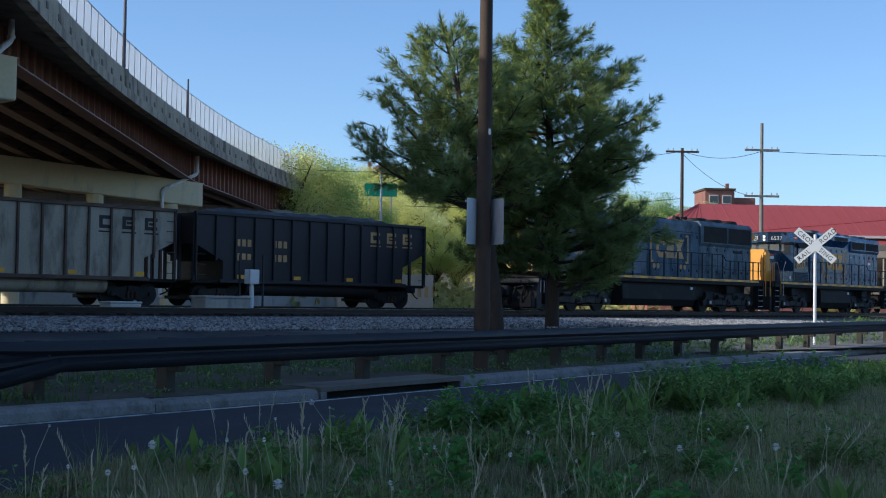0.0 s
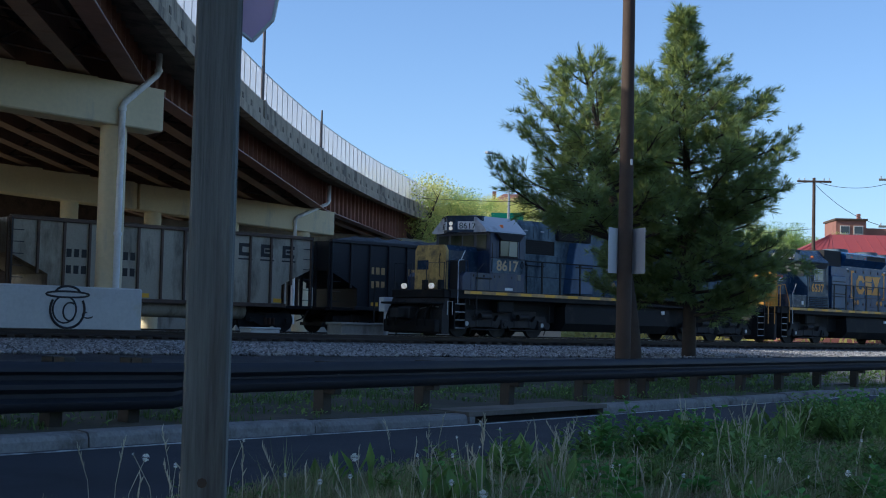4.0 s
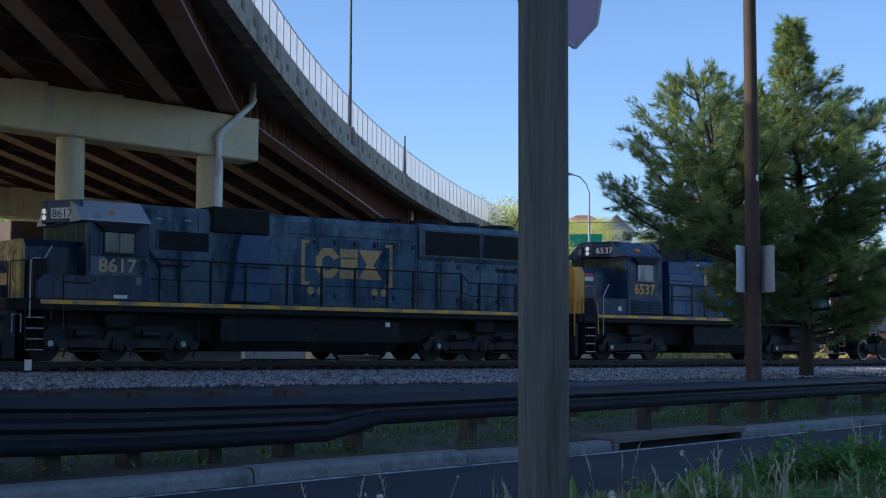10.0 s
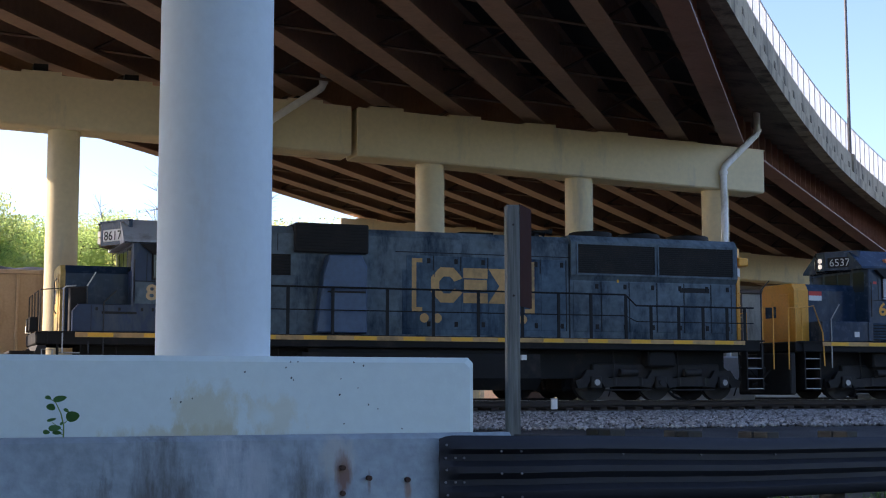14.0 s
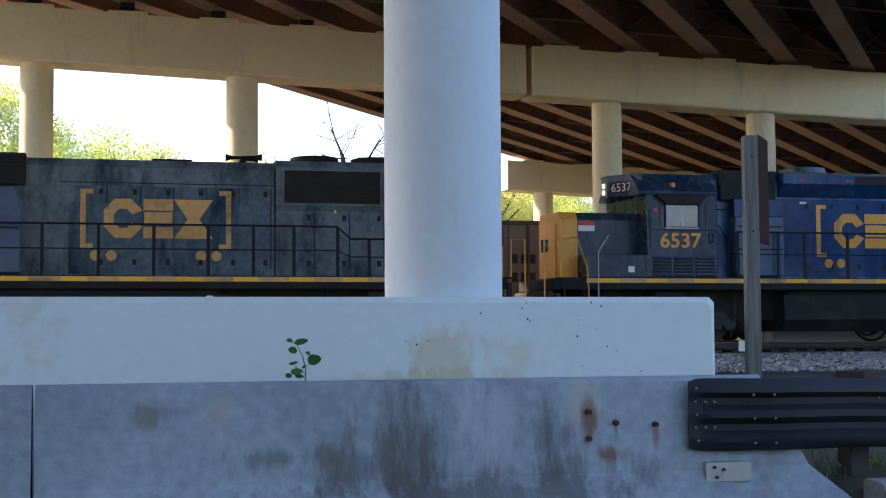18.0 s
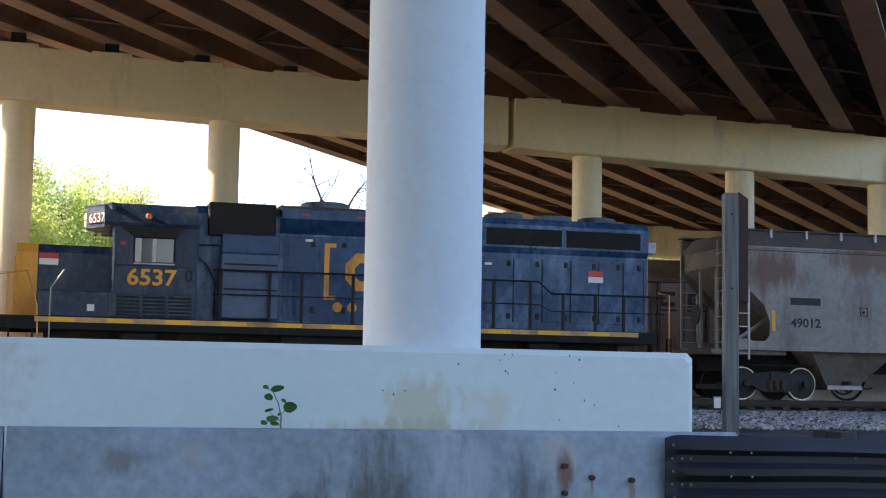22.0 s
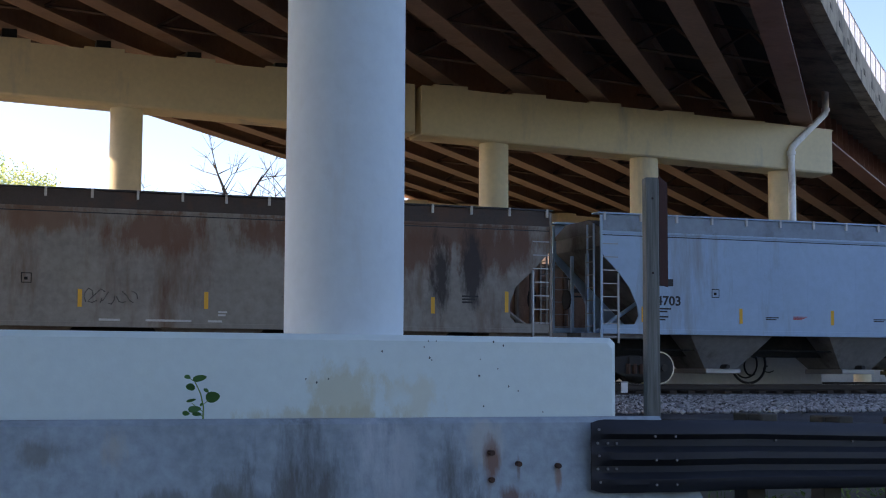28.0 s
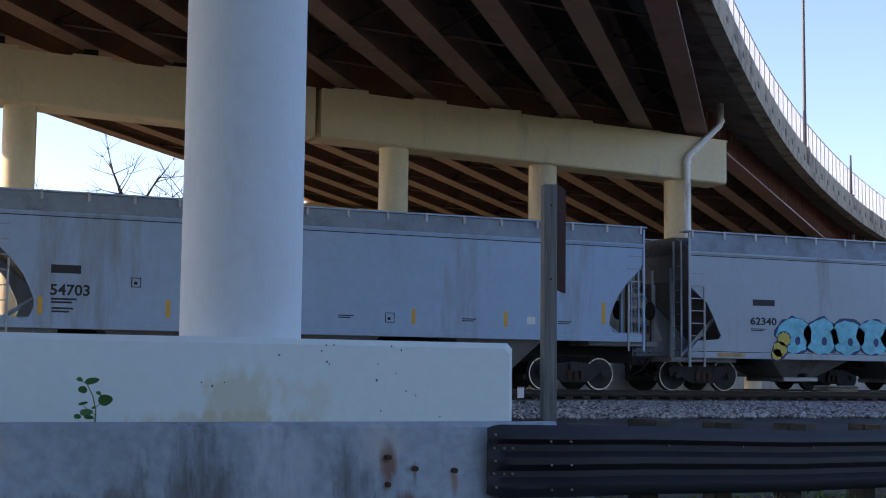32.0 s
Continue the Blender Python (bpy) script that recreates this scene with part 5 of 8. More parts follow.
    nf = part("nose_front", Geo().along([(-0.85, 1.74), (0.85, 1.74), (0.85, 3.22), (0.72, 3.42), (-0.72, 3.42), (-0.85, 3.22)], -0.74, -0.62), NOSE_YELLOW, nose, "grimy yellow nose front")
    part("nose_door", Geo().box(-0.765, -0.73, -0.55, 0.0, 1.8, 3.2, 0.01), NOSE_YELLOW, nf)
    part("nose_emblem", Geo().box(-0.755, -0.735, 0.1, 0.7, 2.5, 2.85), NAVY, nf)
    part("grab_bar", Geo().tube([(-0.8, -0.62, 2.2), (-0.86, -0.62, 2.3), (-0.86, -0.62, 3.0), (-0.8, -0.62, 3.1)], 0.015, 5), GRAB, nf)
    # front platform, plow, steps, ditch lights
    part("platform", Geo().box(-1.35, -0.2, -1.45, 1.45, 1.42, 1.73, 0.03), BLACK, loco)
    part("plow", Geo().loft([[(-1.45, -1.45, 0.1), (-1.45, -1.45, 0.95), (-1.3, -1.45, 1.4), (-1.1, -1.45, 1.4), (-1.1, -1.45, 0.1)], [(-1.75, 0, 0.1), (-1.6, 0, 0.95), (-1.35, 0, 1.4), (-1.1, 0, 1.4), (-1.1, 0, 0.1)], [(-1.45, 1.45, 0.1), (-1.45, 1.45, 0.95), (-1.3, 1.45, 1.4), (-1.1, 1.45, 1.4), (-1.1, 1.45, 0.1)]]), TRUCK, loco, "dark snow plow")
    for y in (-0.75, 0.75):
        part("ditch_light", Geo().tube([(-1.42, y, 1.86), (-1.3, y, 1.86)], 0.1, 12), LAMP_ON, loco, "lit round ditch light")
    coupler(loco, -1.5, -1)
    part("draft_gear", Geo().box(-2.05, -1.3, -0.32, 0.32, 0.62, 1.08, 0.05), TRUCK, loco)
    part("knuckle", Geo().upright([(-2.2, -0.2), (-2.52, -0.26), (-2.6, -0.1), (-2.42, -0.02), (-2.5, 0.2), (-2.2, 0.2)], 0.68, 1.02), TRUCK, loco)
    for y in (-1.05, -0.6, 0.55, 1.0):
        part("cable_bundle", Geo().tube([(-1.45, y, 1.3), (-1.78, y + 0.03, 1.05), (-1.92, y + 0.06, 0.7), (-1.82, y + 0.12, 0.4), (-1.6, y + 0.2, 0.32)], 0.04, 6), BLACK, loco)
    part("pilot_shelf", Geo().box(-1.95, -1.3, -1.4, 1.4, 1.18, 1.26, 0.02), BLACK, loco)
    part("pilot_board", Geo().box(-1.78, -1.5, -1.42, 1.42, 0.14, 0.62, 0.04), BLACK, loco)
    for y in (-1.3, -0.45):
        part("lamp_bracket", Geo().box(-1.5, -1.3, y - 0.09, y + 0.09, 1.73, 2.08, 0.02), BLACK, loco)
    for y in (-1.1, -0.95, -0.8, 0.8, 0.95):
        part("air_hose", Geo().tube([(-1.42, y, 1.25), (-1.62, y, 0.95), (-1.58, y + 0.05, 0.6)], 0.028, 5), BLACK, loco)
    part("uncoupling_lever", Geo().tube([(-1.5, -1.3, 1.08), (-1.5, -0.9, 1.12), (-1.6, -0.3, 1.0)], 0.02, 5), GALV, loco)
    part("grab_iron", Geo().tube([(-1.2, -1.47, 0.8), (-1.2, -1.47, 1.3), (-0.95, -1.47, 1.3), (-0.95, -1.47, 0.8)], 0.018, 5), GALV, loco)
    coupler(loco, 19.4, 1)
    steps(loco, -0.55, -1.35)
    steps(loco, 18.95, -1.35)
    posts = [-0.3, 3.84, 4.9, 6.1, 7.6, 8.9, 10.2, 11.5, 12.6, 13.6, 14.7, 15.5, 16.4, 17.2, 18.0, 18.6]
    handrail(loco, 2.9, 18.9, -1.5, 1.74, posts[1:], 2.98, 2.68, 14.86)
    handrail(loco, 2.9, 18.9, 1.5, 1.74, posts[1::2], 2.98, 2.68, 14.86)
    part("corner_rail", Geo().tube([(-1.25, -1.4, 1.74), (-1.25, -1.4, 2.75), (-0.15, -1.4, 2.85), (-0.1, -1.5, 1.2)], 0.02, 6), GRAB, loco)
    part("front_rail", Geo().tube([(-1.3, -1.35, 1.74), (-1.3, -1.35, 2.72), (-1.3, -0.4, 2.72), (-1.3, -0.4, 1.74)], 0.02, 6), GRAB, loco)
    part("front_rail", Geo().tube([(-1.3, 1.35, 1.74), (-1.3, 1.35, 2.72), (-1.3, 0.4, 2.72), (-1.3, 0.4, 1.74)], 0.02, 6), GRAB, loco)
    for s, z in ((0.3, 1.86), (19.2, 2.6)):
        part("stair_rail", Geo().tube([(s - 0.05, -1.52, 0.9), (s - 0.05, -1.52, z + 0.6), (s + 0.25, -1.52, z + 0.9)], 0.018, 5), GRAB, loco)
    part("end_rail", Geo().tube([(19.25, -1.42, 1.74), (19.25, -1.42, 2.72), (19.62, -1.42, 2.72), (19.62, -1.42, 0.9)], 0.022, 5), YELLOW, loco, "yellow end handrail")
    part("end_rail", Geo().tube([(19.3, -0.5, 1.74), (19.3, -0.5, 2.6), (19.3, 0.5, 2.6), (19.3, 0.5, 1.74)], 0.022, 5), YELLOW, loco)
    CARS["sd"] = (loco, mid)


GREY_BLUE = mat("streaked_blue_grey_paint", (0.092, 0.14, 0.185), 0.55, var=0.45, big=0.8, fine=6, stain=(0.014, 0.034, 0.066), stain_amt=0.45, streak=0.3, spec=0.08)


def build_gp():
    x0, x1 = 19.86, 37.9
    loco, hood, mid = diesel("locomotive", "dark blue four-axle diesel locomotive with bright yellow nose", x0, x1, 2, 2.74, 10.36, 23.0, 21.1, "6537", YELLOW, NAVY_GREY, NAVY, (25.0, 37.1), False)
    part("hood_panel", Geo().box(27.2, 32.2, -0.964, -0.945, 1.80, 3.95), GP_BLUE, hood, "glossy dark blue hood side")
    doors(hood, [27.3, 28.1, 28.9, 29.7, 30.5, 31.3, 32.1], 0.95, 1.95, 3.9, GP_BLUE, hood)
    doors(hood, [32.5, 33.3, 34.1, 34.9, 35.7, 36.4, 37.0], 0.95, 1.95, 3.62, NAVY_GREY, hood)
    emblem(hood, 28.25, -0.976, 2.38, 3.62, 1.42, YELLOW)
    grille(hood, 32.5, 34.6, 1.06, 3.95, 4.40, NAVY_GREY)
    grille(hood, 34.72, 36.85, 1.06, 3.95, 4.40, NAVY_GREY)
    part("intake_box", Geo().box(25.3, 26.98, -1.1, 1.1, 3.86, 4.70, 0.03), GRILLE, hood, "black central air intake")
    bc = part("blower_casing", Geo().box(25.62, 27.05, -1.36, -0.9, 1.80, 3.42, 0.03), BLUE_BOX, hood, "blue blower casing with panels")
    part("casing_head", Geo().shaped([(25.62, 3.42), (27.05, 3.42), (27.05, 3.90), (25.62, 3.90)], -1.30, -0.9, 0.02), GP_BLUE, bc, "dark upper casing")
    for z in (2.50, 3.12):
        part("casing_slot", Geo().box(25.68, 27.0, -1.372, -1.35, z, z + 0.045), GRILLE, bc)
    for pts in ([(25.08, -1.1, 3.3), (25.3, -1.1, 3.1), (25.5, -1.12, 2.7), (25.5, -1.12, 1.76)], [(25.06, -1.1, 3.62), (25.56, -1.1, 3.62)]):
        part("conduit", Geo().tube(pts, 0.02, 6), RAIL_BLACK, hood)
    part("dynamic_brake_flare", Geo().along([(-0.95, 4.0), (0.95, 4.0), (1.3, 4.35), (1.3, 4.6), (0.9, 4.72), (-0.9, 4.72), (-1.3, 4.6), (-1.3, 4.35)], 27.1, 31.6), GP_BLUE, hood, "flared dynamic brake housing")
    part("brake_grille", Geo().box(29.3, 31.3, -1.312, -1.29, 4.36, 4.58), GRILLE, hood)
    for x in (27.6, 29.0):
        part("marker", Geo().box(x, x + 0.2, -1.308, -1.29, 4.42, 4.48), MARKER_RED, hood)
    fan(hood, 28.4, 4.70, 0.62, GREY)
    fan(hood, 31.6, 4.70, 0.62, GREY)
    for x in (33.3, 34.7, 36.0):
        fan(hood, x, 4.66, 0.52, GREY)
    part("warning_label", Geo().box(35.4, 35.82, -0.985, -0.966, 3.2, 3.36), RED_LABEL, hood, "red and white warning label")
    part("warning_label", Geo().box(35.4, 35.82, -0.985, -0.966, 3.05, 3.2), WHITE, hood)
    for x, z in ((27.75, 3.82), (31.75, 3.8), (32.5, 3.42)):
        part("number_tag", Geo().box(x, x + 0.2, -0.99, -0.96, z, z + 0.06), WHITE, hood)
    part("rear_end", Geo().box(37.1, 37.14, -0.9, 0.9, 1.8, 4.4), YELLOW, hood, "yellow rear hood end")
    part("rear_lamp_bracket", Geo().box(37.1, 37.38, -0.95, 0.95, 3.9, 4.2, 0.03), CAB_ROOF, hood)
    c = cab(loco, 23.0, 25.02, NAVY, NAVY, "6537", YELLOW, 4.58, NAVY)
    part("flag_decal", Geo().box(23.18, 23.3, -1.508, -1.49, 3.5, 3.58), RED_LABEL, c)
    lo = part("louver_panel", Geo().box(22.95, 25.0, -1.53, -1.49, 1.76, 2.32, 0.01), NAVY, loco)
    for i in range(3):
        for j in range(6):
            a, z = 23.12 + 0.62 * i, 1.80 + 0.088 * j
            part("louver_gap", Geo().box(a, a + 0.54, -1.534, -1.525, z - 0.02, z + 0.02), GRILLE, lo)
            part("louver", Geo().loft([[(a, -1.53, z + 0.06), (a, -1.575, z + 0.022), (a, -1.53, z + 0.022)], [(a + 0.54, -1.53, z + 0.06), (a + 0.54, -1.575, z + 0.022), (a + 0.54, -1.53, z + 0.022)]]), GREY_BLUE, lo)
    part("cabinet", Geo().box(21.3, 23.0, -1.49, 1.49, 1.74, 2.35, 0.02), NAVY, loco)
    part("notice", Geo().box(22.45, 22.62, -1.51, -1.488, 1.88, 2.04), WHITE, loco)
    nose = part("nose", Geo().along([(-0.85, 1.74), (0.85, 1.74), (0.85, 3.3), (0.72, 3.5), (-0.72, 3.5), (-0.85, 3.3)], 21.25, 23.01), NAVY, loco)
    nf = part("nose_front", Geo().along([(-0.86, 1.74), (0.86, 1.74), (0.86, 3.3), (0.72, 3.51), (-0.72, 3.51), (-0.86, 3.3)], 20.77, 21.27), YELLOW, nose, "bright yellow nose front")
    part("nose_emblem", Geo().box(20.75, 20.775, 0.1, 0.65, 2.5, 2.85), NAVY, nf)
    part("nose_door", Geo().box(20.73, 20.775, -0.6, -0.05, 1.8, 3.2, 0.01), YELLOW, nf)
    part("warning_label", Geo().box(21.3, 21.75, -0.875, -0.845, 3.15, 3.28), RED_LABEL, nose)
    part("warning_label", Geo().box(21.3, 21.75, -0.875, -0.845, 3.0, 3.15), WHITE, nose)
    part("platform", Geo().box(20.35, 21.4, -1.45, 1.45, 1.42, 1.73, 0.03), BLACK, loco)
    part("plow", Geo().box(20.2, 20.4, -1.4, 1.4, 0.15, 1.4, 0.04), TRUCK, loco)
    coupler(loco, 20.3, -1)
    coupler(loco, 37.4, 1)
    steps(loco, 20.95, -1.35)
    steps(loco, 37.3, -1.35)
    posts = [27.6, 28.9, 30.2, 31.5, 32.6, 33.6, 34.5, 35.4, 36.2, 37.0]
    handrail(loco, 25.4, 37.4, -1.5, 1.74, [25.6, 26.8] + posts, 2.98, 2.68, 34.0)
    handrail(loco, 25.4, 37.4, 1.5, 1.74, posts[::2], 2.98, 2.68, 34.0)
    part("corner_rail", Geo().tube([(20.42, -1.4, 1.74), (20.42, -1.4, 2.7), (21.05, -1.42, 2.8), (21.3, -1.5, 2.0), (21.35, -1.5, 1.0)], 0.022, 6), YELLOW, loco, "yellow painted handrail")
    part("stair_rail", Geo().tube([(21.6, -1.52, 0.95), (21.6, -1.52, 2.4), (21.9, -1.52, 2.85)], 0.02, 5), GALV, loco)
    part("rear_rail", Geo().tube([(37.55, -1.4, 0.6), (37.55, -1.4, 2.75), (37.2, -1.4, 2.8)], 0.02, 5), YELLOW, loco)
    part("end_rail", Geo().tube([(20.15, -1.42, 0.9), (20.15, -1.42, 2.72), (20.62, -1.42, 2.76), (20.62, -1.42, 1.74)], 0.022, 5), YELLOW, loco, "yellow end handrail")
    CARS["gp"] = (loco, mid)


NAVY_GREY = mat("navy_grey_paint", (0.018, 0.065, 0.15), 0.3, var=0.4, big=0.8, fine=5, stain=(0.12, 0.23, 0.38), stain_amt=0.5, stain_scale=1.1, streak=0.4, spec=0.28)
build_sd()
build_gp()


# ---- covered hoppers ----
def freight_truck(parent, xc, wb=1.8, turns=True, rim=True):
    xs = (xc - wb / 2, xc + wb / 2)
    for x in xs:
        wheelset(parent, x, 0.455, TRUCK, rim, turns)
    poly = [(xc - 1.15, 0.62), (xc - 1.05, 0.72), (xc - 0.5, 0.74), (xc, 0.80), (xc + 0.5, 0.74), (xc + 1.05, 0.72), (xc + 1.15, 0.62), (xc + 1.1, 0.42), (xc + 0.72, 0.40), (xc + 0.36, 0.22), (xc - 0.36, 0.22), (xc - 0.72, 0.40), (xc - 1.1, 0.42)]
    for s in (-1, 1):
        y0, y1 = sorted((s * 0.92, s * 1.04))
        f = part("side_frame", Geo().shaped(poly, y0, y1), TRUCK, parent)
        for dx in (-0.2, 0.0, 0.2):
            part("spring", Geo().tube([(xc + dx, s * 1.06, 0.28), (xc + dx, s * 1.06, 0.56)], 0.07, 8), RUST, f)
        for x in xs:
            part("bearing", Geo().tube([(x, s * 1.04, 0.455), (x, s * 1.13, 0.455)], 0.1, 12), TRUCK, f)
    part("bolster", Geo().box(xc - 0.2, xc + 0.2, -1.1, 1.1, 0.5, 0.78, 0.03), TRUCK, parent)
    for x in xs:
        part("brake_beam", Geo().box(x - 0.62, x - 0.52, -0.8, 0.8, 0.28, 0.42), TRUCK, parent)


def hopper(key, label, sf, sr, body, under, eave, top, sill0, sill1, cut, trucks, bays, roof_mat=None):
    """A covered hopper: side sheets cut away at the ends, slope sheets, roof walk, bays below, ladders, trucks."""
    car = thing("covered_hopper", label, "hopper car", "train")
    y = 1.58
    cutf = [(sf + dx, z) for dx, z in cut]
    cutr = [(sr - dx, z) for dx, z in reversed(cut)]
    side = [(sf, eave)] + cutf + cutr + [(sr, eave)]
    for s in (-1, 1):
        y0, y1 = sorted((s * (y - 0.05), s * y))
        sd = part("side_sheet", Geo().shaped(side, y0, y1), body, car)
        part("side_sill", Geo().box(sf + 0.05, sr - 0.05, min(s * (y - 0.14), s * (y + 0.012)), max(s * (y - 0.14), s * (y + 0.012)), sill0, sill1, 0.01), body, car)
        part("top_chord", Geo().box(sf - 0.02, sr + 0.02, min(s * (y - 0.06), s * (y + 0.03)), max(s * (y - 0.06), s * (y + 0.03)), eave - 0.04, eave + 0.03, 0.008), body, car)
        part("eave_band", Geo().box(sf + 0.02, sr - 0.02, min(s * (y - 0.06), s * (y - 0.02)), max(s * (y - 0.06), s * (y - 0.02)), eave + 0.03, top - 0.07, 0.006), roof_mat if key == "rust" else ROOF_BLUE, car, "darker sloping roof edge")
        part("eave_seam", Geo().box(sf + 0.02, sr - 0.02, s * y - 0.005, s * y + 0.005, eave - 0.10, eave - 0.075), GRAB, sd)
        n = 11
        for i in range(1, n):
            x = sf + (sr - sf) * i / n
            part("weld_seam", Geo().box(x - 0.006, x + 0.006, s * y - 0.003, s * y + 0.003, sill1, eave - 0.05), body, sd)
    # hold with slope sheets
    lo = sill0 + 0.05
    poly = [(sf + 0.06, eave), (sf + 0.06, cut[0][1] + 0.15), (sf + 2.6, lo), (sr - 2.6, lo), (sr - 0.06, cut[0][1] + 0.15), (sr - 0.06, eave)]
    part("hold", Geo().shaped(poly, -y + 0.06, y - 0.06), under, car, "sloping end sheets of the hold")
    # roof, coaming and roof walk
    roof = [(-y, eave), (y, eave), (y - 0.05, eave + 0.1), (0.75, top - 0.16), (-0.75, top - 0.16), (-y + 0.05, eave + 0.1)]
    r = part("roof", Geo().along(roof, sf + 0.02, sr - 0.02), roof_mat or body, car)
    for k in range(4):
        a = sf + 1.2 + (sr - sf - 2.4) * k / 4
        part("hatch", Geo().box(a + 0.15, a + (sr - sf - 2.4) / 4 - 0.15, -0.4, 0.4, top - 0.165, top - 0.03, 0.03), under, r)
    for s in (-1, 1):
        rw = part("roof_walk", Geo().box(sf - 0.1, sr + 0.1, min(s * 1.2, s * 1.62), max(s * 1.2, s * 1.62), top - 0.06, top - 0.02), GRAB if key == "rust" else body, car)
        n = 17
        for i in range(n):
            x = sf + 0.1 + (sr - sf - 0.2) * i / (n - 1)
            part("walk_bracket", Geo().box(x - 0.03, x + 0.03, min(s * 1.562, s * 1.625), max(s * 1.562, s * 1.625), top - 0.24, top - 0.015), PALE_EDGE, rw, "pale roof walk bracket")
    # ladders, corner posts and end platform
    for x, d in ((sf, 1), (sr, -1)):
        for s in (-1, 1):
            ly = s * (y + 0.01)
            la = part("ladder", Geo().box(x - 0.03, x + 0.03, ly - 0.03, ly + 0.03, sill0 - 0.25, top - 0.1), body, car)
            part("ladder_stile", Geo().box(x + d * 0.5 - 0.025, x + d * 0.5 + 0.025, ly - 0.025, ly + 0.025, sill0 - 0.25, 3.0), GALV, la)
            for i in range(8):
                z = sill0 - 0.1 + i * 0.36
                part("rung", Geo().box(min(x, x + d * 0.5), max(x, x + d * 0.5), ly - 0.014, ly + 0.014, z, z + 0.028), GALV, la)
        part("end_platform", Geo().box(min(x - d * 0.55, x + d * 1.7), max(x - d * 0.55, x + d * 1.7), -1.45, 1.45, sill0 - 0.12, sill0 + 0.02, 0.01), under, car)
        part("end_post", Geo().box(x + d * 0.05, x + d * 0.13, -0.55, -0.45, sill0, 3.6), body, car)
        part("end_post", Geo().box(x + d * 0.05, x + d * 0.13, 0.45, 0.55, sill0, 3.6), body, car)
        el = part("end_ladder", Geo().box(x - d * 0.07, x - d * 0.03, -1.25, -1.2, sill0, top - 0.3), body, car)
        part("ladder_stile", Geo().box(x - d * 0.07, x - d * 0.03, -0.85, -0.8, sill0, top - 0.3), body, el)
        for i in range(8):
            part("rung", Geo().box(x - d * 0.07 - 0.012, x - d * 0.07 + 0.012, -1.25, -0.8, sill0 + 0.2 + 0.35 * i, sill0 + 0.225 + 0.35 * i), GALV, el)
        part("brake_wheel" if d > 0 else "brake_box", Geo().tube([(x - d * 0.2, 0.2, 2.35), (x - d * 0.24, 0.2, 2.35)], 0.28, 14), TRUCK, car)
        part("corner_brace", Geo().tube([(x + d * 0.1, -0.9, sill0), (x + d * 1.5, -0.9, 2.3)], 0.06, 6), body, car)
        coupler(car, x - d * 0.45, -d)
    part("centre_sill", Geo().box(sf - 0.4, sr + 0.4, -0.3, 0.3, 0.78, sill0 + 0.05), BLACK, car)
    for a, b in bays:
        bay = Geo().loft([[(a, -1.5, sill0 + 0.1), (b, -1.5, sill0 + 0.1), (b, 1.5, sill0 + 0.1), (a, 1.5, sill0 + 0.1)],
                          [((a * 0.68 + b * 0.32), -0.8, 0.42), ((a * 0.32 + b * 0.68), -0.8, 0.42), ((a * 0.32 + b * 0.68), 0.8, 0.42), ((a * 0.68 + b * 0.32), 0.8, 0.42)]])
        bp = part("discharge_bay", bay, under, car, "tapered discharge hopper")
        part("outlet_gate", Geo().box(a * 0.7 + b * 0.3, a * 0.3 + b * 0.7, -0.95, 0.95, 0.30, 0.44, 0.02), GALV, bp, "pale metal outlet gate")
        part("gate_shaft", Geo().tube([(a * 0.5 + b * 0.5, -1.2, 0.5), (a * 0.5 + b * 0.5, -0.7, 0.5)], 0.06, 8), TRUCK, bp)
    part("brake_pipe", Geo().tube([(sf + 1, -1.0, 0.95), (sr - 1, -1.0, 0.95)], 0.025, 6), BLACK, car)
    for x in trucks:
        freight_truck(car, x)
    CARS[key] = (car, (sf + sr) / 2)
    return car


def stripes(car, xs, z, y=-1.584, h=0.42):
    for x in xs:
        part("reflector", Geo().box(x - 0.05, x + 0.05, y - 0.006, y, z - h / 2, z + h / 2), STRIP_YELLOW, car, "yellow reflective strip")


def bars(car, x, z, w, rows, material, y=-1.584, h=0.045):
    """Small stencils that cannot be read."""
    for i in range(rows):
        part("stencil", Geo().box(x, x + w * (1 - 0.18 * (i % 3)), y - 0.004, y, z - i * h * 1.7, z - i * h * 1.7 + h), material, car)


def frame_mark(car, x, z, s=0.24, y=-1.584):
    g = Geo()
    for a, b, c, d in ((0, s, 0, 0.02), (0, s, s - 0.02, s), (0, 0.02, 0.02, s - 0.02), (s - 0.02, s, 0.02, s - 0.02), (0.07, 0.15, 0.07, 0.14)):
        g.box(x + a, x + b, y - 0.004, y, z + c, z + d)
    part("stencil_frame", g, BLACK, car)


STRIP_YELLOW = mat("amber_reflective_tape", (0.78, 0.42, 0.03), 0.5, var=0.12)
# Holds, bays, hatches and end platforms: darker than the side sheets.
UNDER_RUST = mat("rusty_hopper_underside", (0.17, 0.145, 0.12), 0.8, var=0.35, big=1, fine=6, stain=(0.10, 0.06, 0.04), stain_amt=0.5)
UNDER_GREY = mat("grey_hopper_underside", (0.19, 0.185, 0.18), 0.8, var=0.3, big=1, fine=6, stain=(0.08, 0.07, 0.06), stain_amt=0.35)
STENCIL = mat("black_stencil", (0.02, 0.02, 0.022), 0.6, var=0.2)
PALE_STENCIL = mat("pale_stencil", (0.55, 0.56, 0.56), 0.6, var=0.2)
RUST_ROOF = mat("dark_sooty_roof", (0.075, 0.06, 0.055), 0.8, var=0.3, stain=(0.12, 0.07, 0.05), stain_amt=0.4)

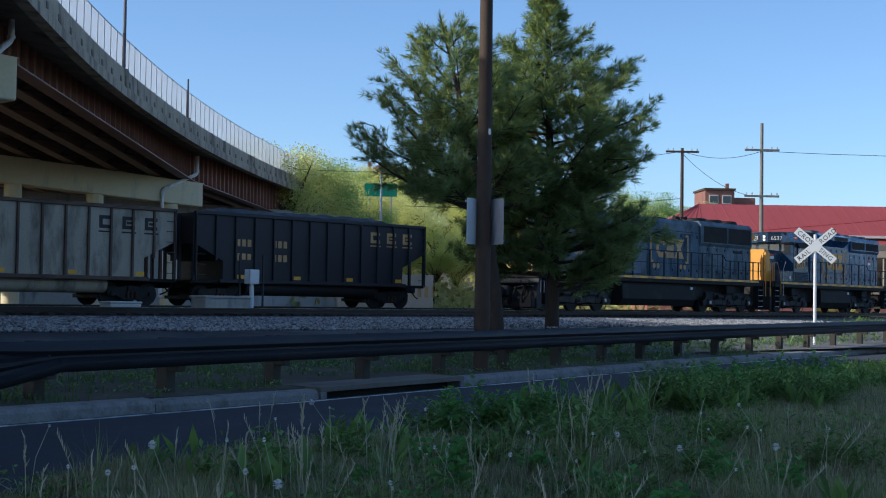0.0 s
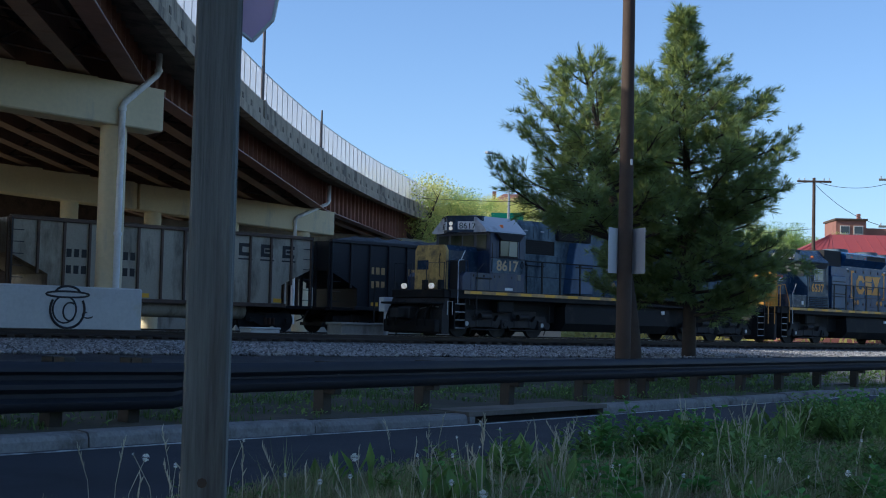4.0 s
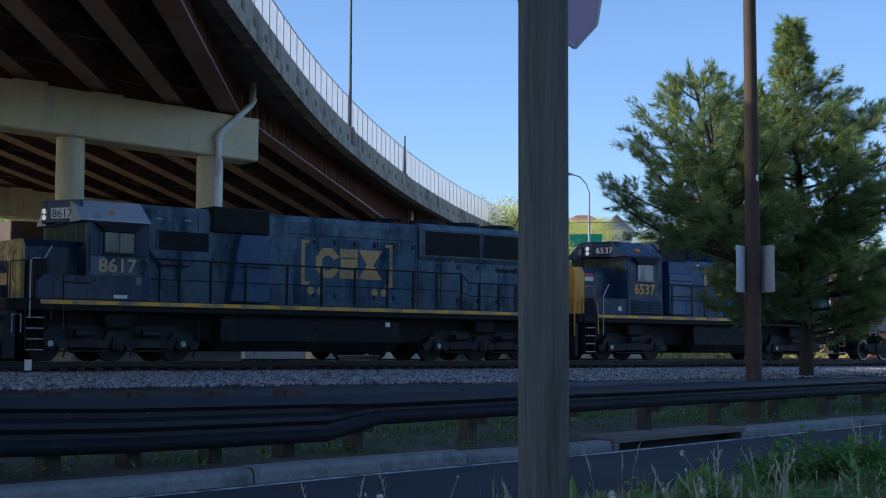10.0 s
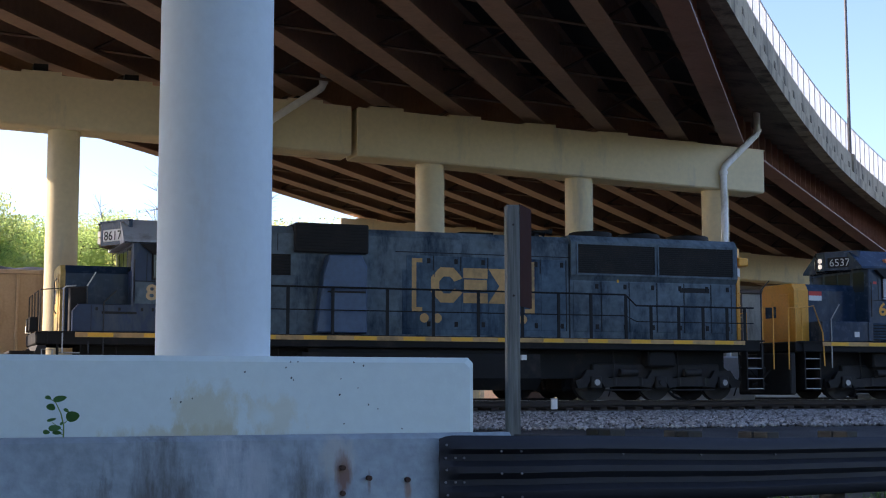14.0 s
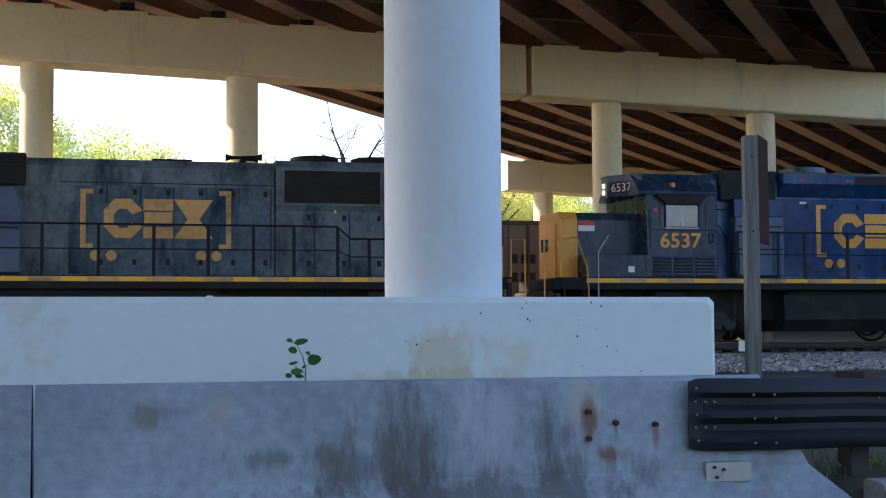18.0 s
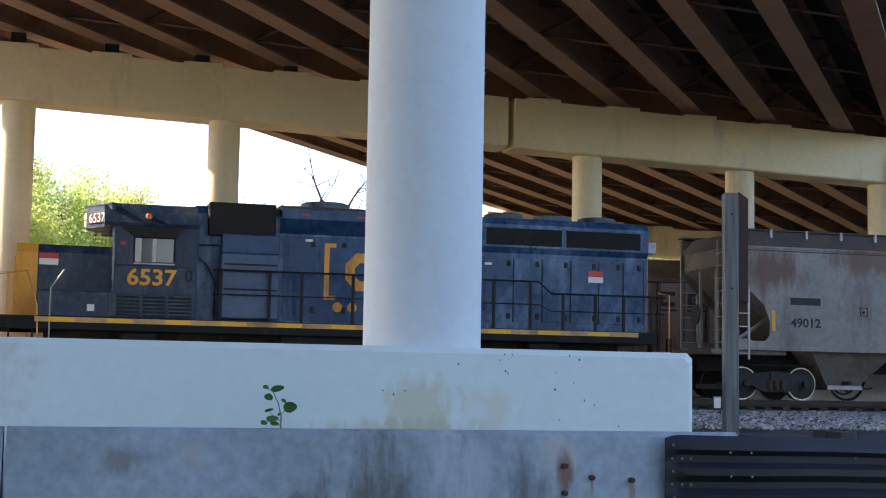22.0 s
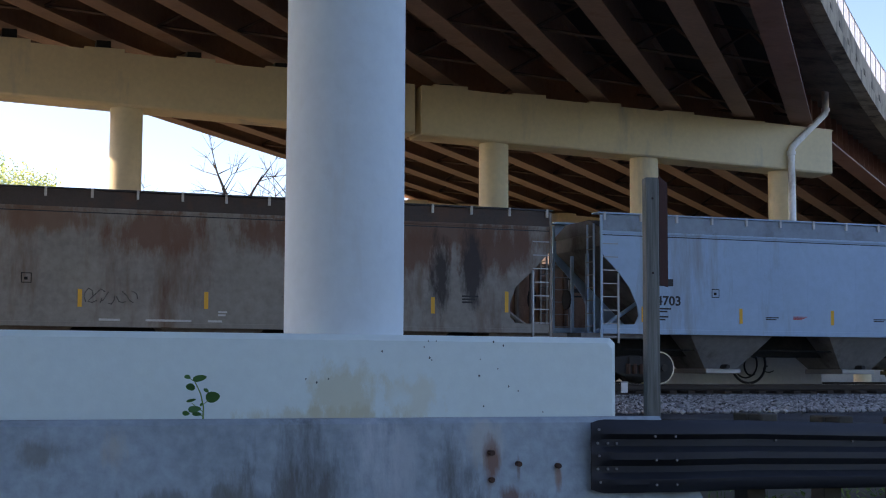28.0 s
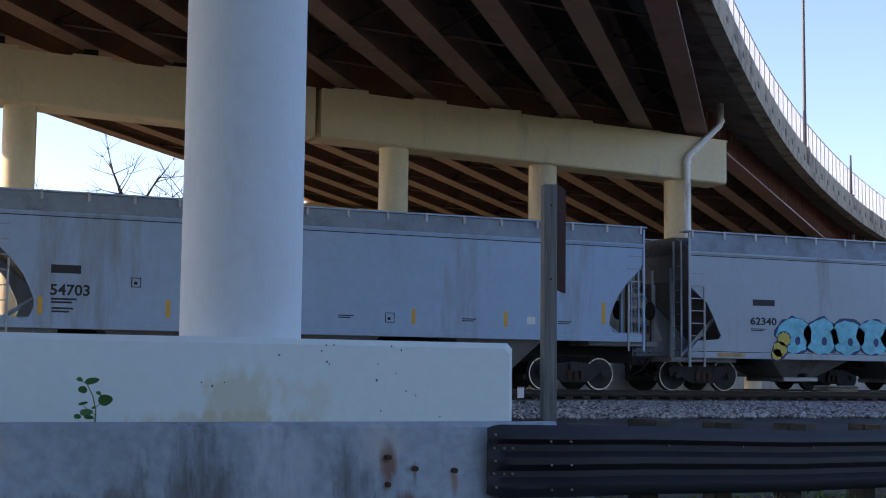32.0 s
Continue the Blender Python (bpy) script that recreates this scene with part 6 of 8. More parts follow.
h1 = hopper("rust", "grey covered hopper car streaked with brown rust", 39.3, 56.7, HOPPER_RUST, UNDER_RUST, 4.15, 4.66, 1.34, 1.46,
            [(0.0, 3.52), (0.5, 3.0), (0.98, 2.57), (1.16, 2.1), (1.14, 1.75), (1.0, 1.6), (0.0, 1.58), (0.0, 1.4)], (40.9, 55.1), [(41.7, 44.5), (46.4, 49.1), (51.2, 54.0)], RUST_ROOF)
bold("49012", 0.34, STENCIL, h1, 41.06, -1.590, 2.0, 0.92)
bars(h1, 41.06, 2.60, 0.92, 1, STENCIL, h=0.2)
stripes(h1, (44.55, 47.55, 50.5, 53.4), 2.02)
stripes(h1, (40.55, 55.45), 2.15, h=0.55)
frame_mark(h1, 43.2, 2.35)
bars(h1, 54.2, 2.25, 0.45, 3, STENCIL)
bars(h1, 47.85, 1.72, 0.22, 2, PALE_STENCIL)
for sx, sw in ((45.0, 0.5), (46.1, 1.1), (47.6, 0.35)):
    bars(h1, sx, 1.49, sw, 1, PALE_STENCIL, h=0.05)
TAG = mat("faded_tag_paint", (0.10, 0.09, 0.085), 0.8, var=0.4, stain=(0.2, 0.19, 0.17), stain_amt=0.4, stain_scale=6)
for px, w, tall in ((49.5, 1.4, 0.36), (44.75, 1.25, 0.40)):
    rs = random.Random(px)
    tag = Geo()
    for k in range(7):  # looping strokes that cannot be read
        x0_ = px + w * k / 7
        r_ = rs.uniform(0.10, 0.18)
        pts = [(x0_ + r_ * math.cos(a_) * rs.uniform(0.6, 1.2), -1.588, 1.86 + tall * 0.5 + tall * 0.45 * math.sin(a_ + k) * rs.uniform(0.7, 1.1)) for a_ in (0.8 * q for q in range(rs.randrange(4, 8)))]
        tag.tube(pts, 0.012, 4)
    part("graffiti_tag", tag, TAG, h1, "faint scribbled tag")

# Dark roof colour, which also takes in the shadow below the roof walk.
GREY_ROOF = mat("weathered_shaded_roof", (0.13, 0.125, 0.125), 0.8, var=0.3, stain=(0.07, 0.06, 0.055), stain_amt=0.35)
t1 = hopper("blue", "pale blue-grey covered hopper car with black stencils", 58.2, 76.05, HOPPER_BLUE, UNDER_GREY, 4.12, 4.67, 1.36, 1.50,
            [(0.0, 3.6), (0.12, 3.42), (0.55, 3.0), (0.85, 2.62), (1.08, 2.13), (1.12, 1.85), (1.0, 1.62), (0.0, 1.6), (0.0, 1.45)], (59.45, 74.15), [(60.9, 63.7), (65.4, 68.2), (70.2, 73.0)], GREY_ROOF)
bold("54703", 0.36, STENCIL, t1, 59.66, -1.590, 2.16, 0.94)
bars(t1, 59.68, 2.68, 0.70, 1, STENCIL, h=0.2)
bars(t1, 59.7, 2.04, 0.6, 2, STENCIL)
bars(t1, 59.72, 1.82, 0.5, 2, GRAB)
stripes(t1, (59.45, 62.5, 65.5, 69.0, 71.7), 1.9)
stripes(t1, (74.75,), 2.15, h=0.6)
frame_mark(t1, 61.58, 2.4)
for x in (63.3, 66.9, 70.4, 73.3):
    bars(t1, x, 1.86, 0.42, 2, GRAB, h=0.03)
bars(t1, 64.2, 1.9, 0.45, 3, RED_LABEL, h=0.02)
frame_mark(t1, 68.2, 1.72, 0.26)
part("label_plate", Geo().box(72.35, 72.6, -1.59, -1.58, 1.78, 1.98), WHITE, t1)

a1 = hopper("grey", "pale grey covered hopper car with turquoise bubble graffiti", 77.6, 95.4, HOPPER_GREY, UNDER_GREY, 4.0, 4.66, 0.95, 1.13,
            [(0.0, 3.05), (0.1, 2.95), (0.6, 2.55), (0.85, 2.1), (1.08, 1.6), (1.02, 1.5), (0.3, 1.45), (0.0, 1.15)], (78.4, 94.6), [(80.4, 83.6), (84.6, 88.4), (89.4, 92.6)], GREY_ROOF)
bold("62340", 0.30, STENCIL, a1, 79.7, -1.590, 1.96, 0.94)
bars(a1, 79.8, 2.52, 0.78, 1, STENCIL, h=0.18)
bars(a1, 79.72, 1.82, 0.55, 2, STENCIL, h=0.025)
stripes(a1, (82.0, 86.0, 90.0), 1.18, h=0.1)
part("sill_patch", Geo().box(78.55, 79.5, -1.6, -1.585, 1.0, 1.11), FADED_YELLOW, a1)


def bubble_graffiti():
    """Overlapping bubble shapes in turquoise with a dark outline and a yellow figure-like blot at one end, kept abstract."""
    rs = random.Random(7)
    out = mat("graffiti_outline", (0.03, 0.05, 0.14), 0.5, var=0.2)
    fill = mat("graffiti_turquoise", (0.16, 0.55, 0.66), 0.5, var=0.35, big=2.2, fine=6)
    blot = mat("graffiti_yellow", (0.55, 0.45, 0.08), 0.5, var=0.3)
    def blob(name, x, z, rx, rz, y, m):
        poly = [(x + rx * (1 + 0.12 * rs.uniform(-1, 1)) * math.cos(6.283 * i / 22), z + rz * (1 + 0.1 * rs.uniform(-1, 1)) * math.sin(6.283 * i / 22)) for i in range(22)]
        part(name, Geo().shaped(poly, y - 0.002, y), m, a1)
    x = 81.3
    for i in range(6):
        blob("graffiti_edge", x, 1.66, 0.70, 0.58, -1.588, out)
        blob("graffiti_bubble", x, 1.66, 0.64, 0.52, -1.592, fill)
        blob("graffiti_eye", x + 0.1, 1.52, 0.10, 0.13, -1.596, out)
        x += 0.98
    for dx, dz, r in ((0.0, 1.25, 0.25), (0.15, 1.55, 0.22), (-0.12, 1.1, 0.18)):
        blob("graffiti_edge", 80.75 + dx, dz, r + 0.04, r + 0.03, -1.597, out)
        blob("graffiti_blot", 80.75 + dx, dz, r, r - 0.02, -1.600, blot)


bubble_graffiti()

# ---- parked coal cars ----
COAL = mat("coal", (0.018, 0.018, 0.019), 0.6, var=0.5, big=2, fine=12, bump=1.0)
DARK_LETTER = mat("faded_black_letter", (0.03, 0.028, 0.027), 0.7, var=0.3)


def coal_car(label, x0, x1, body, rib_mat, letter, coal_h=0.0, mark_x=None):
    car = thing("coal_car", label, "coal car", "parked coal cars", pose((x0 + x1) / 2, 8.9, 0))
    h = (x1 - x0) / 2
    y = 1.5
    z0, z1 = 1.0, 3.86
    part("tub", Geo().shaped([(-h, z1), (-h, 2.6), (-h + 1.5, 1.9), (-h + 1.5, z0), (h - 1.5, z0), (h - 1.5, 1.9), (h, 2.6), (h, z1)], -y, y), body, car)
    for s in (-1, 1):
        part("top_chord", Geo().box(-h - 0.02, h + 0.02, min(s * (y - 0.05), s * (y + 0.1)), max(s * (y - 0.05), s * (y + 0.1)), z1 - 0.06, z1 + 0.08, 0.02), rib_mat, car)
        part("side_sill", Geo().box(-h + 1.3, h - 1.3, min(s * (y - 0.05), s * (y + 0.1)), max(s * (y - 0.05), s * (y + 0.1)), z0 - 0.02, z0 + 0.14, 0.02), rib_mat, car)
        n = 13
        for i in range(n + 1):
            x = -h + 0.06 + (2 * h - 0.12) * i / n
            b = 1.05 if 1 < i < n - 1 else (1.9 if 0 < i < n else 1.3)
            part("rib", Geo().box(x - 0.05, x + 0.05, min(s * y, s * (y + 0.09)), max(s * y, s * (y + 0.09)), b, z1 - 0.05, 0.012), rib_mat, car)
        part("belly", Geo().tube([(-h + 3, s * 0.9, 0.82), (h - 3, s * 0.9, 0.82)], 0.35, 12), body, car, smooth=40)
    for d in (-1, 1):
        part("end_platform", Geo().box(min(d * (h - 1.6), d * (h + 0.1)), max(d * (h - 1.6), d * (h + 0.1)), -1.4, 1.4, 0.95, 1.08, 0.01), BLACK, car)
        for yy in (-1.45, -0.5, 0.5, 1.4):
            part("end_post", Geo().box(d * h - 0.06, d * h + 0.06, yy - 0.05, yy + 0.05, 1.08, z1), rib_mat, car)
        la = part("ladder", Geo().box(d * (h - 0.05) - 0.02, d * (h - 0.05) + 0.02, -y - 0.12, -y - 0.08, 1.0, z1), GRAB, car)
        for i in range(6):
            part("rung", Geo().box(min(d * (h - 0.05), d * (h - 0.5)), max(d * (h - 0.05), d * (h - 0.5)), -y - 0.12, -y - 0.09, 1.3 + 0.42 * i, 1.33 + 0.42 * i), GRAB, la)
        coupler(car, d * (h + 0.1), d)
        freight_truck(car, d * (h - 1.75), turns=False, rim=False)
    part("centre_sill", Geo().box(-h, h, -0.3, 0.3, 0.75, 1.0), BLACK, car)
    for i in (2, 5, 8, 11):
        x = -h + 2 * h * i / 13
        part("reflector", Geo().box(x + 0.15, x + 0.55, -y - 0.012, -y, 1.18, 1.34), SIGN_YELLOW, car, "small yellow plate")
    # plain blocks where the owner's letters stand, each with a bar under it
    for i in range(3):
        x = h - 3.62 + 1.06 * i
        g = Geo().box(x, x + 0.16, -y - 0.006, -y, 3.0, 3.5).box(x + 0.16, x + 0.6, -y - 0.006, -y, 3.36, 3.5).box(x + 0.16, x + 0.6, -y - 0.006, -y, 3.0, 3.14)
        if i:
            g.box(x + 0.2, x + 0.52, -y - 0.006, -y, 3.2, 3.3)
        part("letter_block", g, letter, car)
        part("letter_bar", Geo().box(x - 0.02, x + 0.66, -y - 0.006, -y, 2.84, 2.90), letter, car)
    for x in (-h + 2.2, -h + 4.2):
        for z in (2.55, 1.95):
            for k in range(3):
                part("mark_block", Geo().box(x + 0.3 * k, x + 0.3 * k + 0.2, -y - 0.006, -y, z, z + 0.3), letter, car)
    if coal_h:
        rs = random.Random(x0)
        n, m = 40, 8
        g = Geo()
        for i in range(n + 1):
            for j in range(m + 1):
                u, v = i / n, j / m
                zz = z1 - 0.1 + coal_h * min(1, 6 * u, 6 * (1 - u)) * math.sin(math.pi * v) ** 0.5 + rs.uniform(-0.06, 0.06)
                g.v.append((-h + 0.1 + (2 * h - 0.2) * u, -y + 0.08 + (2 * y - 0.16) * v, zz))
        g.f = [(i * (m + 1) + j, (i + 1) * (m + 1) + j, (i + 1) * (m + 1) + j + 1, i * (m + 1) + j + 1) for i in range(n) for j in range(m)]
        part("coal_load", g, COAL, car, "heaped black coal load")
    return car


COAL_TAN = mat("faded_tan_coal_car", (0.42, 0.33, 0.24), 0.75, var=0.2, stain=(0.22, 0.15, 0.10), stain_amt=0.3, streak=0.3)
RIB_RUST = mat("brown_rusty_rib", (0.13, 0.085, 0.06), 0.8, var=0.3, stain=(0.07, 0.05, 0.04), stain_amt=0.4)
coal_car("faded tan coal car with rusty ribs and coal load", -16.6, -2.7, COAL_TAN, COAL_TAN, DARK_LETTER, 0.35)
coal_car("faded tan coal car with rusty ribs and coal load", -2.0, 11.3, COAL_TAN, COAL_TAN, DARK_LETTER, 0.35)
coal_car("brown rust-stained parked coal car", 11.95, 23.7, COAL_RUST, RIB_RUST, DARK_LETTER, 0.2)
coal_car("chalky white parked coal car with brown ribs", 24.4, 37.65, COAL_WHITE, RIB_RUST, DARK_LETTER)
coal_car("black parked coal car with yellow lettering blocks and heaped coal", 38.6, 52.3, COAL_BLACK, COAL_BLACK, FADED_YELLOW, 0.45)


# ---- things by the tracks ----
def by_the_tracks():
    v = thing("relay_vault", "low concrete relay vault beside the track", "utility box", m=pose(36.8, 3.3, -0.24))
    part("vault_body", Geo().box(-1.05, 1.05, -0.45, 0.45, 0.0, 0.60, 0.03), CONCRETE, v)
    part("vault_lid", Geo().box(-1.1, 1.1, -0.5, 0.5, 0.58, 0.68, 0.02), CONCRETE, v, "flat concrete lid")
    w = thing("cable_box", "small whitish concrete cable box by the rails", "utility box", m=pose(32.05, 2.9, -0.24))
    part("box_body", Geo().box(-0.65, 0.65, -0.35, 0.35, 0.0, 0.36, 0.04), WHITE_WALL, w)
    part("box_lid", Geo().box(-0.68, 0.68, -0.38, 0.38, 0.34, 0.42, 0.03), WHITE_WALL, w)
    s = thing("signal_case", "white signal case on a pale post with steel frame", "signal box", m=pose(38.4, 3.4, -0.24))
    part("post", Geo().tube([(0, 0, 0), (0, 0, 1.3)], 0.09, 12), WHITE, s, smooth=40)
    c = part("case", Geo().box(-0.24, 0.24, -0.18, 0.18, 1.15, 1.72, 0.02), WHITE, s)
    part("case_door", Geo().box(-0.2, 0.2, -0.2, -0.178, 1.2, 1.67, 0.006), WHITE, c)
    for x in (-0.42, 0.75):
        part("frame_post", Geo().box(x - 0.03, x + 0.03, 0.2, 0.26, 0, 2.3), GRAB, s)
    part("frame_bar", Geo().box(-0.42, 0.75, 0.2, 0.26, 2.05, 2.1), GRAB, s)
    part("frame_bar", Geo().box(-0.42, 0.75, 0.2, 0.26, 1.2, 1.25), GRAB, s)
    m = thing("marker_stake", "small pale marker stake in the ballast", "marker", m=pose(17.6, -1.9, -0.22))
    part("stake", Geo().box(-0.09, 0.09, -0.03, 0.03, 0, 0.28, 0.008), WHITE, m)
    part("stake_cap", Geo().box(-0.1, 0.1, -0.04, 0.04, 0.27, 0.30, 0.004), GALV, m)


by_the_tracks()


# ---- posts, poles and signs ----
def posts_and_poles():
    p = thing("sign_post", "thick weathered square timber post with a pale sign", "sign post", m=pose(6.1, -34.2, ground_z(6.1, -34.2), 0, 0, -38))
    T = 1.60 - ground_z(6.1, -34.2)
    part("post", Geo().box(-0.095, 0.095, -0.085, 0.085, -0.2, 4.2, 0.012), POST_WOOD, p)
    sg = part("sign", Geo().shaped([(-0.02, T + 0.12), (0.14, T), (0.23, T + 0.10), (0.27, T + 0.35), (0.27, T + 1.0), (-0.2, T + 1.0), (-0.2, T + 0.3)], 0.088, 0.095), PINK, p, "pale pinkish back of a sign")
    rim = [(-0.02, T + 0.12), (0.14, T), (0.23, T + 0.10), (0.27, T + 0.35), (0.27, T + 1.0)]
    for (xa, za), (xb, zb_) in zip(rim, rim[1:]):
        part("sign_rim", Geo().tube([(xa, 0.086, za), (xb, 0.086, zb_)], 0.009, 5), WHITE, sg, "white sign edge")
    part("bolt", Geo().tube([(0.11, 0.07, T + 0.26), (0.17, 0.082, T + 0.26)], 0.018, 8), STEEL_DARK, sg)
    for z in (-0.36 - ground_z(6.1, -34.2),):
        part("knot", Geo().tube([(0.0, -0.088, z), (0.0, -0.084, z)], 0.022, 8), POLE, p)
    q = thing("sign_post", "grey weathered square post with a dark brown sign plate", "sign post", m=pose(6.72, -24.05, ground_z(6.72, -24.05), 0, 0, -12))
    h = 2.14 - ground_z(6.72, -24.05)
    part("post", Geo().box(-0.065, 0.065, -0.065, 0.065, -0.3, h, 0.01), POST_WOOD, q)
    part("sign", Geo().upright([(0.070, -0.05), (0.285, 0.404), (0.270, 0.41), (0.066, -0.03)], h - 1.0, h + 0.01), BROWN_SIGN, q, "dark brown sign plate")
    for z in (h - 0.2, h - 0.9):
        part("bolt", Geo().tube([(0, -0.07, z), (0, -0.06, z)], 0.012, 6), STEEL_DARK, q)
    u = thing("utility_pole", "tall dark timber utility pole with two sign plates", "utility pole", m=pose(25.2, -20.2, ground_z(25.2, -20.2)))
    part("shaft", Geo().tube([(0, 0, -0.3), (0.03, 0, 3), (0.02, 0, 7), (0.0, 0, 13.5)], [0.165, 0.155, 0.135, 0.115], 16), POLE, u, smooth=40)
    for sx, rz, m_ in ((-0.17, 12, WHITE), (0.17, -108, SIGN_BACK)):
        pl = part("sign_plate", Geo().box(-0.30, 0.30, -0.004, 0.004, 0, 0.95, 0.0), m_, u, "white metal sign plate", m=pose(sx * 0.9, -sx * 0.98 - 0.06, 2.62, 0, 0, rz))
        for z in (0.04, 0.86):
            part("bracket", Geo().box(-0.32, 0.30, 0.004, 0.03, z, z + 0.04), GALV, pl)
    part("tag", Geo().box(-0.03, 0.03, -0.165, -0.15, 4.9, 5.02), WHITE, u)
    cb = thing("railroad_crossbuck", "white crossed railroad crossing sign on a pale post", "railroad sign", m=pose(49.1, -15.0, ground_z(49.1, -15.0), 0, 0, -58))
    h = 2.55 - ground_z(49.1, -15.0)
    part("post", Geo().tube([(0, 0.06, -0.2), (0, 0.06, h + 0.4)], 0.06, 10), WHITE, cb, smooth=40)
    for a, words in ((-40, ("RAIL", "ROAD")), (40, ("CROS", "SING"))):
        off = -0.012 if a > 0 else 0.0
        bl = part("blade", Geo().box(-0.86, 0.86, off - 0.012, off, -0.14, 0.14, 0.0), WHITE, cb, "white blade with black letters", m=pose(0, 0, h) @ Matrix.Rotation(radians(a), 4, "Y"))
        for k, wd in enumerate(words):
            lettering(wd, 0.23, BLACK, bl, pose(-0.78 if k == 0 else 0.20, off - 0.014, -0.08), depth=0.002, spacing=1.15)


PINK = mat("pale_pink_sign_back", (0.86, 0.60, 0.80), 0.5, var=0.05)
BROWN_SIGN = mat("dark_brown_sign", (0.05, 0.022, 0.018), 0.9, var=0.15, spec=0.05)
SIGN_BACK = mat("dull_aluminium", (0.45, 0.46, 0.48), 0.5, 0.3, var=0.08)
BARK = mat("bark", (0.055, 0.04, 0.03), 0.95, var=0.4, big=2, fine=20, bump=0.6)
posts_and_poles()


# ---- bridge lamps, street lamps, far poles ----
def lamps_and_lines():
    for a, h in ((0.1, 9.0), (16.4, 2.2)):
        x, y = on_arc(a, 0.16)
        l_ = thing("bridge_lamp" if h > 3 else "parapet_pole", "slim steel lamp pole on the bridge parapet" if h > 3 else "short steel pole on the bridge parapet", "lamp post", m=pose(x, y, edge_z(a) + crest(a) - 0.02))
        part("pole", Geo().tube([(0, 0, 0), (0, 0, h)], [0.085, 0.05], 10), GALV_DARK, l_, smooth=40)
        part("base_plate", Geo().box(-0.16, 0.16, -0.12, 0.12, 0, 0.05, 0.01), GALV_DARK, l_)
        if h > 3:
            part("pilaster", Geo().box(-0.28, 0.28, -0.20, 0.16, -1.0, 0.015, 0.02), PARAPET, l_, "concrete pilaster under the lamp", m=pose(0, 0, 0, 0, 0, 45))
            part("arm", Geo().tube([(0, 0, h - 0.2), (-0.8, 0.8, h + 0.3), (-1.6, 1.6, h + 0.35)], 0.04, 8), GALV_DARK, l_)
            part("lamp_head", Geo().box(-2.1, -1.5, 1.35, 1.75, h + 0.28, h + 0.42, 0.04), GALV_DARK, l_)
    sl = thing("street_lamp", "tall grey cobra-head street lamp", "street lamp", m=pose(80.5, 39.2, ground_z(80.5, 39.2)))
    part("pole", Geo().tube([(0, 0, 0), (0, 0, 13.6)], [0.14, 0.08], 10), GALV, sl, smooth=40)
    part("arm", Geo().tube([(0, 0, 13.5), (-0.15, 0.15, 14.2), (-0.55, 0.45, 14.75), (-1.1, 0.85, 14.95)], 0.05, 8), GALV, sl)
    part("lamp_head", Geo().box(-1.7, -1.05, 0.75, 1.15, 14.86, 15.05, 0.05), GALV, sl)
    gs = thing("road_sign", "green road direction sign on posts", "road sign", m=pose(94.0, 53.0, ground_z(94.0, 53.0), 0, 0, -45))
    zc = 10.5 - ground_z(94.0, 53.0)
    part("panel", Geo().box(-1.5, 1.5, -0.05, 0, zc - 0.6, zc + 0.6), GREEN_SIGN, gs)
    for x in (-1.0, 1.0):
        part("leg", Geo().box(x - 0.08, x + 0.08, 0, 0.12, 0, zc + 0.5), GALV, gs)
    for x, y, top, arms in ((91.96, 18.84, 12.05, (0.25,)), (91.9, 12.1, 13.4, (1.9, 5.2))):
        p = thing("telegraph_pole", "timber telegraph pole with crossarms", "utility pole", m=pose(x, y, ground_z(x, y), 0, 0, -45))
        h = top - ground_z(x, y)
        part("shaft", Geo().tube([(0, 0, 0), (0, 0, h)], [0.17, 0.11], 10), POLE if len(arms) == 1 else WOOD, p, smooth=40)
        for d in arms:
            ar = part("crossarm", Geo().box(-1.25, 1.25, -0.13, -0.02, h - d - 0.1, h - d + 0.05, 0.01), POLE if len(arms) == 1 else WOOD, p)
            for k in (-1.1, -0.7, 0.7, 1.1):
                part("insulator", Geo().tube([(k, -0.07, h - d + 0.05), (k, -0.07, h - d + 0.22)], 0.05, 6), GALV, ar)
    w = thing("overhead_wires", "thin dark overhead wires between poles", "cable")
    for p, q, sag in (((92, 18.8, 11.8), (91.9, 12.1, 11.4), 0.5), ((92, 18.8, 11.6), (91.9, 12.1, 8.1), 0.7), ((92, 18.8, 11.8), (75, 44, 10.5), 0.8), ((91.9, 12.1, 11.4), (115, -25, 12), 0.8), ((92, 18.8, 8.3), (80, 36, 7.6), 0.4)):
        P, Q = Vector(p), Vector(q)
        part("wire", Geo().tube([P.lerp(Q, t / 10) - Vector((0, 0, sag * 4 * (t / 10) * (1 - t / 10))) for t in range(11)], 0.018, 4), BLACK, w)


GALV_DARK = mat("dark_weathered_steel", (0.13, 0.12, 0.12), 0.6, 0.4, var=0.15)
GREEN_SIGN = mat("green_sign", (0.0, 0.16, 0.10), 0.5, var=0.08)
lamps_and_lines()


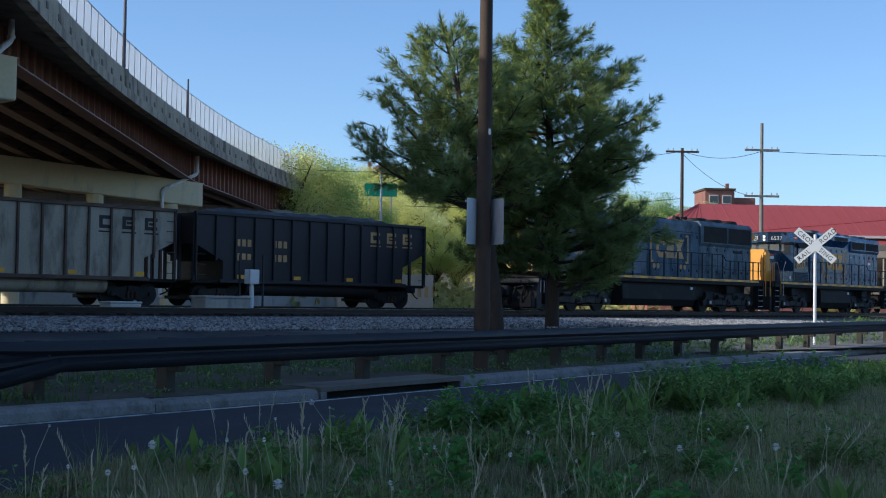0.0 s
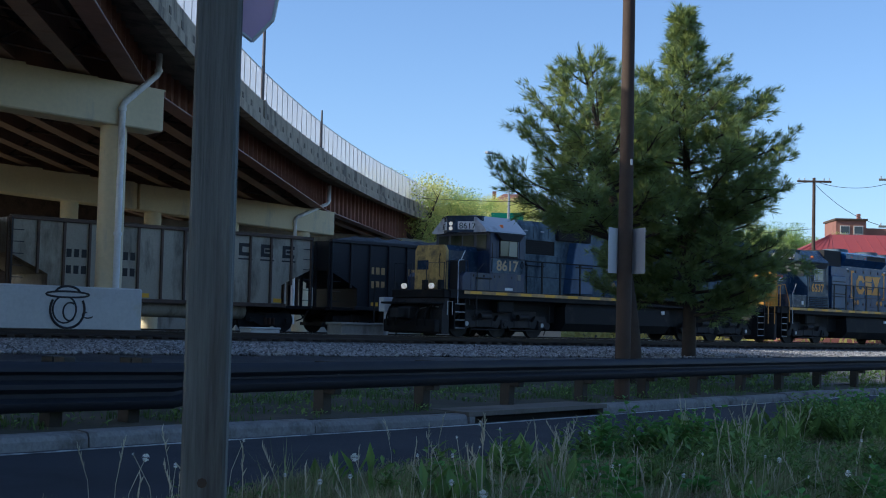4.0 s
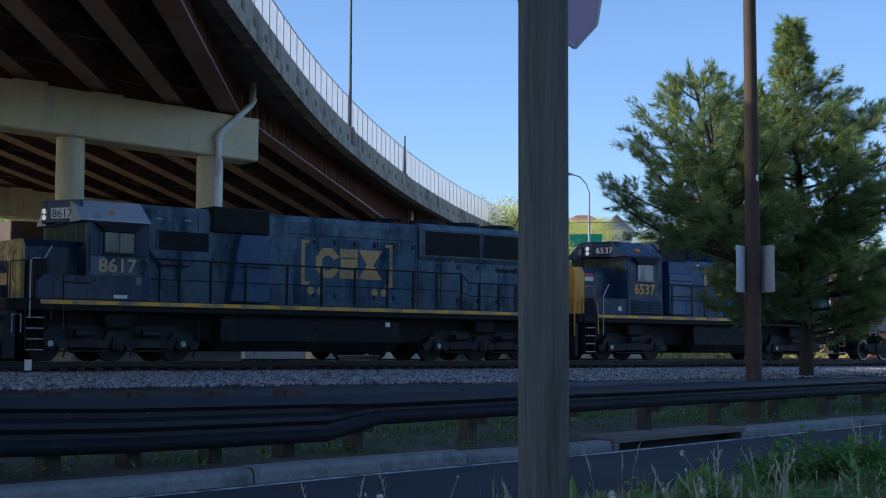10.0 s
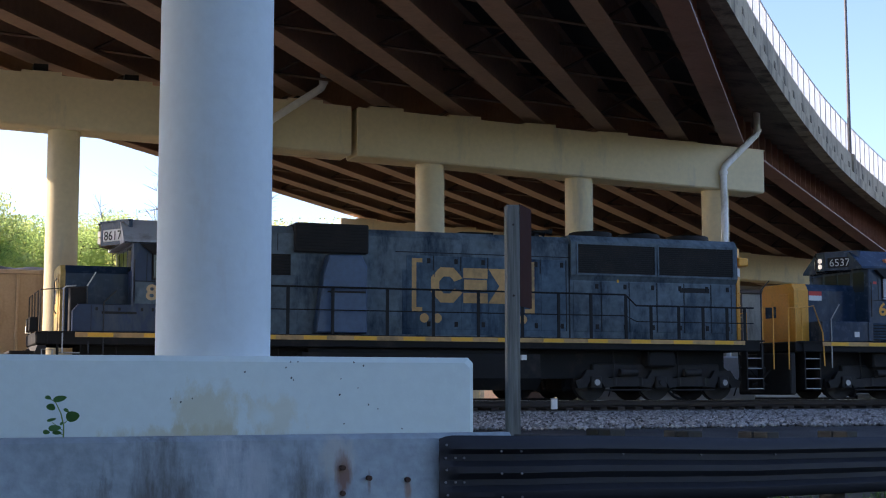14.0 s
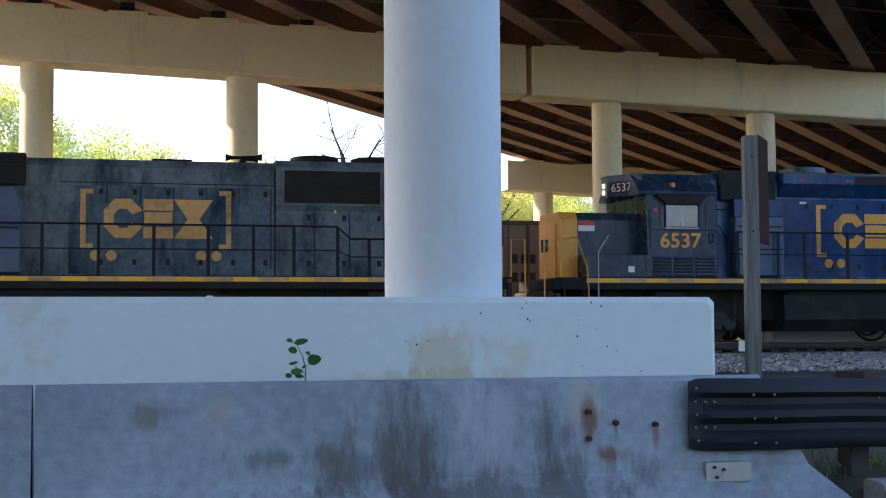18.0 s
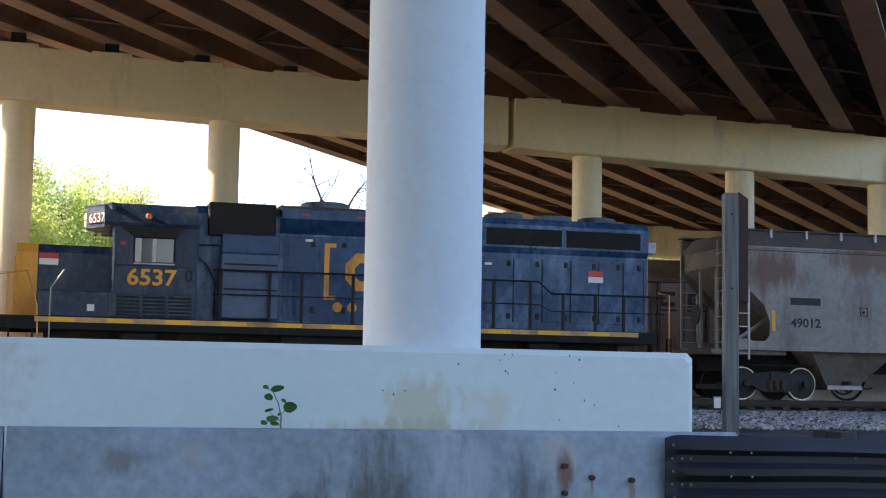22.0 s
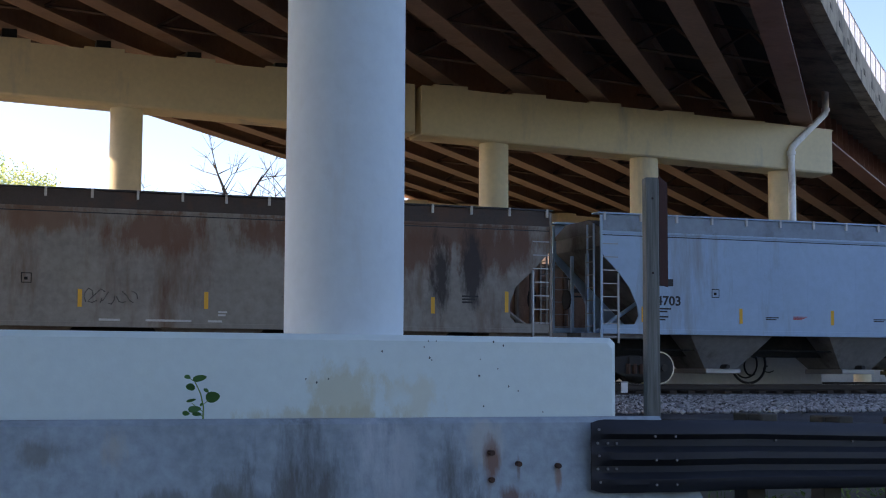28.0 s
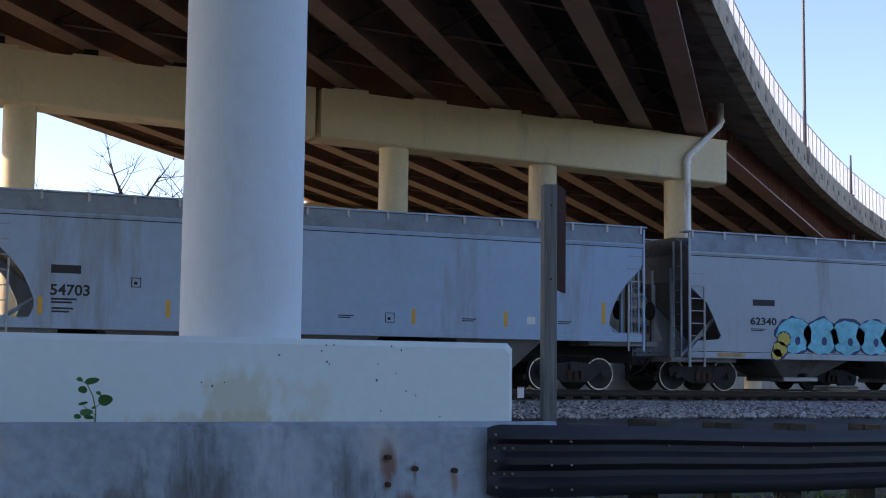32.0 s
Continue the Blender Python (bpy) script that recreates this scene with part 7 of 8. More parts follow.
# ---- far buildings ----
def far_buildings():
    d = thing("red_roof_shed", "long low shed with a red hipped metal roof", "building", m=pose(112, 24, -0.7, 0, 0, -47))
    part("wall", Geo().box(-10, 30, 0, 14, 0, 7.3), SHED_WALL, d)
    z0, z1 = 7.2, 10.4
    v = [(-10.6, -0.6, z0), (30.6, -0.6, z0), (30.6, 14.6, z0), (-10.6, 14.6, z0), (-4, 7, z1), (26, 7, z1)]
    rf = part("roof", Geo().add(v, [(0, 1, 5, 4), (1, 2, 5), (2, 3, 4, 5), (3, 0, 4), (0, 3, 2, 1)]), RED_ROOF, d)
    part("gutter", Geo().box(-10.7, 30.7, -0.75, -0.58, z0 - 0.12, z0 + 0.1), PALE_TRIM, rf, "pale roof edge")
    lo = part("lean_to_roof", Geo().loft([[(-11, -5.5, 5.3), (-11, -0.5, 6.9), (-11, -0.5, 6.7), (-11, -5.5, 5.1)], [(31, -5.5, 5.3), (31, -0.5, 6.9), (31, -0.5, 6.7), (31, -5.5, 5.1)]]), RED_ROOF, d, "lower red lean-to roof")
    part("gutter", Geo().box(-11, 31, -5.65, -5.48, 5.0, 5.32), PALE_TRIM, lo)
    part("lean_to_wall", Geo().box(-10.5, 30.5, -5.2, -0.1, 0, 5.15), SHED_WALL, d)
    for i in range(40):
        x = -10 + i
        part("roof_seam", Geo().tube([(x, -0.6, z0 + 0.03), (x if -4 < x < 26 else (-4 if x < -4 else 26), 7, z1 + 0.03)], 0.03, 4), RED_ROOF, rf)
    for i in range(6):
        w = part("window", Geo().box(-7 + 6 * i, -5 + 6 * i, -5.24, -5.18, 1.6, 3.2), PALE_TRIM, d)
        part("pane", Geo().box(-6.9 + 6 * i, -5.1 + 6 * i, -5.27, -5.23, 1.7, 3.1), GLASS, w)
    h = thing("hill_house", "brick house with a flat roof on the hill", "building", m=pose(160, 57, ground_z(160, 57), 0, 0, -44))
    b = ground_z(160, 57)
    z = 15.3 - b
    part("wall", Geo().box(-2.6, 1.2, 0, 6, 0, z), BRICK_FAR, h)
    part("roof", Geo().box(-2.75, 1.35, -0.2, 6.2, z - 0.15, z + 0.1), POLE, h)
    part("annex", Geo().box(1.2, 4.2, 1, 5, 0, z - 1.0), BRICK_FAR, h)
    part("chimney", Geo().box(0.6, 1.0, 2, 2.5, z, z + 0.9), BRICK_FAR, h)
    for x in (-1.5, 0.2):
        w = part("window", Geo().box(x - 0.6, x + 0.6, -0.08, 0.02, z - 1.9, z - 0.8), PALE_TRIM, h)
        part("pane", Geo().box(x - 0.5, x + 0.5, -0.1, -0.07, z - 1.8, z - 0.9), GLASS, w)
    # houses on the hill: place along and across, width, depth, height of ridge and eaves above the rails
    def gabled(label, x, y, turn, w, d, ridge, eave, wall, roof, hip=0.0):
        g0 = ground_z(x, y)
        hs = thing("hill_house", label, "house", m=pose(x, y, g0, 0, 0, turn))
        e, r = eave - g0, ridge - g0
        part("wall", Geo().shaped([(-w / 2, -0.5), (w / 2, -0.5), (w / 2, e), (0 if not hip else w / 2, r if not hip else e), (-w / 2, e)], 0, d), wall, hs)
        k, hx = 0.35, hip
        if hip:
            v = [(-w / 2 - k, -k, e), (w / 2 + k, -k, e), (w / 2 + k, d + k, e), (-w / 2 - k, d + k, e), (-w / 2 + hx, d / 2, r), (w / 2 - hx, d / 2, r)]
            part("roof", Geo().add(v, [(0, 1, 5, 4), (1, 2, 5), (2, 3, 4, 5), (3, 0, 4), (0, 3, 2, 1)]), roof, hs)
            part("chimney", Geo().box(-w / 2 + 0.6, -w / 2 + 1.2, d / 2, d / 2 + 0.6, e, r + 0.4), roof, hs)
        else:
            for s_ in (-1, 1):
                q = [(s_ * (w / 2 + k), e - k), (s_ * (w / 2 + k), e - k + 0.22), (0, r + 0.22), (0, r)]
                part("roof", Geo().shaped(q, -0.4, d + 0.4), roof, hs)
                part("barge_board", Geo().shaped([(x_, z_ - 0.02) for x_, z_ in q], -0.5, -0.41), PALE_TRIM, hs)
        for x_ in (-w * 0.24, w * 0.24):
            wn_ = part("window", Geo().box(x_ - 0.5, x_ + 0.5, -0.08, 0.02, e - 1.5, e - 0.1), PALE_TRIM, hs)
            part("pane", Geo().box(x_ - 0.4, x_ + 0.4, -0.1, -0.07, e - 1.4, e - 0.2), GLASS, wn_)

    gabled("grey gabled house with white trim on the hill", HOUSE_G[0], HOUSE_G[1], -42, 5.0, 8, 21.6, 19.3, GREY_SIDING, SLATE)
    gabled("house with a brown hipped roof on the hill", HOUSE_B[0], HOUSE_B[1], -42, 7.0, 8, 22.2, 20.3, TAN, BRICK_FAR, 2.4)
    bl = thing("hill_building", "cream flat-roofed building on the hill", "building", m=pose(HOUSE_C[0], HOUSE_C[1], ground_z(*HOUSE_C), 0, 0, -42))
    zt = 23.8 - ground_z(*HOUSE_C)
    part("wall", Geo().box(-3.4, 3.4, 0, 8, -0.5, zt), TAN, bl)
    part("roof_edge", Geo().box(-3.6, 3.6, -0.2, 8.2, zt - 0.05, zt + 0.25), PALE_TRIM, bl)
    for x in (-2.2, 0.0, 2.2):
        wn_ = part("window", Geo().box(x - 0.75, x + 0.75, -0.06, 0.02, zt - 1.7, zt - 0.8), PALE_TRIM, bl)
        part("pane", Geo().box(x - 0.68, x + 0.68, -0.09, -0.05, zt - 1.62, zt - 0.88), GLASS, wn_)
    c = thing("freight_container", "pale tan freight container beyond the tracks", "container", m=pose(66, 24, -0.74, 0, 0, -40))
    part("body", Geo().box(-3, 3, -1.2, 1.2, 0.1, 2.7, 0.02), TAN, c)
    part("stripe", Geo().box(-3.01, 3.01, -1.215, -1.19, 1.3, 2.0), FADED_YELLOW, c)
    for x in [-2.7 + 0.45 * i for i in range(13)]:
        part("corrugation", Geo().box(x, x + 0.2, -1.23, -1.2, 0.2, 2.6), TAN, c)


HOUSE_G, HOUSE_B, HOUSE_C = (161.7, 113.6), (159.6, 118.6), (167.4, 99.6)
GREY_SIDING = mat("grey_siding", (0.30, 0.33, 0.35), 0.8, var=0.12)
SLATE = mat("dark_roof_slate", (0.10, 0.095, 0.10), 0.8, var=0.2)
SHED_WALL = mat("shed_wall", (0.30, 0.12, 0.10), 0.8, var=0.15)
PALE_TRIM = mat("pale_trim", (0.6, 0.56, 0.52), 0.7, var=0.1)
BRICK_FAR = mat("far_brick", (0.26, 0.12, 0.09), 0.85, var=0.2, fine=20)
TAN = mat("tan_paint", (0.52, 0.42, 0.30), 0.7, var=0.15)
far_buildings()

# ---- plants ----
def leaf_material(name, base, trans, jitter=0.6, glow_through=0.45, var=0.42):
    m = mat(name, base, 0.6, var=var, big=0.3, fine=3, bump=0, jitter=jitter, island=True, spec=0.3)
    n, l = m.node_tree.nodes, m.node_tree.links
    b = n["Principled BSDF"]
    t = n.new("ShaderNodeBsdfTranslucent")
    t.inputs[0].default_value = (*trans, 1)
    mx = n.new("ShaderNodeMixShader")
    mx.inputs[0].default_value = glow_through
    l.new(b.outputs[0], mx.inputs[1])
    l.new(t.outputs[0], mx.inputs[2])
    l.new(mx.outputs[0], n["Material Output"].inputs[0])
    return m


NEEDLES = leaf_material("pine_needles", (0.062, 0.108, 0.055), (0.50, 0.58, 0.16), 0.8, 0.40)
LEAF_YELLOW = leaf_material("spring_leaves", (0.32, 0.37, 0.10), (0.70, 0.75, 0.27), 0.22, 0.7, 0.14)
LEAF_GREEN = leaf_material("green_leaves", (0.17, 0.25, 0.075), (0.46, 0.60, 0.20), 0.22, 0.66, 0.14)
LEAF_TAN = leaf_material("budding_tan_leaves", (0.43, 0.42, 0.13), (0.80, 0.80, 0.28), 0.22, 0.66, 0.14)
GRASS = leaf_material("grass_blades", (0.25, 0.275, 0.145), (0.37, 0.42, 0.16), 1.6, 0.35)
DEAD_GRASS = leaf_material("dead_grass_blades", (0.39, 0.33, 0.21), (0.39, 0.32, 0.18), 1.0, 0.25)
LAWN = leaf_material("kerbside_blades", (0.085, 0.145, 0.045), (0.14, 0.24, 0.06), 1.0, 0.35)
WEED = leaf_material("weed_leaves", (0.14, 0.225, 0.068), (0.25, 0.38, 0.085), 1.3, 0.3)
BROAD = leaf_material("broad_weed_leaves", (0.12, 0.26, 0.075), (0.22, 0.46, 0.10), 1.2, 0.35)
DRY = leaf_material("dry_stalks", (0.52, 0.49, 0.36), (0.55, 0.5, 0.36), 0.5, 0.2)
SEEDLING = leaf_material("seedling_leaf", (0.045, 0.13, 0.035), (0.10, 0.26, 0.05), 0.5, 0.25)
FLUFF = mat("seed_fluff", (0.86, 0.86, 0.83), 0.9, var=0.06)


def raw(name, v, f, material, parent=None, label="", m=None):
    me = bpy.data.meshes.new(name)
    me.from_pydata(v, [], f)
    return part(name, me, material, parent, label, m)


def pine(base, H, first, lean, toward, away, rise, count, seed, label):
    """A white pine: single limbs spiralling up the stem, twigs on each, and tufts of long needles on the twigs.
    toward and away: how far the limb tips reach at each height, to the leaning side and to the other."""
    rs = random.Random(seed)
    base = Vector((*base, ground_z(*base) - 0.05))
    t = thing("pine_tree", label, "tree", m=Matrix.Translation(base))

    def stem(z):
        return Vector((0.1 * math.sin(z * 0.7), 0.1 * math.sin(z * 0.5 + 1), z)) + lean * (max(z, 0) / H) ** 1.5

    part("trunk", Geo().tube([stem(H * i / 16) for i in range(17)], [0.20 * (1 - i / 16.5) + 0.012 for i in range(17)], 10), BARK, t, smooth=50)
    v, f = [], []
    up = Vector((0, 0, 1))

    def tuft(p, d, size):
        for i in range(14):
            w = Vector((rs.gauss(0, 1), rs.gauss(0, 1), rs.gauss(0, 1))).normalized()
            q = (d * 0.85 + w * 0.85 + up * 0.2).normalized()
            side = q.cross(w + Vector((0.01, 0.02, 0.03))).normalized() * 0.0115
            o = p + w * 0.04
            k = len(v)
            v.extend([tuple(o - side), tuple(o + side), tuple(o + q * size * rs.uniform(0.7, 1.15))])
            f.append((k, k + 1, k + 2))

    for i in range(count):
        u = ((i + 0.5) / count) ** 0.95
        zt = first + (H - 0.15 - first) * u
        a = 2.4 * i + rs.uniform(-0.4, 0.4)
        out = Vector((math.cos(a), math.sin(a), 0))
        k = 0.5 + 0.5 * out.dot(LEFTWARD)
        r = lerp(toward, zt) * k + lerp(away, zt) * (1 - k)
        L = max(0.12, r * rs.choice((0.55, 0.8, 0.9, 1.0, 1.0, 1.08)) * rs.uniform(0.9, 1.06))
        high = L * (rise * (0.25 + 0.75 * u) + rs.uniform(-0.08, 0.12))
        o, side = stem(max(0.5, zt - high)), out.cross(up)
        bend = rs.uniform(-0.2, 0.2)
        ss = (0, 0.2, 0.4, 0.6, 0.8, 1.0)
        pts = [o + out * (L * s_) + side * (bend * L * s_ * s_) + up * (high * (0.62 * s_ + 0.38 * s_ ** 3)) for s_ in ss]
        limb = Geo().tube(pts, [0.05 * (1 - 0.65 * u) * (1 - 0.85 * s_) + 0.008 for s_ in ss], 5)
        m = int(6 + L * 5.4)
        for j in range(m):
            s_ = min(0.26 + 0.74 * (j + rs.random()) / m, 0.999)
            k = int(s_ * 5)
            p = pts[k].lerp(pts[k + 1], s_ * 5 - k)
            tw = rs.uniform(0.45, 1.0) * (1.25 - 0.75 * s_) * min(1.25, 0.25 + L * 0.28) + 0.1
            d = (out * rs.uniform(0.3, 1.0) + side * rs.uniform(0.2, 1.1) * (1 if j % 2 else -1) + up * rs.uniform(-0.3, 0.75)).normalized()
            tip = p + d * tw + up * 0.14 * tw
            limb.tube([p, tip], [0.012, 0.004], 3, False)
            c = max(3, int(tw / 0.10))
            for q in range(c):
                tuft(p.lerp(tip, 0.42 + 0.60 * (q + 0.5) / c) + Vector((rs.gauss(0, 0.055), rs.gauss(0, 0.055), rs.gauss(0, 0.05))), d, rs.uniform(0.16, 0.26))
        for q in range(4):
            tuft(pts[-1].lerp(pts[-2], 0.18 * q), (pts[-1] - pts[-2]).normalized(), 0.2)
        part("limb", limb, BARK, t)
    for i in range(14):
        tuft(stem(H - 0.09 * i), up, 0.22)
    raw("crown", v, f, NEEDLES, t, "long soft green needle tufts")


LEFTWARD = Vector((-0.62, 0.78, 0))
pine((33.95, -15.17), 10.5, 2.1, LEFTWARD * 0.45, [(1.5, 1.7), (2.0, 2.2), (3.0, 2.7), (4.5, 2.7), (6.2, 2.6), (7.6, 1.9), (8.4, 1.3), (9.0, 0.6), (9.5, 0.28), (10.5, 0.06)],
     [(1.5, 1.7), (2.0, 2.2), (2.7, 2.7), (3.7, 2.95), (4.5, 2.8), (6.2, 2.6), (7.4, 2.5), (8.2, 1.9), (8.8, 1.1), (9.2, 0.45), (10.0, 0.15), (10.5, 0.06)], 0.55, 124, 11, "bushy green white pine with a tall spire beside the tracks")
pine((30.43, -16.22), 8.7, 4.1, LEFTWARD * 1.7, [(3.9, 3.0), (4.6, 3.4), (5.2, 3.3), (6.0, 3.0), (7.2, 2.4), (8.2, 1.4), (8.7, 0.4)],
     [(3.4, 1.6), (4.5, 1.9), (6.5, 1.7), (7.8, 1.1), (8.7, 0.3)], 0.95, 46, 17, "leaning white pine with upswept open limbs")


def broadleaf(name, label, seed, H, R, leaves, size, material, bare=0.0):
    """A tree whose crown is many leaf quads round its twigs, uneven and with gaps."""
    rs = random.Random(seed)
    t = thing(name, label, "tree")
    g = Geo()
    trunk = [Vector((0.1 * math.sin(i), 0.1 * math.cos(1.3 * i), H * 0.55 * i / 5)) for i in range(6)]
    g.tube(trunk, [0.035 * H * (1 - 0.12 * i) * 0.6 for i in range(6)], 8)
    tips = []
    for i in range(13):
        o = trunk[2 + i % 4]
        a, e = rs.uniform(0, 6.283), rs.uniform(0.25, 1.25)
        L = R * rs.uniform(0.7, 1.15)
        d = Vector((math.cos(a) * math.cos(e), math.sin(a) * math.cos(e), math.sin(e)))
        end = o + d * L + Vector((0, 0, 0.25 * L))
        mid = o.lerp(end, 0.5) + Vector((rs.uniform(-0.3, 0.3), rs.uniform(-0.3, 0.3), 0.15 * L))
        g.tube([o, mid, end], [0.012 * H * 0.7, 0.007 * H, 0.02], 5)
        for j in range(5):
            s = rs.uniform(0.35, 1.0)
            p = mid.lerp(end, s)
            w = Vector((rs.gauss(0, 1), rs.gauss(0, 1), rs.gauss(0.35, 0.8))).normalized()
            tip = p + w * R * rs.uniform(0.2, 0.42)
            g.tube([p, tip], [0.03, 0.012], 3, False)
            tips.append(tip)
            if bare:
                for q in range(4):
                    w2 = (w + Vector((rs.gauss(0, 0.6), rs.gauss(0, 0.6), rs.gauss(0.2, 0.6)))).normalized()
                    g.tube([tip, tip + w2 * R * 0.22], [0.014, 0.006], 3, False)
    part("trunk", g, BARK, t)
    rng = np.random.default_rng(seed)
    n = leaves
    p = np.array([tuple(q) for q in tips])[rng.integers(0, len(tips), n)] + np.clip(rng.normal(0, 1, (n, 3)), -1.7, 1.7) * (R * 0.145, R * 0.145, R * 0.115)
    a = rng.normal(0, 1, (n, 3))
    a /= np.linalg.norm(a, axis=1)[:, None]
    b = np.cross(a, rng.normal(0, 1, (n, 3)))
    b /= np.linalg.norm(b, axis=1)[:, None]
    s = size * rng.uniform(0.6, 1.4, (n, 1))
    v = np.stack([p - a * s, p + b * s * 0.6, p + a * s, p - b * s * 0.6], 1).reshape(-1, 3).tolist()
    f = (4 * np.arange(n)[:, None] + np.arange(4)[None]).tolist()
    if leaves:
        raw("crown", v, f, material, t)
    return t


def woods():
    kinds = [
        broadleaf("broadleaf_tree", "leafy yellow-green spring tree in sunlight", 1, 12, 4.6, 42000, 0.072, LEAF_YELLOW),
        broadleaf("broadleaf_tree", "dense green tree beyond the tracks", 2, 11, 4.8, 42000, 0.072, LEAF_GREEN),
        broadleaf("broadleaf_tree", "tan budding tree with thin leaves", 3, 12, 4.4, 26000, 0.066, LEAF_TAN),
        broadleaf("bare_tree", "leafless tree with many fine branches", 4, 12, 4.2, 0, 0.1, LEAF_TAN, 1.0),
    ]
    rs = random.Random(21)
    spots = [  # kind, x, y, height of the crown's top above the rails: the woods beyond the tracks
        (0, -7.6, 60, 17.6), (0, -11, 64, 20.5), (1, -17, 62, 20), (0, -24, 66, 21), (1, -3.5, 72, 15.0), (1, -0.5, 80, 16.4), (0, 2.6, 78, 15.6), (0, 5.6, 82, 14.6), (1, 8.6, 80, 13.0), (0, 11, 84, 13.4), (1, 14, 90, 14.6), (1, 17, 95, 15.4),
        (3, 18.4, 88, 16.2), (0, 20.5, 84, 12.6), (2, 22, 80, 13.2), (2, 24.5, 76, 13.0), (0, 19, 76, 11.4), (2, 28, 80, 14.0), (1, 31, 86, 14.4), (2, 34, 82, 13.6), (0, 38, 90, 15.5), (1, -30, 70, 21), (0, -40, 72, 22), (0, -55, 80, 23),
        (3, 17.2, 50, 14.6), (3, 19.8, 52, 13.4), (1, 8, 104, 16.4), (2, 14, 106, 16.6), (1, 24, 100, 16.0), (0, 44, 96, 15), (1, 50, 104, 15), (1, 45.5, 66, 11.8), (1, 49, 70, 12.5), (2, 53, 72, 12.6), (0, 57, 74, 12.0),
        # beyond the bridge's far end and on the hill
        (2, 78, 48, 13.7), (1, 82, 50, 12.9), (2, 86, 54, 12.2), (2, 90, 56, 12.0), (1, 94.5, 60, 12.8), (2, 99, 62, 13.2), (2, 97, 56, 10.6), (2, 104, 62, 12.2), (0, 101, 57, 10.2), (2, 107, 58, 11.4), (2, 92, 50, 9.4), (0, 96, 48, 8.4), (0, 101, 50, 8.6), (1, 88, 48, 8.8), (0, 106, 50, 9.2), (2, 112, 54, 11.0), (0, 117, 56, 11.5),
        (0, 122, 45, 13.0), (1, 126, 45, 12.7), (0, 130, 48, 12.2), (0, 135, 45, 12.2), (1, 140, 48, 11.8), (0, 148, 50, 11.5), (2, 128, 56, 13), (0, 118, 40, 11.0), (0, 124, 38, 10.2), (1, 166, 52, 10.5), (0, 171, 46, 10), (0, 178, 40, 10.0), (1, 184, 34, 9.5), (1, 190, 28, 9.5),
        # before the houses on the hill
        (2, 129.6, 93.5, 18.1), (2, 133.1, 94.3, 18.8), (2, 135.8, 94.4, 19.0), (1, 124.4, 91.6, 18.1), (0, 135.9, 82.5, 16.7), (2, 130.9, 88.0, 17.2),
        # an unseen tree belt, added behind the verge to darken the train's reflections
        *[((0, 1, 1, 2)[i % 4], -75 + 11 * i, -78 - 5 * (i % 3), 10.5 + 1.5 * (i % 2)) for i in range(34)],
    ]
    tops = [max(v.co.z for o in t.children for v in o.data.vertices) for t in kinds]
    first = {}
    for k, x, y, high in spots:
        s = (high * (1.08 if x < 60 else 0.97) - ground_z(x, y)) / tops[k]
        m = Matrix.LocRotScale((x, y, ground_z(x, y) - 0.1), Euler((0, 0, rs.uniform(0, 6.28))), (s * rs.uniform(0.9, 1.1), s * rs.uniform(0.9, 1.1), s))
        if k in first:
            copy_thing(kinds[k], m)
        else:
            first[k] = m
    for k, m in first.items():
        kinds[k].matrix_basis = m
    # shrubs on the bank and the far tree belt
    v, f = [], []
    for i in range(26000):
        if i % 2:
            a, d = rs.uniform(38, 66), rs.uniform(112, 200)
            x, y = 3 + d * math.sin(radians(a)), -39 + d * math.cos(radians(a))
        else:
            x, y = rs.uniform(-90, 60), rs.uniform(96, 150)
        clump = noise.noise((x * 0.13, y * 0.13, 5.0))
        if clump < -0.05:
            continue
        h = (1.2 + 5 * clump) if i % 2 else (3 + 12 * clump)
        p = Vector((x, y, ground_z(x, y) + rs.random() ** 0.6 * h))
        a_ = Vector((rs.gauss(0, 1), rs.gauss(0, 1), rs.gauss(0, 1))).normalized()
        b_ = a_.cross(Vector((rs.gauss(0, 1), rs.gauss(0, 1), rs.gauss(0, 1)))).normalized()
        s = rs.uniform(0.25, 0.5)
        k = len(v)
        v += [tuple(p - a_ * s), tuple(p + b_ * s * 0.6), tuple(p + a_ * s), tuple(p - b_ * s * 0.6)]
        f.append((k, k + 1, k + 2, k + 3))
    tagged(raw("far_shrubs", v, f, LEAF_HILL), "mixed green and tan shrubs on the far bank", "shrubs", kind="stuff")


LEAF_HILL = leaf_material("bank_shrub_leaves", (0.30, 0.28, 0.09), (0.56, 0.52, 0.16), 0.9)
woods()


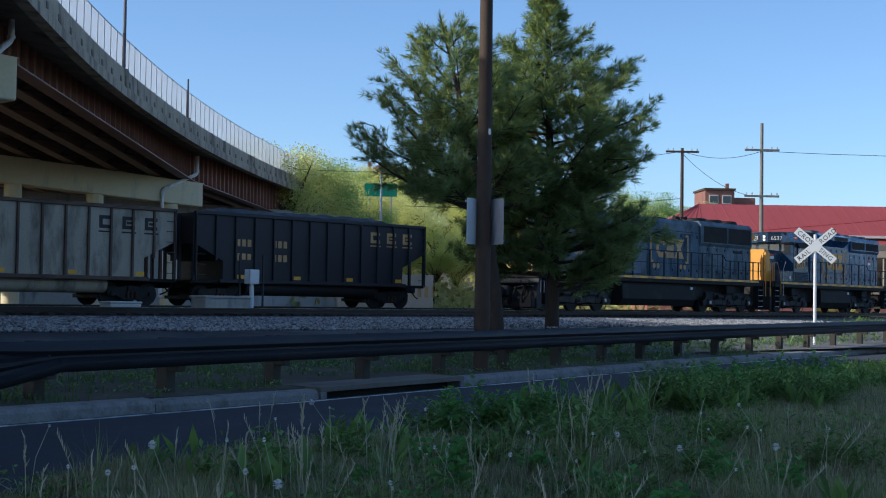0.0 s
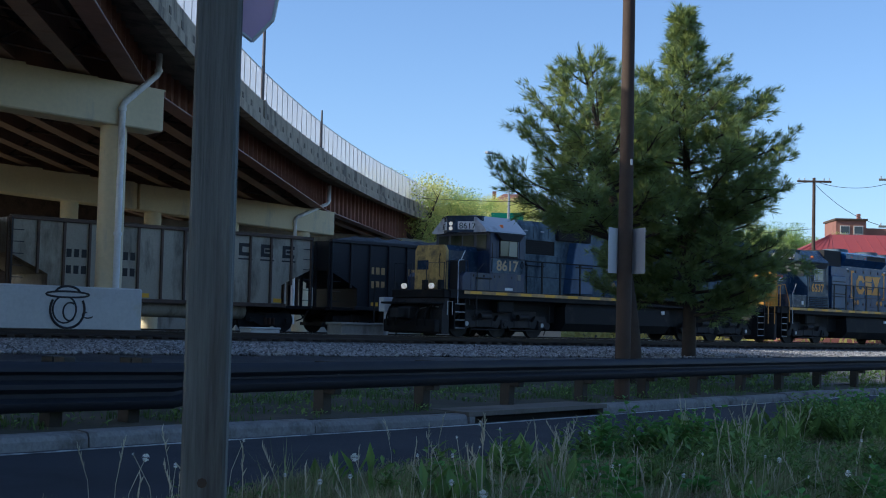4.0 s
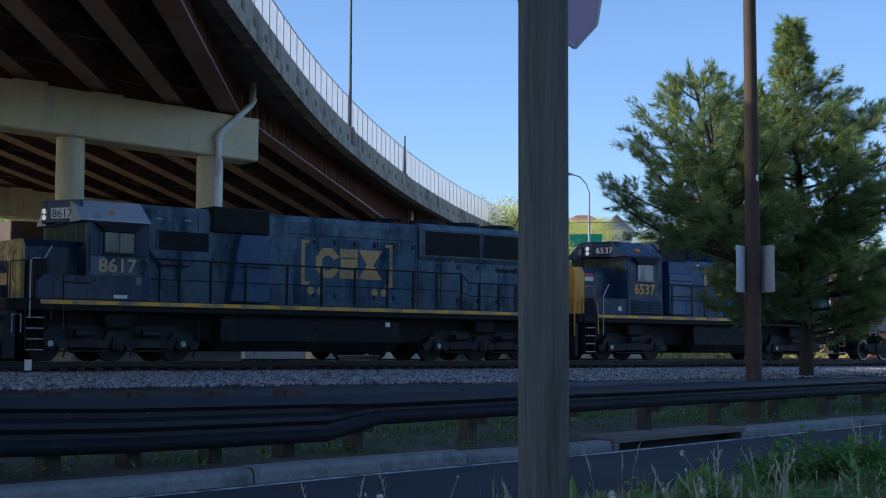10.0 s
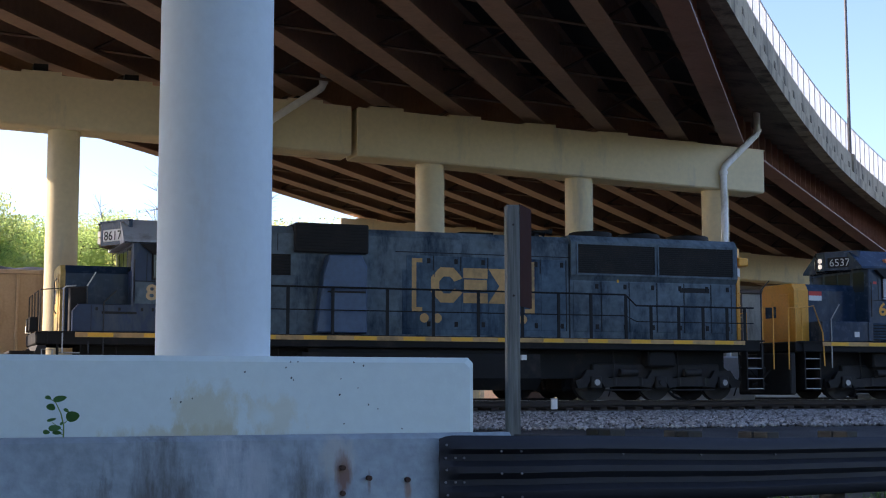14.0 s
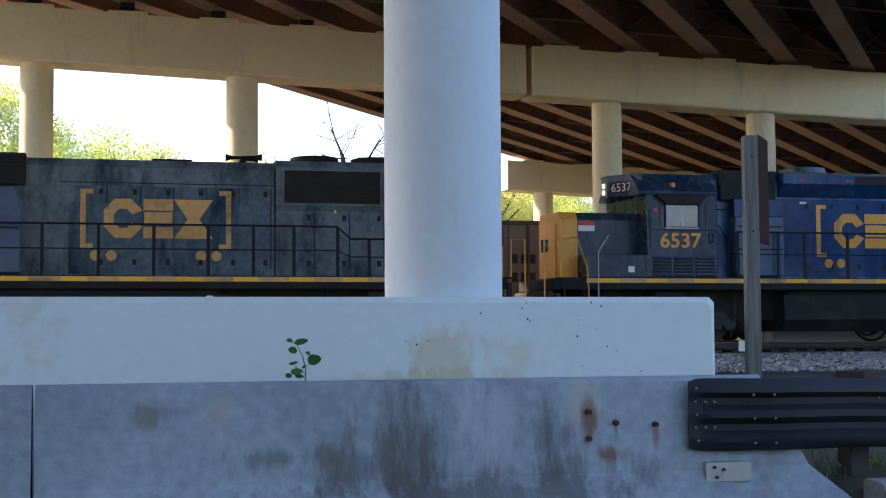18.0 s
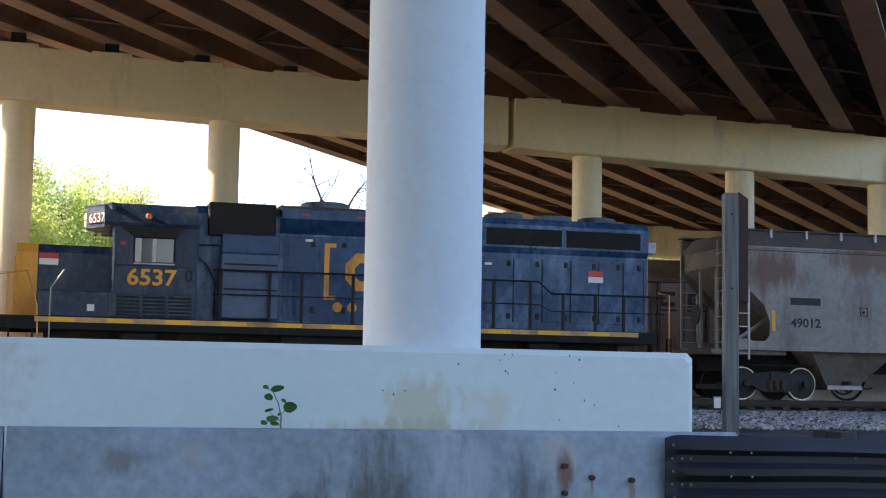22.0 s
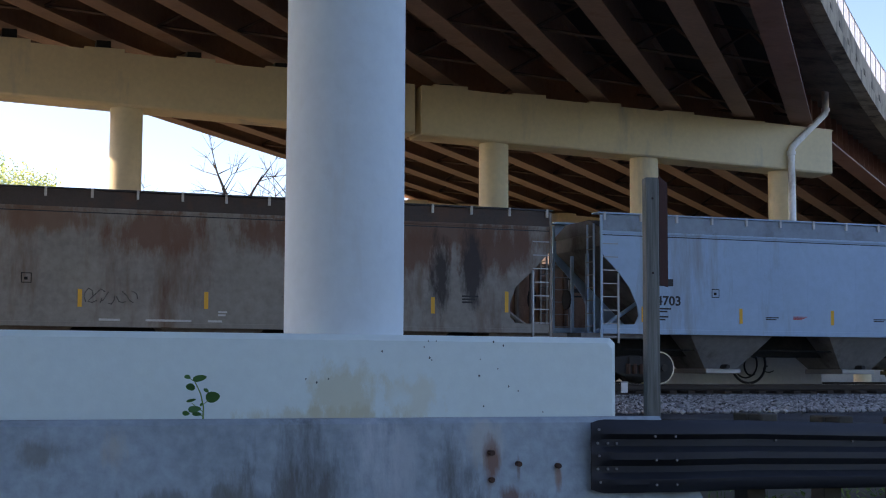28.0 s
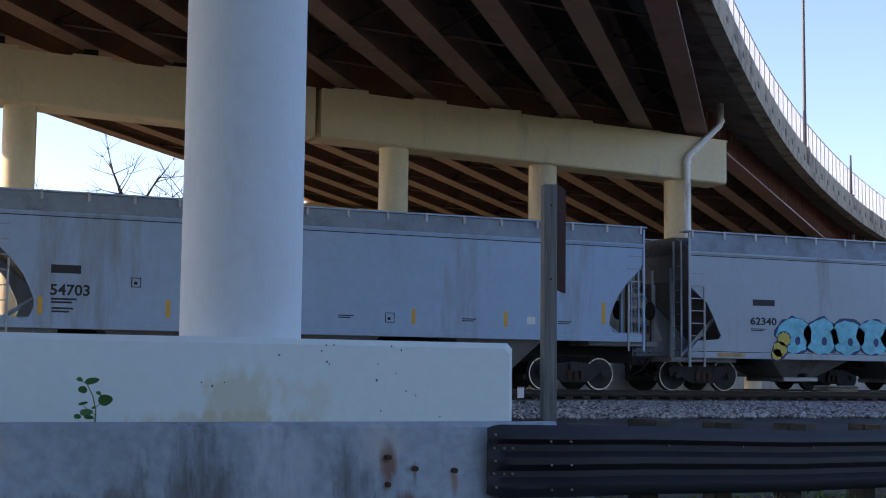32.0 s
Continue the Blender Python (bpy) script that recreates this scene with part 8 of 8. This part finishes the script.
def blades(x, y, z, h, w, lean, rng):
    """Grass blades as two-faced slivers, all in one mesh."""
    n = len(x)
    a = rng.uniform(0, 6.283, n)
    dx, dy = np.cos(a) * w, np.sin(a) * w
    b = a + rng.uniform(0.8, 2.2, n)
    lx, ly = lean * h * np.cos(b), lean * h * np.sin(b)
    drop = h * (1 - 0.35 * lean * lean)
    co = np.stack([np.stack([x - dx, y - dy, z], 1), np.stack([x + dx, y + dy, z], 1),
                   np.stack([x + dx * 0.75 + lx * 0.3, y + dy * 0.75 + ly * 0.3, z + drop * 0.6], 1),
                   np.stack([x - dx * 0.75 + lx * 0.3, y - dy * 0.75 + ly * 0.3, z + drop * 0.6], 1),
                   np.stack([x + lx, y + ly, z + drop], 1)], 1).reshape(-1, 3)
    k = 5 * np.arange(n)[:, None]
    tri = (k[:, :, None] + np.array([[0, 1, 2], [0, 2, 3], [3, 2, 4]])[None]).reshape(-1)
    me = bpy.data.meshes.new("grass")
    me.vertices.add(len(co))
    me.vertices.foreach_set("co", co.astype(np.float32).ravel())
    me.loops.add(len(tri))
    me.loops.foreach_set("vertex_index", tri.astype(np.int32))
    me.polygons.add(len(tri) // 3)
    me.polygons.foreach_set("loop_start", np.arange(0, len(tri), 3, dtype=np.int32))
    me.update()
    return me


def meadow():
    rs = random.Random(5)
    rng = np.random.default_rng(5)
    rows, strip_rows, tan_rows = [], [], []
    while len(rows) < 165000:
        d, a = 6.0 + 24 * rs.random() ** 1.7, radians(rs.uniform(24, 68))
        x, y = 2.8 + d * math.sin(a), -39.0 + d * math.cos(a)
        if y > edge_y(x) - ROAD_W + 0.12 + 0.1 * noise.noise((x * 1.5, y, 0)):
            continue
        tuft_ = 0.5 + 0.5 * noise.noise((x * 0.55, y * 0.55, 2)) + 0.5 * noise.noise((x * 2.1, y * 2.1, 4))
        bare = noise.noise((x * 0.45 + 3, y * 0.45, 12)) + 0.35 * noise.noise((x * 1.7, y * 1.7, 5))
        if tuft_ < rs.random() * 0.6 or bare > 0.34 + 0.2 * rs.random():
            continue
        h = (0.04 + 0.26 * max(0, tuft_)) * rs.uniform(0.45, 1.3)
        dry = noise.noise((x * 0.8 + 9, y * 0.8, 6)) + 0.6 * noise.noise((x * 3.3, y * 3.3, 2))
        (tan_rows if rs.random() < 0.26 + 0.5 * max(0, dry) else rows).append((x, y, ground_z(x, y) - 0.02, h, rs.uniform(0.0028, 0.0065), rs.uniform(0, 0.7)))
    for i in range(26000):  # the strip behind the kerb
        x = rs.uniform(7, 45)
        y = edge_y(x) + rs.uniform(0.5, 4.5)
        if 18.3 < x < 23.3 and y < edge_y(x) + 1.6:
            continue
        if noise.noise((x * 0.5, y * 0.9, 7)) < (0.08 if x < 17 else -0.02) + 0.3 * noise.noise((x * 3, y * 3, 1)):
            continue
        strip_rows.append((x, y, ground_z(x, y) - 0.01, rs.uniform(0.04, 0.17), rs.uniform(0.004, 0.009), rs.uniform(0, 0.6)))
    for i in range(45):  # tall tufts of rank grass
        d, a = rs.uniform(8.5, 17), radians(rs.uniform(36, 66))
        x, y = 2.8 + d * math.sin(a), -39 + d * math.cos(a)
        if y > edge_y(x) - ROAD_W - 0.05:
            continue
        for j in range(34):
            bx, by = x + rs.gauss(0, 0.07), y + rs.gauss(0, 0.07)
            rows.append((bx, by, ground_z(bx, by) - 0.02, rs.uniform(0.25, 0.62), rs.uniform(0.003, 0.006), rs.uniform(0.05, 0.6)))
    cols = np.array(rows).T
    tagged(part("grass", blades(*cols, rng), GRASS), "rough unmown green grass on the verge", "grass", kind="stuff")
    tagged(part("dead_grass", blades(*np.array(tan_rows).T, rng), DEAD_GRASS), "tan dead grass among the green verge", "grass", kind="stuff")
    tagged(part("kerbside_grass", blades(*np.array(strip_rows).T, rng), LAWN), "short green grass in patches behind the kerb", "grass", kind="stuff")

    # broad-leaved weeds in clumps
    wv, wf = [], []
    def leaf(o, d, L, W):
        side = d.cross(Vector((0, 0, 1))).normalized() * W
        mid = o + d * L * 0.5 + Vector((0, 0, L * 0.10))
        k = len(wv)
        wv.extend([tuple(o), tuple(mid + side), tuple(o + d * L), tuple(mid - side)])
        wf.extend([(k, k + 1, k + 2, k + 3)])
    clumps = []
    for i in range(70):  # along the road's edge, taller and thicker to the right
        x = rs.uniform(13.0, 40)
        k = min(1.0, max(0.1, (x - 12) / 9))
        if x < 15 or 17.6 < x < 21.2:  # low growth between the bushes
            continue
        clumps.append((x, edge_y(x) - ROAD_W - rs.uniform(0.0, 2.2), (0.32 + 0.34 * k) * (1.0 if x < 27 else 0.62) * rs.uniform(0.75, 1.15), rs.uniform(0.8, 1.5)))
    for x, y, h, r in ((11.3, -30.1, 0.5, 0.5), (12.6, -29.6, 0.45, 0.5), (10.4, -30.6, 0.42, 0.4), (13.8, -30.4, 0.42, 0.7), (15.8, -30.6, 0.5, 1.1), (17.4, -31.0, 0.5, 1.2), (14.6, -32.0, 0.4, 1.0), (16.6, -32.6, 0.45, 1.2), (12.9, -32.6, 0.3, 0.8), (18.6, -29.8, 0.3, 1.3), (15.9, -27.75, 0.62, 0.7), (16.6, -27.7, 0.55, 0.7), (16.3, -28.2, 0.5, 0.7), (15.2, -28.1, 0.5, 0.5), (22.6, -26.2, 0.95, 0.7), (23.4, -26.0, 0.8, 0.8), (24.6, -25.8, 0.8, 1.0), (26.0, -25.4, 0.7, 1.1), (12.2, -30.0, 0.62, 0.35)):
        clumps.append((x, y, h, r))
    for cx, cy, h, r in clumps:
        z = ground_z(cx, cy)
        for i in range(int(19 * r)):
            sx, sy = cx + rs.gauss(0, 0.30 * r), cy + rs.gauss(0, 0.30 * r)
            if sy > edge_y(sx) - ROAD_W + 0.25:
                continue
            top = h * rs.uniform(0.45, 1.05)
            lean = Vector((rs.gauss(0, 0.14), rs.gauss(0, 0.14), 1)).normalized()
            turn = rs.uniform(0, 6.283)
            for j in range(16):
                o = Vector((sx, sy, z)) + lean * top * (0.08 + 0.92 * j / 16)
                turn += 2.4
                dd = Vector((math.cos(turn), math.sin(turn), rs.uniform(0.0, 0.9))).normalized()
                leaf(o, dd, rs.uniform(0.09, 0.19) * (1.15 - 0.5 * j / 16), rs.uniform(0.016, 0.034))
    for i in range(230):  # lance-leaved docks, upright
        x = rs.uniform(10, 40) if i % 3 == 0 else rs.uniform(17.5, 34)
        y = edge_y(x) - ROAD_W - abs(rs.gauss(0, 1.1 if x > 17 else 2.2))
        if 17.6 < x < 21.0 and i % 4:
            continue
        z, n = ground_z(x, y), rs.randrange(7, 13)
        for j in range(n):
            a = rs.uniform(0, 6.283)
            dd = Vector((math.cos(a), math.sin(a), rs.uniform(0.8, 2.6))).normalized()
            L = rs.uniform(0.24, 0.55) * (0.75 if x < 17 or x > 28 else 1.0)
            leaf(Vector((x + rs.gauss(0, 0.05), y + rs.gauss(0, 0.05), z + rs.uniform(0, 0.12))), dd, L, L * rs.uniform(0.09, 0.14))
    for i in range(13000):  # small ground leaves
        d = 7.5 + 15 * rs.random() ** 1.4
        a = radians(rs.uniform(30, 68))
        x, y = 2.6 + d * math.sin(a), -39.0 + d * math.cos(a)
        if y > edge_y(x) - ROAD_W:
            continue
        dd = Vector((rs.gauss(0, 1), rs.gauss(0, 1), rs.uniform(0.2, 1.0))).normalized()
        lift = 0.30 * max(0.0, 0.35 + noise.noise((x * 1.1, y * 1.1, 8)))
        leaf(Vector((x, y, ground_z(x, y) + 0.02 + lift * rs.uniform(0.3, 1.0))), dd, rs.uniform(0.04, 0.09), rs.uniform(0.012, 0.024))
    for i in range(5200):  # low herbs on the strip behind the kerb
        x = rs.uniform(7, 36)
        y = edge_y(x) + rs.uniform(0.55, 4.0)
        if 18.3 < x < 23.3 and y < edge_y(x) + 1.6 or noise.noise((x * 0.9, y * 1.4, 17)) < 0.02:
            continue
        dd = Vector((rs.gauss(0, 1), rs.gauss(0, 1), rs.uniform(0.1, 0.9))).normalized()
        leaf(Vector((x, y, ground_z(x, y) + rs.uniform(0.01, 0.1))), dd, rs.uniform(0.05, 0.13), rs.uniform(0.012, 0.03))
    for i in range(150):  # sunlit weeds beyond the guardrail
        x = rs.uniform(53, 66)
        y = lerp(RAIL_LINE, x) + rs.uniform(0.4, 3)
        for j in range(5):
            dd = Vector((rs.gauss(0, 1), rs.gauss(0, 1), rs.uniform(0.2, 1.2))).normalized()
            leaf(Vector((x, y, ground_z(x, y) + rs.uniform(0.1, 0.9))), dd, rs.uniform(0.15, 0.3), 0.04)
    for i in range(420):  # low growth in the rail's shade
        x = rs.uniform(30, 54)
        y = lerp(RAIL_LINE, x) + rs.uniform(0.3, 3)
        for j in range(4):
            dd = Vector((rs.gauss(0, 1), rs.gauss(0, 1), rs.uniform(0.2, 1.2))).normalized()
            leaf(Vector((x, y, ground_z(x, y) + rs.uniform(0.02, 0.32))), dd, rs.uniform(0.1, 0.22), 0.03)
    # large weeds with broad lobed leaves, each a plant of its own
    for i in range(64):
        if i < 40:
            x = rs.uniform(15.2, 17.3) if i < 8 else rs.uniform(21.4, 33)
            y = edge_y(x) - ROAD_W - rs.uniform(0.05, 1.3)
        else:
            d, a = rs.uniform(7.5, 14), radians(rs.uniform(38, 64))
            x, y = 2.8 + d * math.sin(a), -39 + d * math.cos(a)
            if y > edge_y(x) - ROAD_W - 0.1:
                continue
        high = rs.uniform(0.35, 0.8) if i < 40 else rs.uniform(0.2, 0.42)
        bw = thing("broadleaf_weed", "tall leafy green weed on the verge", "weed", "verge weeds", m=pose(x, y, ground_z(x, y) - 0.02))
        bv, bf = [], []
        g = Geo()
        for k in range(rs.randrange(3, 6)):
            top = Vector((rs.gauss(0, 0.11), rs.gauss(0, 0.11), high * rs.uniform(0.65, 1.05)))
            g.tube([(0, 0, 0), tuple(top * 0.5 + Vector((rs.gauss(0, 0.02), 0, 0.02))), tuple(top)], [0.007, 0.005, 0.003], 4)
            turn = rs.uniform(0, 6.283)
            for q in range(9):
                o = top * (0.14 + 0.86 * q / 8)
                turn += 2.2
                dd = Vector((math.cos(turn), math.sin(turn), rs.uniform(0.1, 0.8))).normalized()
                sd = dd.cross(Vector((0, 0, 1))).normalized()
                L, W = rs.uniform(0.13, 0.24) * (1.1 - 0.6 * q / 8), rs.uniform(0.028, 0.05)
                nn = len(bv)
                bv += [tuple(o), tuple(o + dd * L * 0.35 + sd * W + Vector((0, 0, 0.02))), tuple(o + dd * L * 0.75 + sd * W * 0.7 + Vector((0, 0, 0.015))), tuple(o + dd * L - Vector((0, 0, L * 0.22))),
                       tuple(o + dd * L * 0.75 - sd * W * 0.7 + Vector((0, 0, 0.015))), tuple(o + dd * L * 0.35 - sd * W + Vector((0, 0, 0.02))), tuple(o + dd * L * 0.55 - Vector((0, 0, 0.012)))]
                bf += [(nn, nn + 1, nn + 6), (nn + 1, nn + 2, nn + 6), (nn + 2, nn + 3, nn + 6), (nn + 3, nn + 4, nn + 6), (nn + 4, nn + 5, nn + 6), (nn + 5, nn, nn + 6)]
        part("stem", g, BROAD, bw)
        raw("leaves", bv, bf, BROAD, bw)
    tagged(raw("weeds", wv, wf, WEED), "leafy green weeds along the road", "weeds", kind="stuff")

    # dry stalks and dandelion clocks that stand above the grass
    for i in range(190):
        d, a = rs.uniform(7.5, 15.0), radians(rs.uniform(30, 66))
        x, y = 2.6 + d * math.sin(a), -39 + d * math.cos(a)
        if y > edge_y(x) - ROAD_W - 0.2:
            continue
        z, h = ground_z(x, y), rs.uniform(0.3, 0.7)
        lx, ly = rs.gauss(0, 0.12), rs.gauss(0, 0.12)
        pts = [(x, y, z), (x + lx * 0.3, y + ly * 0.3, z + h * 0.6), (x + lx, y + ly, z + h)]
        if i % 3:
            s = thing("dry_stalk", "dry straw-coloured grass stalk with seed head", "grass stalk", "dry stalks")
            part("stem", Geo().tube(pts, 0.0028, 4), DRY, s)
            g = Geo()
            for j in range(7):
                o = Vector(pts[1]).lerp(Vector(pts[2]), 0.4 + 0.1 * j)
                g.tube([o, o + Vector((rs.gauss(0, 0.012), rs.gauss(0, 0.012), 0.045))], [0.006, 0.001], 4)
            part("seed_head", g, DRY, s)["kind"] = "stuff"
        else:
            s = thing("dandelion", "white dandelion seed head on a thin stem", "dandelion", "dandelions")
            part("stem", Geo().tube(pts, 0.003, 4), DRY, s)
            g, c = Geo(), Vector(pts[2])
            r = rs.choice((0.010, 0.012, 0.012, 0.014, 0.016, 0.018, 0.028))
            for j in range(100):
                w = Vector((rs.gauss(0, 1), rs.gauss(0, 1), rs.gauss(0, 1))).normalized()
                sd = w.cross(Vector((0, 0, 1))).normalized() * 0.18 * r
                g.add([c + w * 0.004, c + w * r + sd, c + w * r - sd], [(0, 1, 2)])
            part("seed_head", g, FLUFF, s)["kind"] = "stuff"
    for cx, cy, n in ((11.55, -31.15, 9), (14.9, -30.6, 7), (10.3, -31.6, 5), (17.35, -28.1, 8), (16.9, -29.3, 9), (19.5, -28.2, 6)):
        for i in range(n):
            x, y = cx + rs.gauss(0, 0.09), cy + rs.gauss(0, 0.09)
            z, h = ground_z(x, y), rs.uniform(0.5, 0.85)
            s = thing("dry_stalk", "tall bleached dead grass stalk", "grass stalk", "dry stalks")
            lx, ly = rs.gauss(0, 0.10), rs.gauss(0, 0.10)
            part("stem", Geo().tube([(x, y, z), (x + lx * 0.35, y + ly * 0.35, z + h * 0.6), (x + lx, y + ly, z + h)], [0.0045, 0.004, 0.0025], 4), DRY, s)
            g = Geo()
            for j in range(9):
                o = Vector((x + lx * (0.55 + 0.05 * j), y + ly * (0.55 + 0.05 * j), z + h * (0.72 + 0.03 * j)))
                g.tube([o, o + Vector((rs.gauss(0, 0.015), rs.gauss(0, 0.015), 0.05))], [0.007, 0.001], 4)
            part("seed_head", g, DRY, s)["kind"] = "stuff"
    # the seedling on the barrier
    p = thing("seedling", "small green seedling with round leaves growing behind the barrier", "plant", m=pose(2.35, -25.18, -0.06))
    part("stem", Geo().tube([(0, 0, 0), (0.0, -0.01, 0.10), (-0.025, -0.02, 0.20), (-0.07, -0.02, 0.29), (-0.12, -0.02, 0.32)], [0.007, 0.006, 0.005, 0.004, 0.003], 5), WEED, p)
    for dx, dz, z0 in ((0.045, 0.16, 0.12), (-0.09, 0.13, 0.06), (-0.08, 0.06, 0.03)):
        part("leaf_stalk", Geo().tube([(0, -0.01, z0), (dx, -0.02, dz)], 0.003, 4), WEED, p)
    # place, length, width, turn in the wall's plane, tilt
    for i, (x, z, a, b, turn, tilt) in enumerate(((0.062, 0.175, 0.060, 0.050, 10, 12), (-0.040, 0.315, 0.058, 0.030, 12, -20), (-0.105, 0.250, 0.030, 0.042, 70, 15), (-0.128, 0.325, 0.018, 0.030, 80, 0), (-0.10, 0.150, 0.040, 0.015, 15, 25), (-0.075, 0.085, 0.055, 0.030, 5, -15),
                                              (-0.135, 0.055, 0.030, 0.022, -10, 10), (-0.055, 0.050, 0.040, 0.022, -8, 30), (0.012, 0.225, 0.015, 0.026, 60, 0), (-0.02, 0.12, 0.018, 0.012, 40, 10))):
        c, sn = math.cos(radians(turn)), math.sin(radians(turn))
        pts = []
        for k in range(12):
            t = 6.283 * k / 12
            u, w = 0.86 * a * math.cos(t) * (1.0 if math.cos(t) < 0 else 1.12), 0.86 * b * math.sin(t) * (1 - 0.18 * math.cos(t))
            pts.append((u * c - w * sn, u * sn + w * c))
        part("leaf", Geo().shaped(pts, -0.0015, 0.0015), SEEDLING, p, m=pose(x, -0.03 - 0.006 * (i % 3), z, tilt, 0, rs.uniform(-18, 18)))


meadow()

# ---- motion of the train ----
TRAIN = [(0.0, 51.66), (9.0, 21.78), (13.5, 7.0), (19.0, -11.16), (24.5, -29.4), (28.0, -41.11), (32.0, -54.41)]


local = {}


def motions():
    for key, (ob, mid) in CARS.items():
        rows = []
        for t in (1.0 * i for i in range(33)):
            x = lerp(TRAIN, t) + mid
            rows.append((t, pose(x, (track_y(x - 6) + track_y(x + 6)) / 2, 0, 0, 0, track_turn(x))))
        walk(ob, rows)
    steps_ = [0.2 * i for i in range(161)]
    for w, x, r in AXLES:
        rows = []
        for t in steps_:
            run = (lerp(TRAIN, t) - TRAIN[0][1]) / r
            rows.append((t, pose(local[w.name], 0, r, 0, math.degrees(run) % 360, 0)))
        walk(w, rows)


def settle_origins():
    """Each car stands at its own middle, so its parts are laid out from there."""
    for ob, mid in CARS.values():
        for ch in ob.children:
            ch.matrix_basis = pose(-mid, 0, 0) @ ch.matrix_basis
    for w, x, r in AXLES:
        local[w.name] = w.matrix_basis.translation.x


settle_origins()
motions()
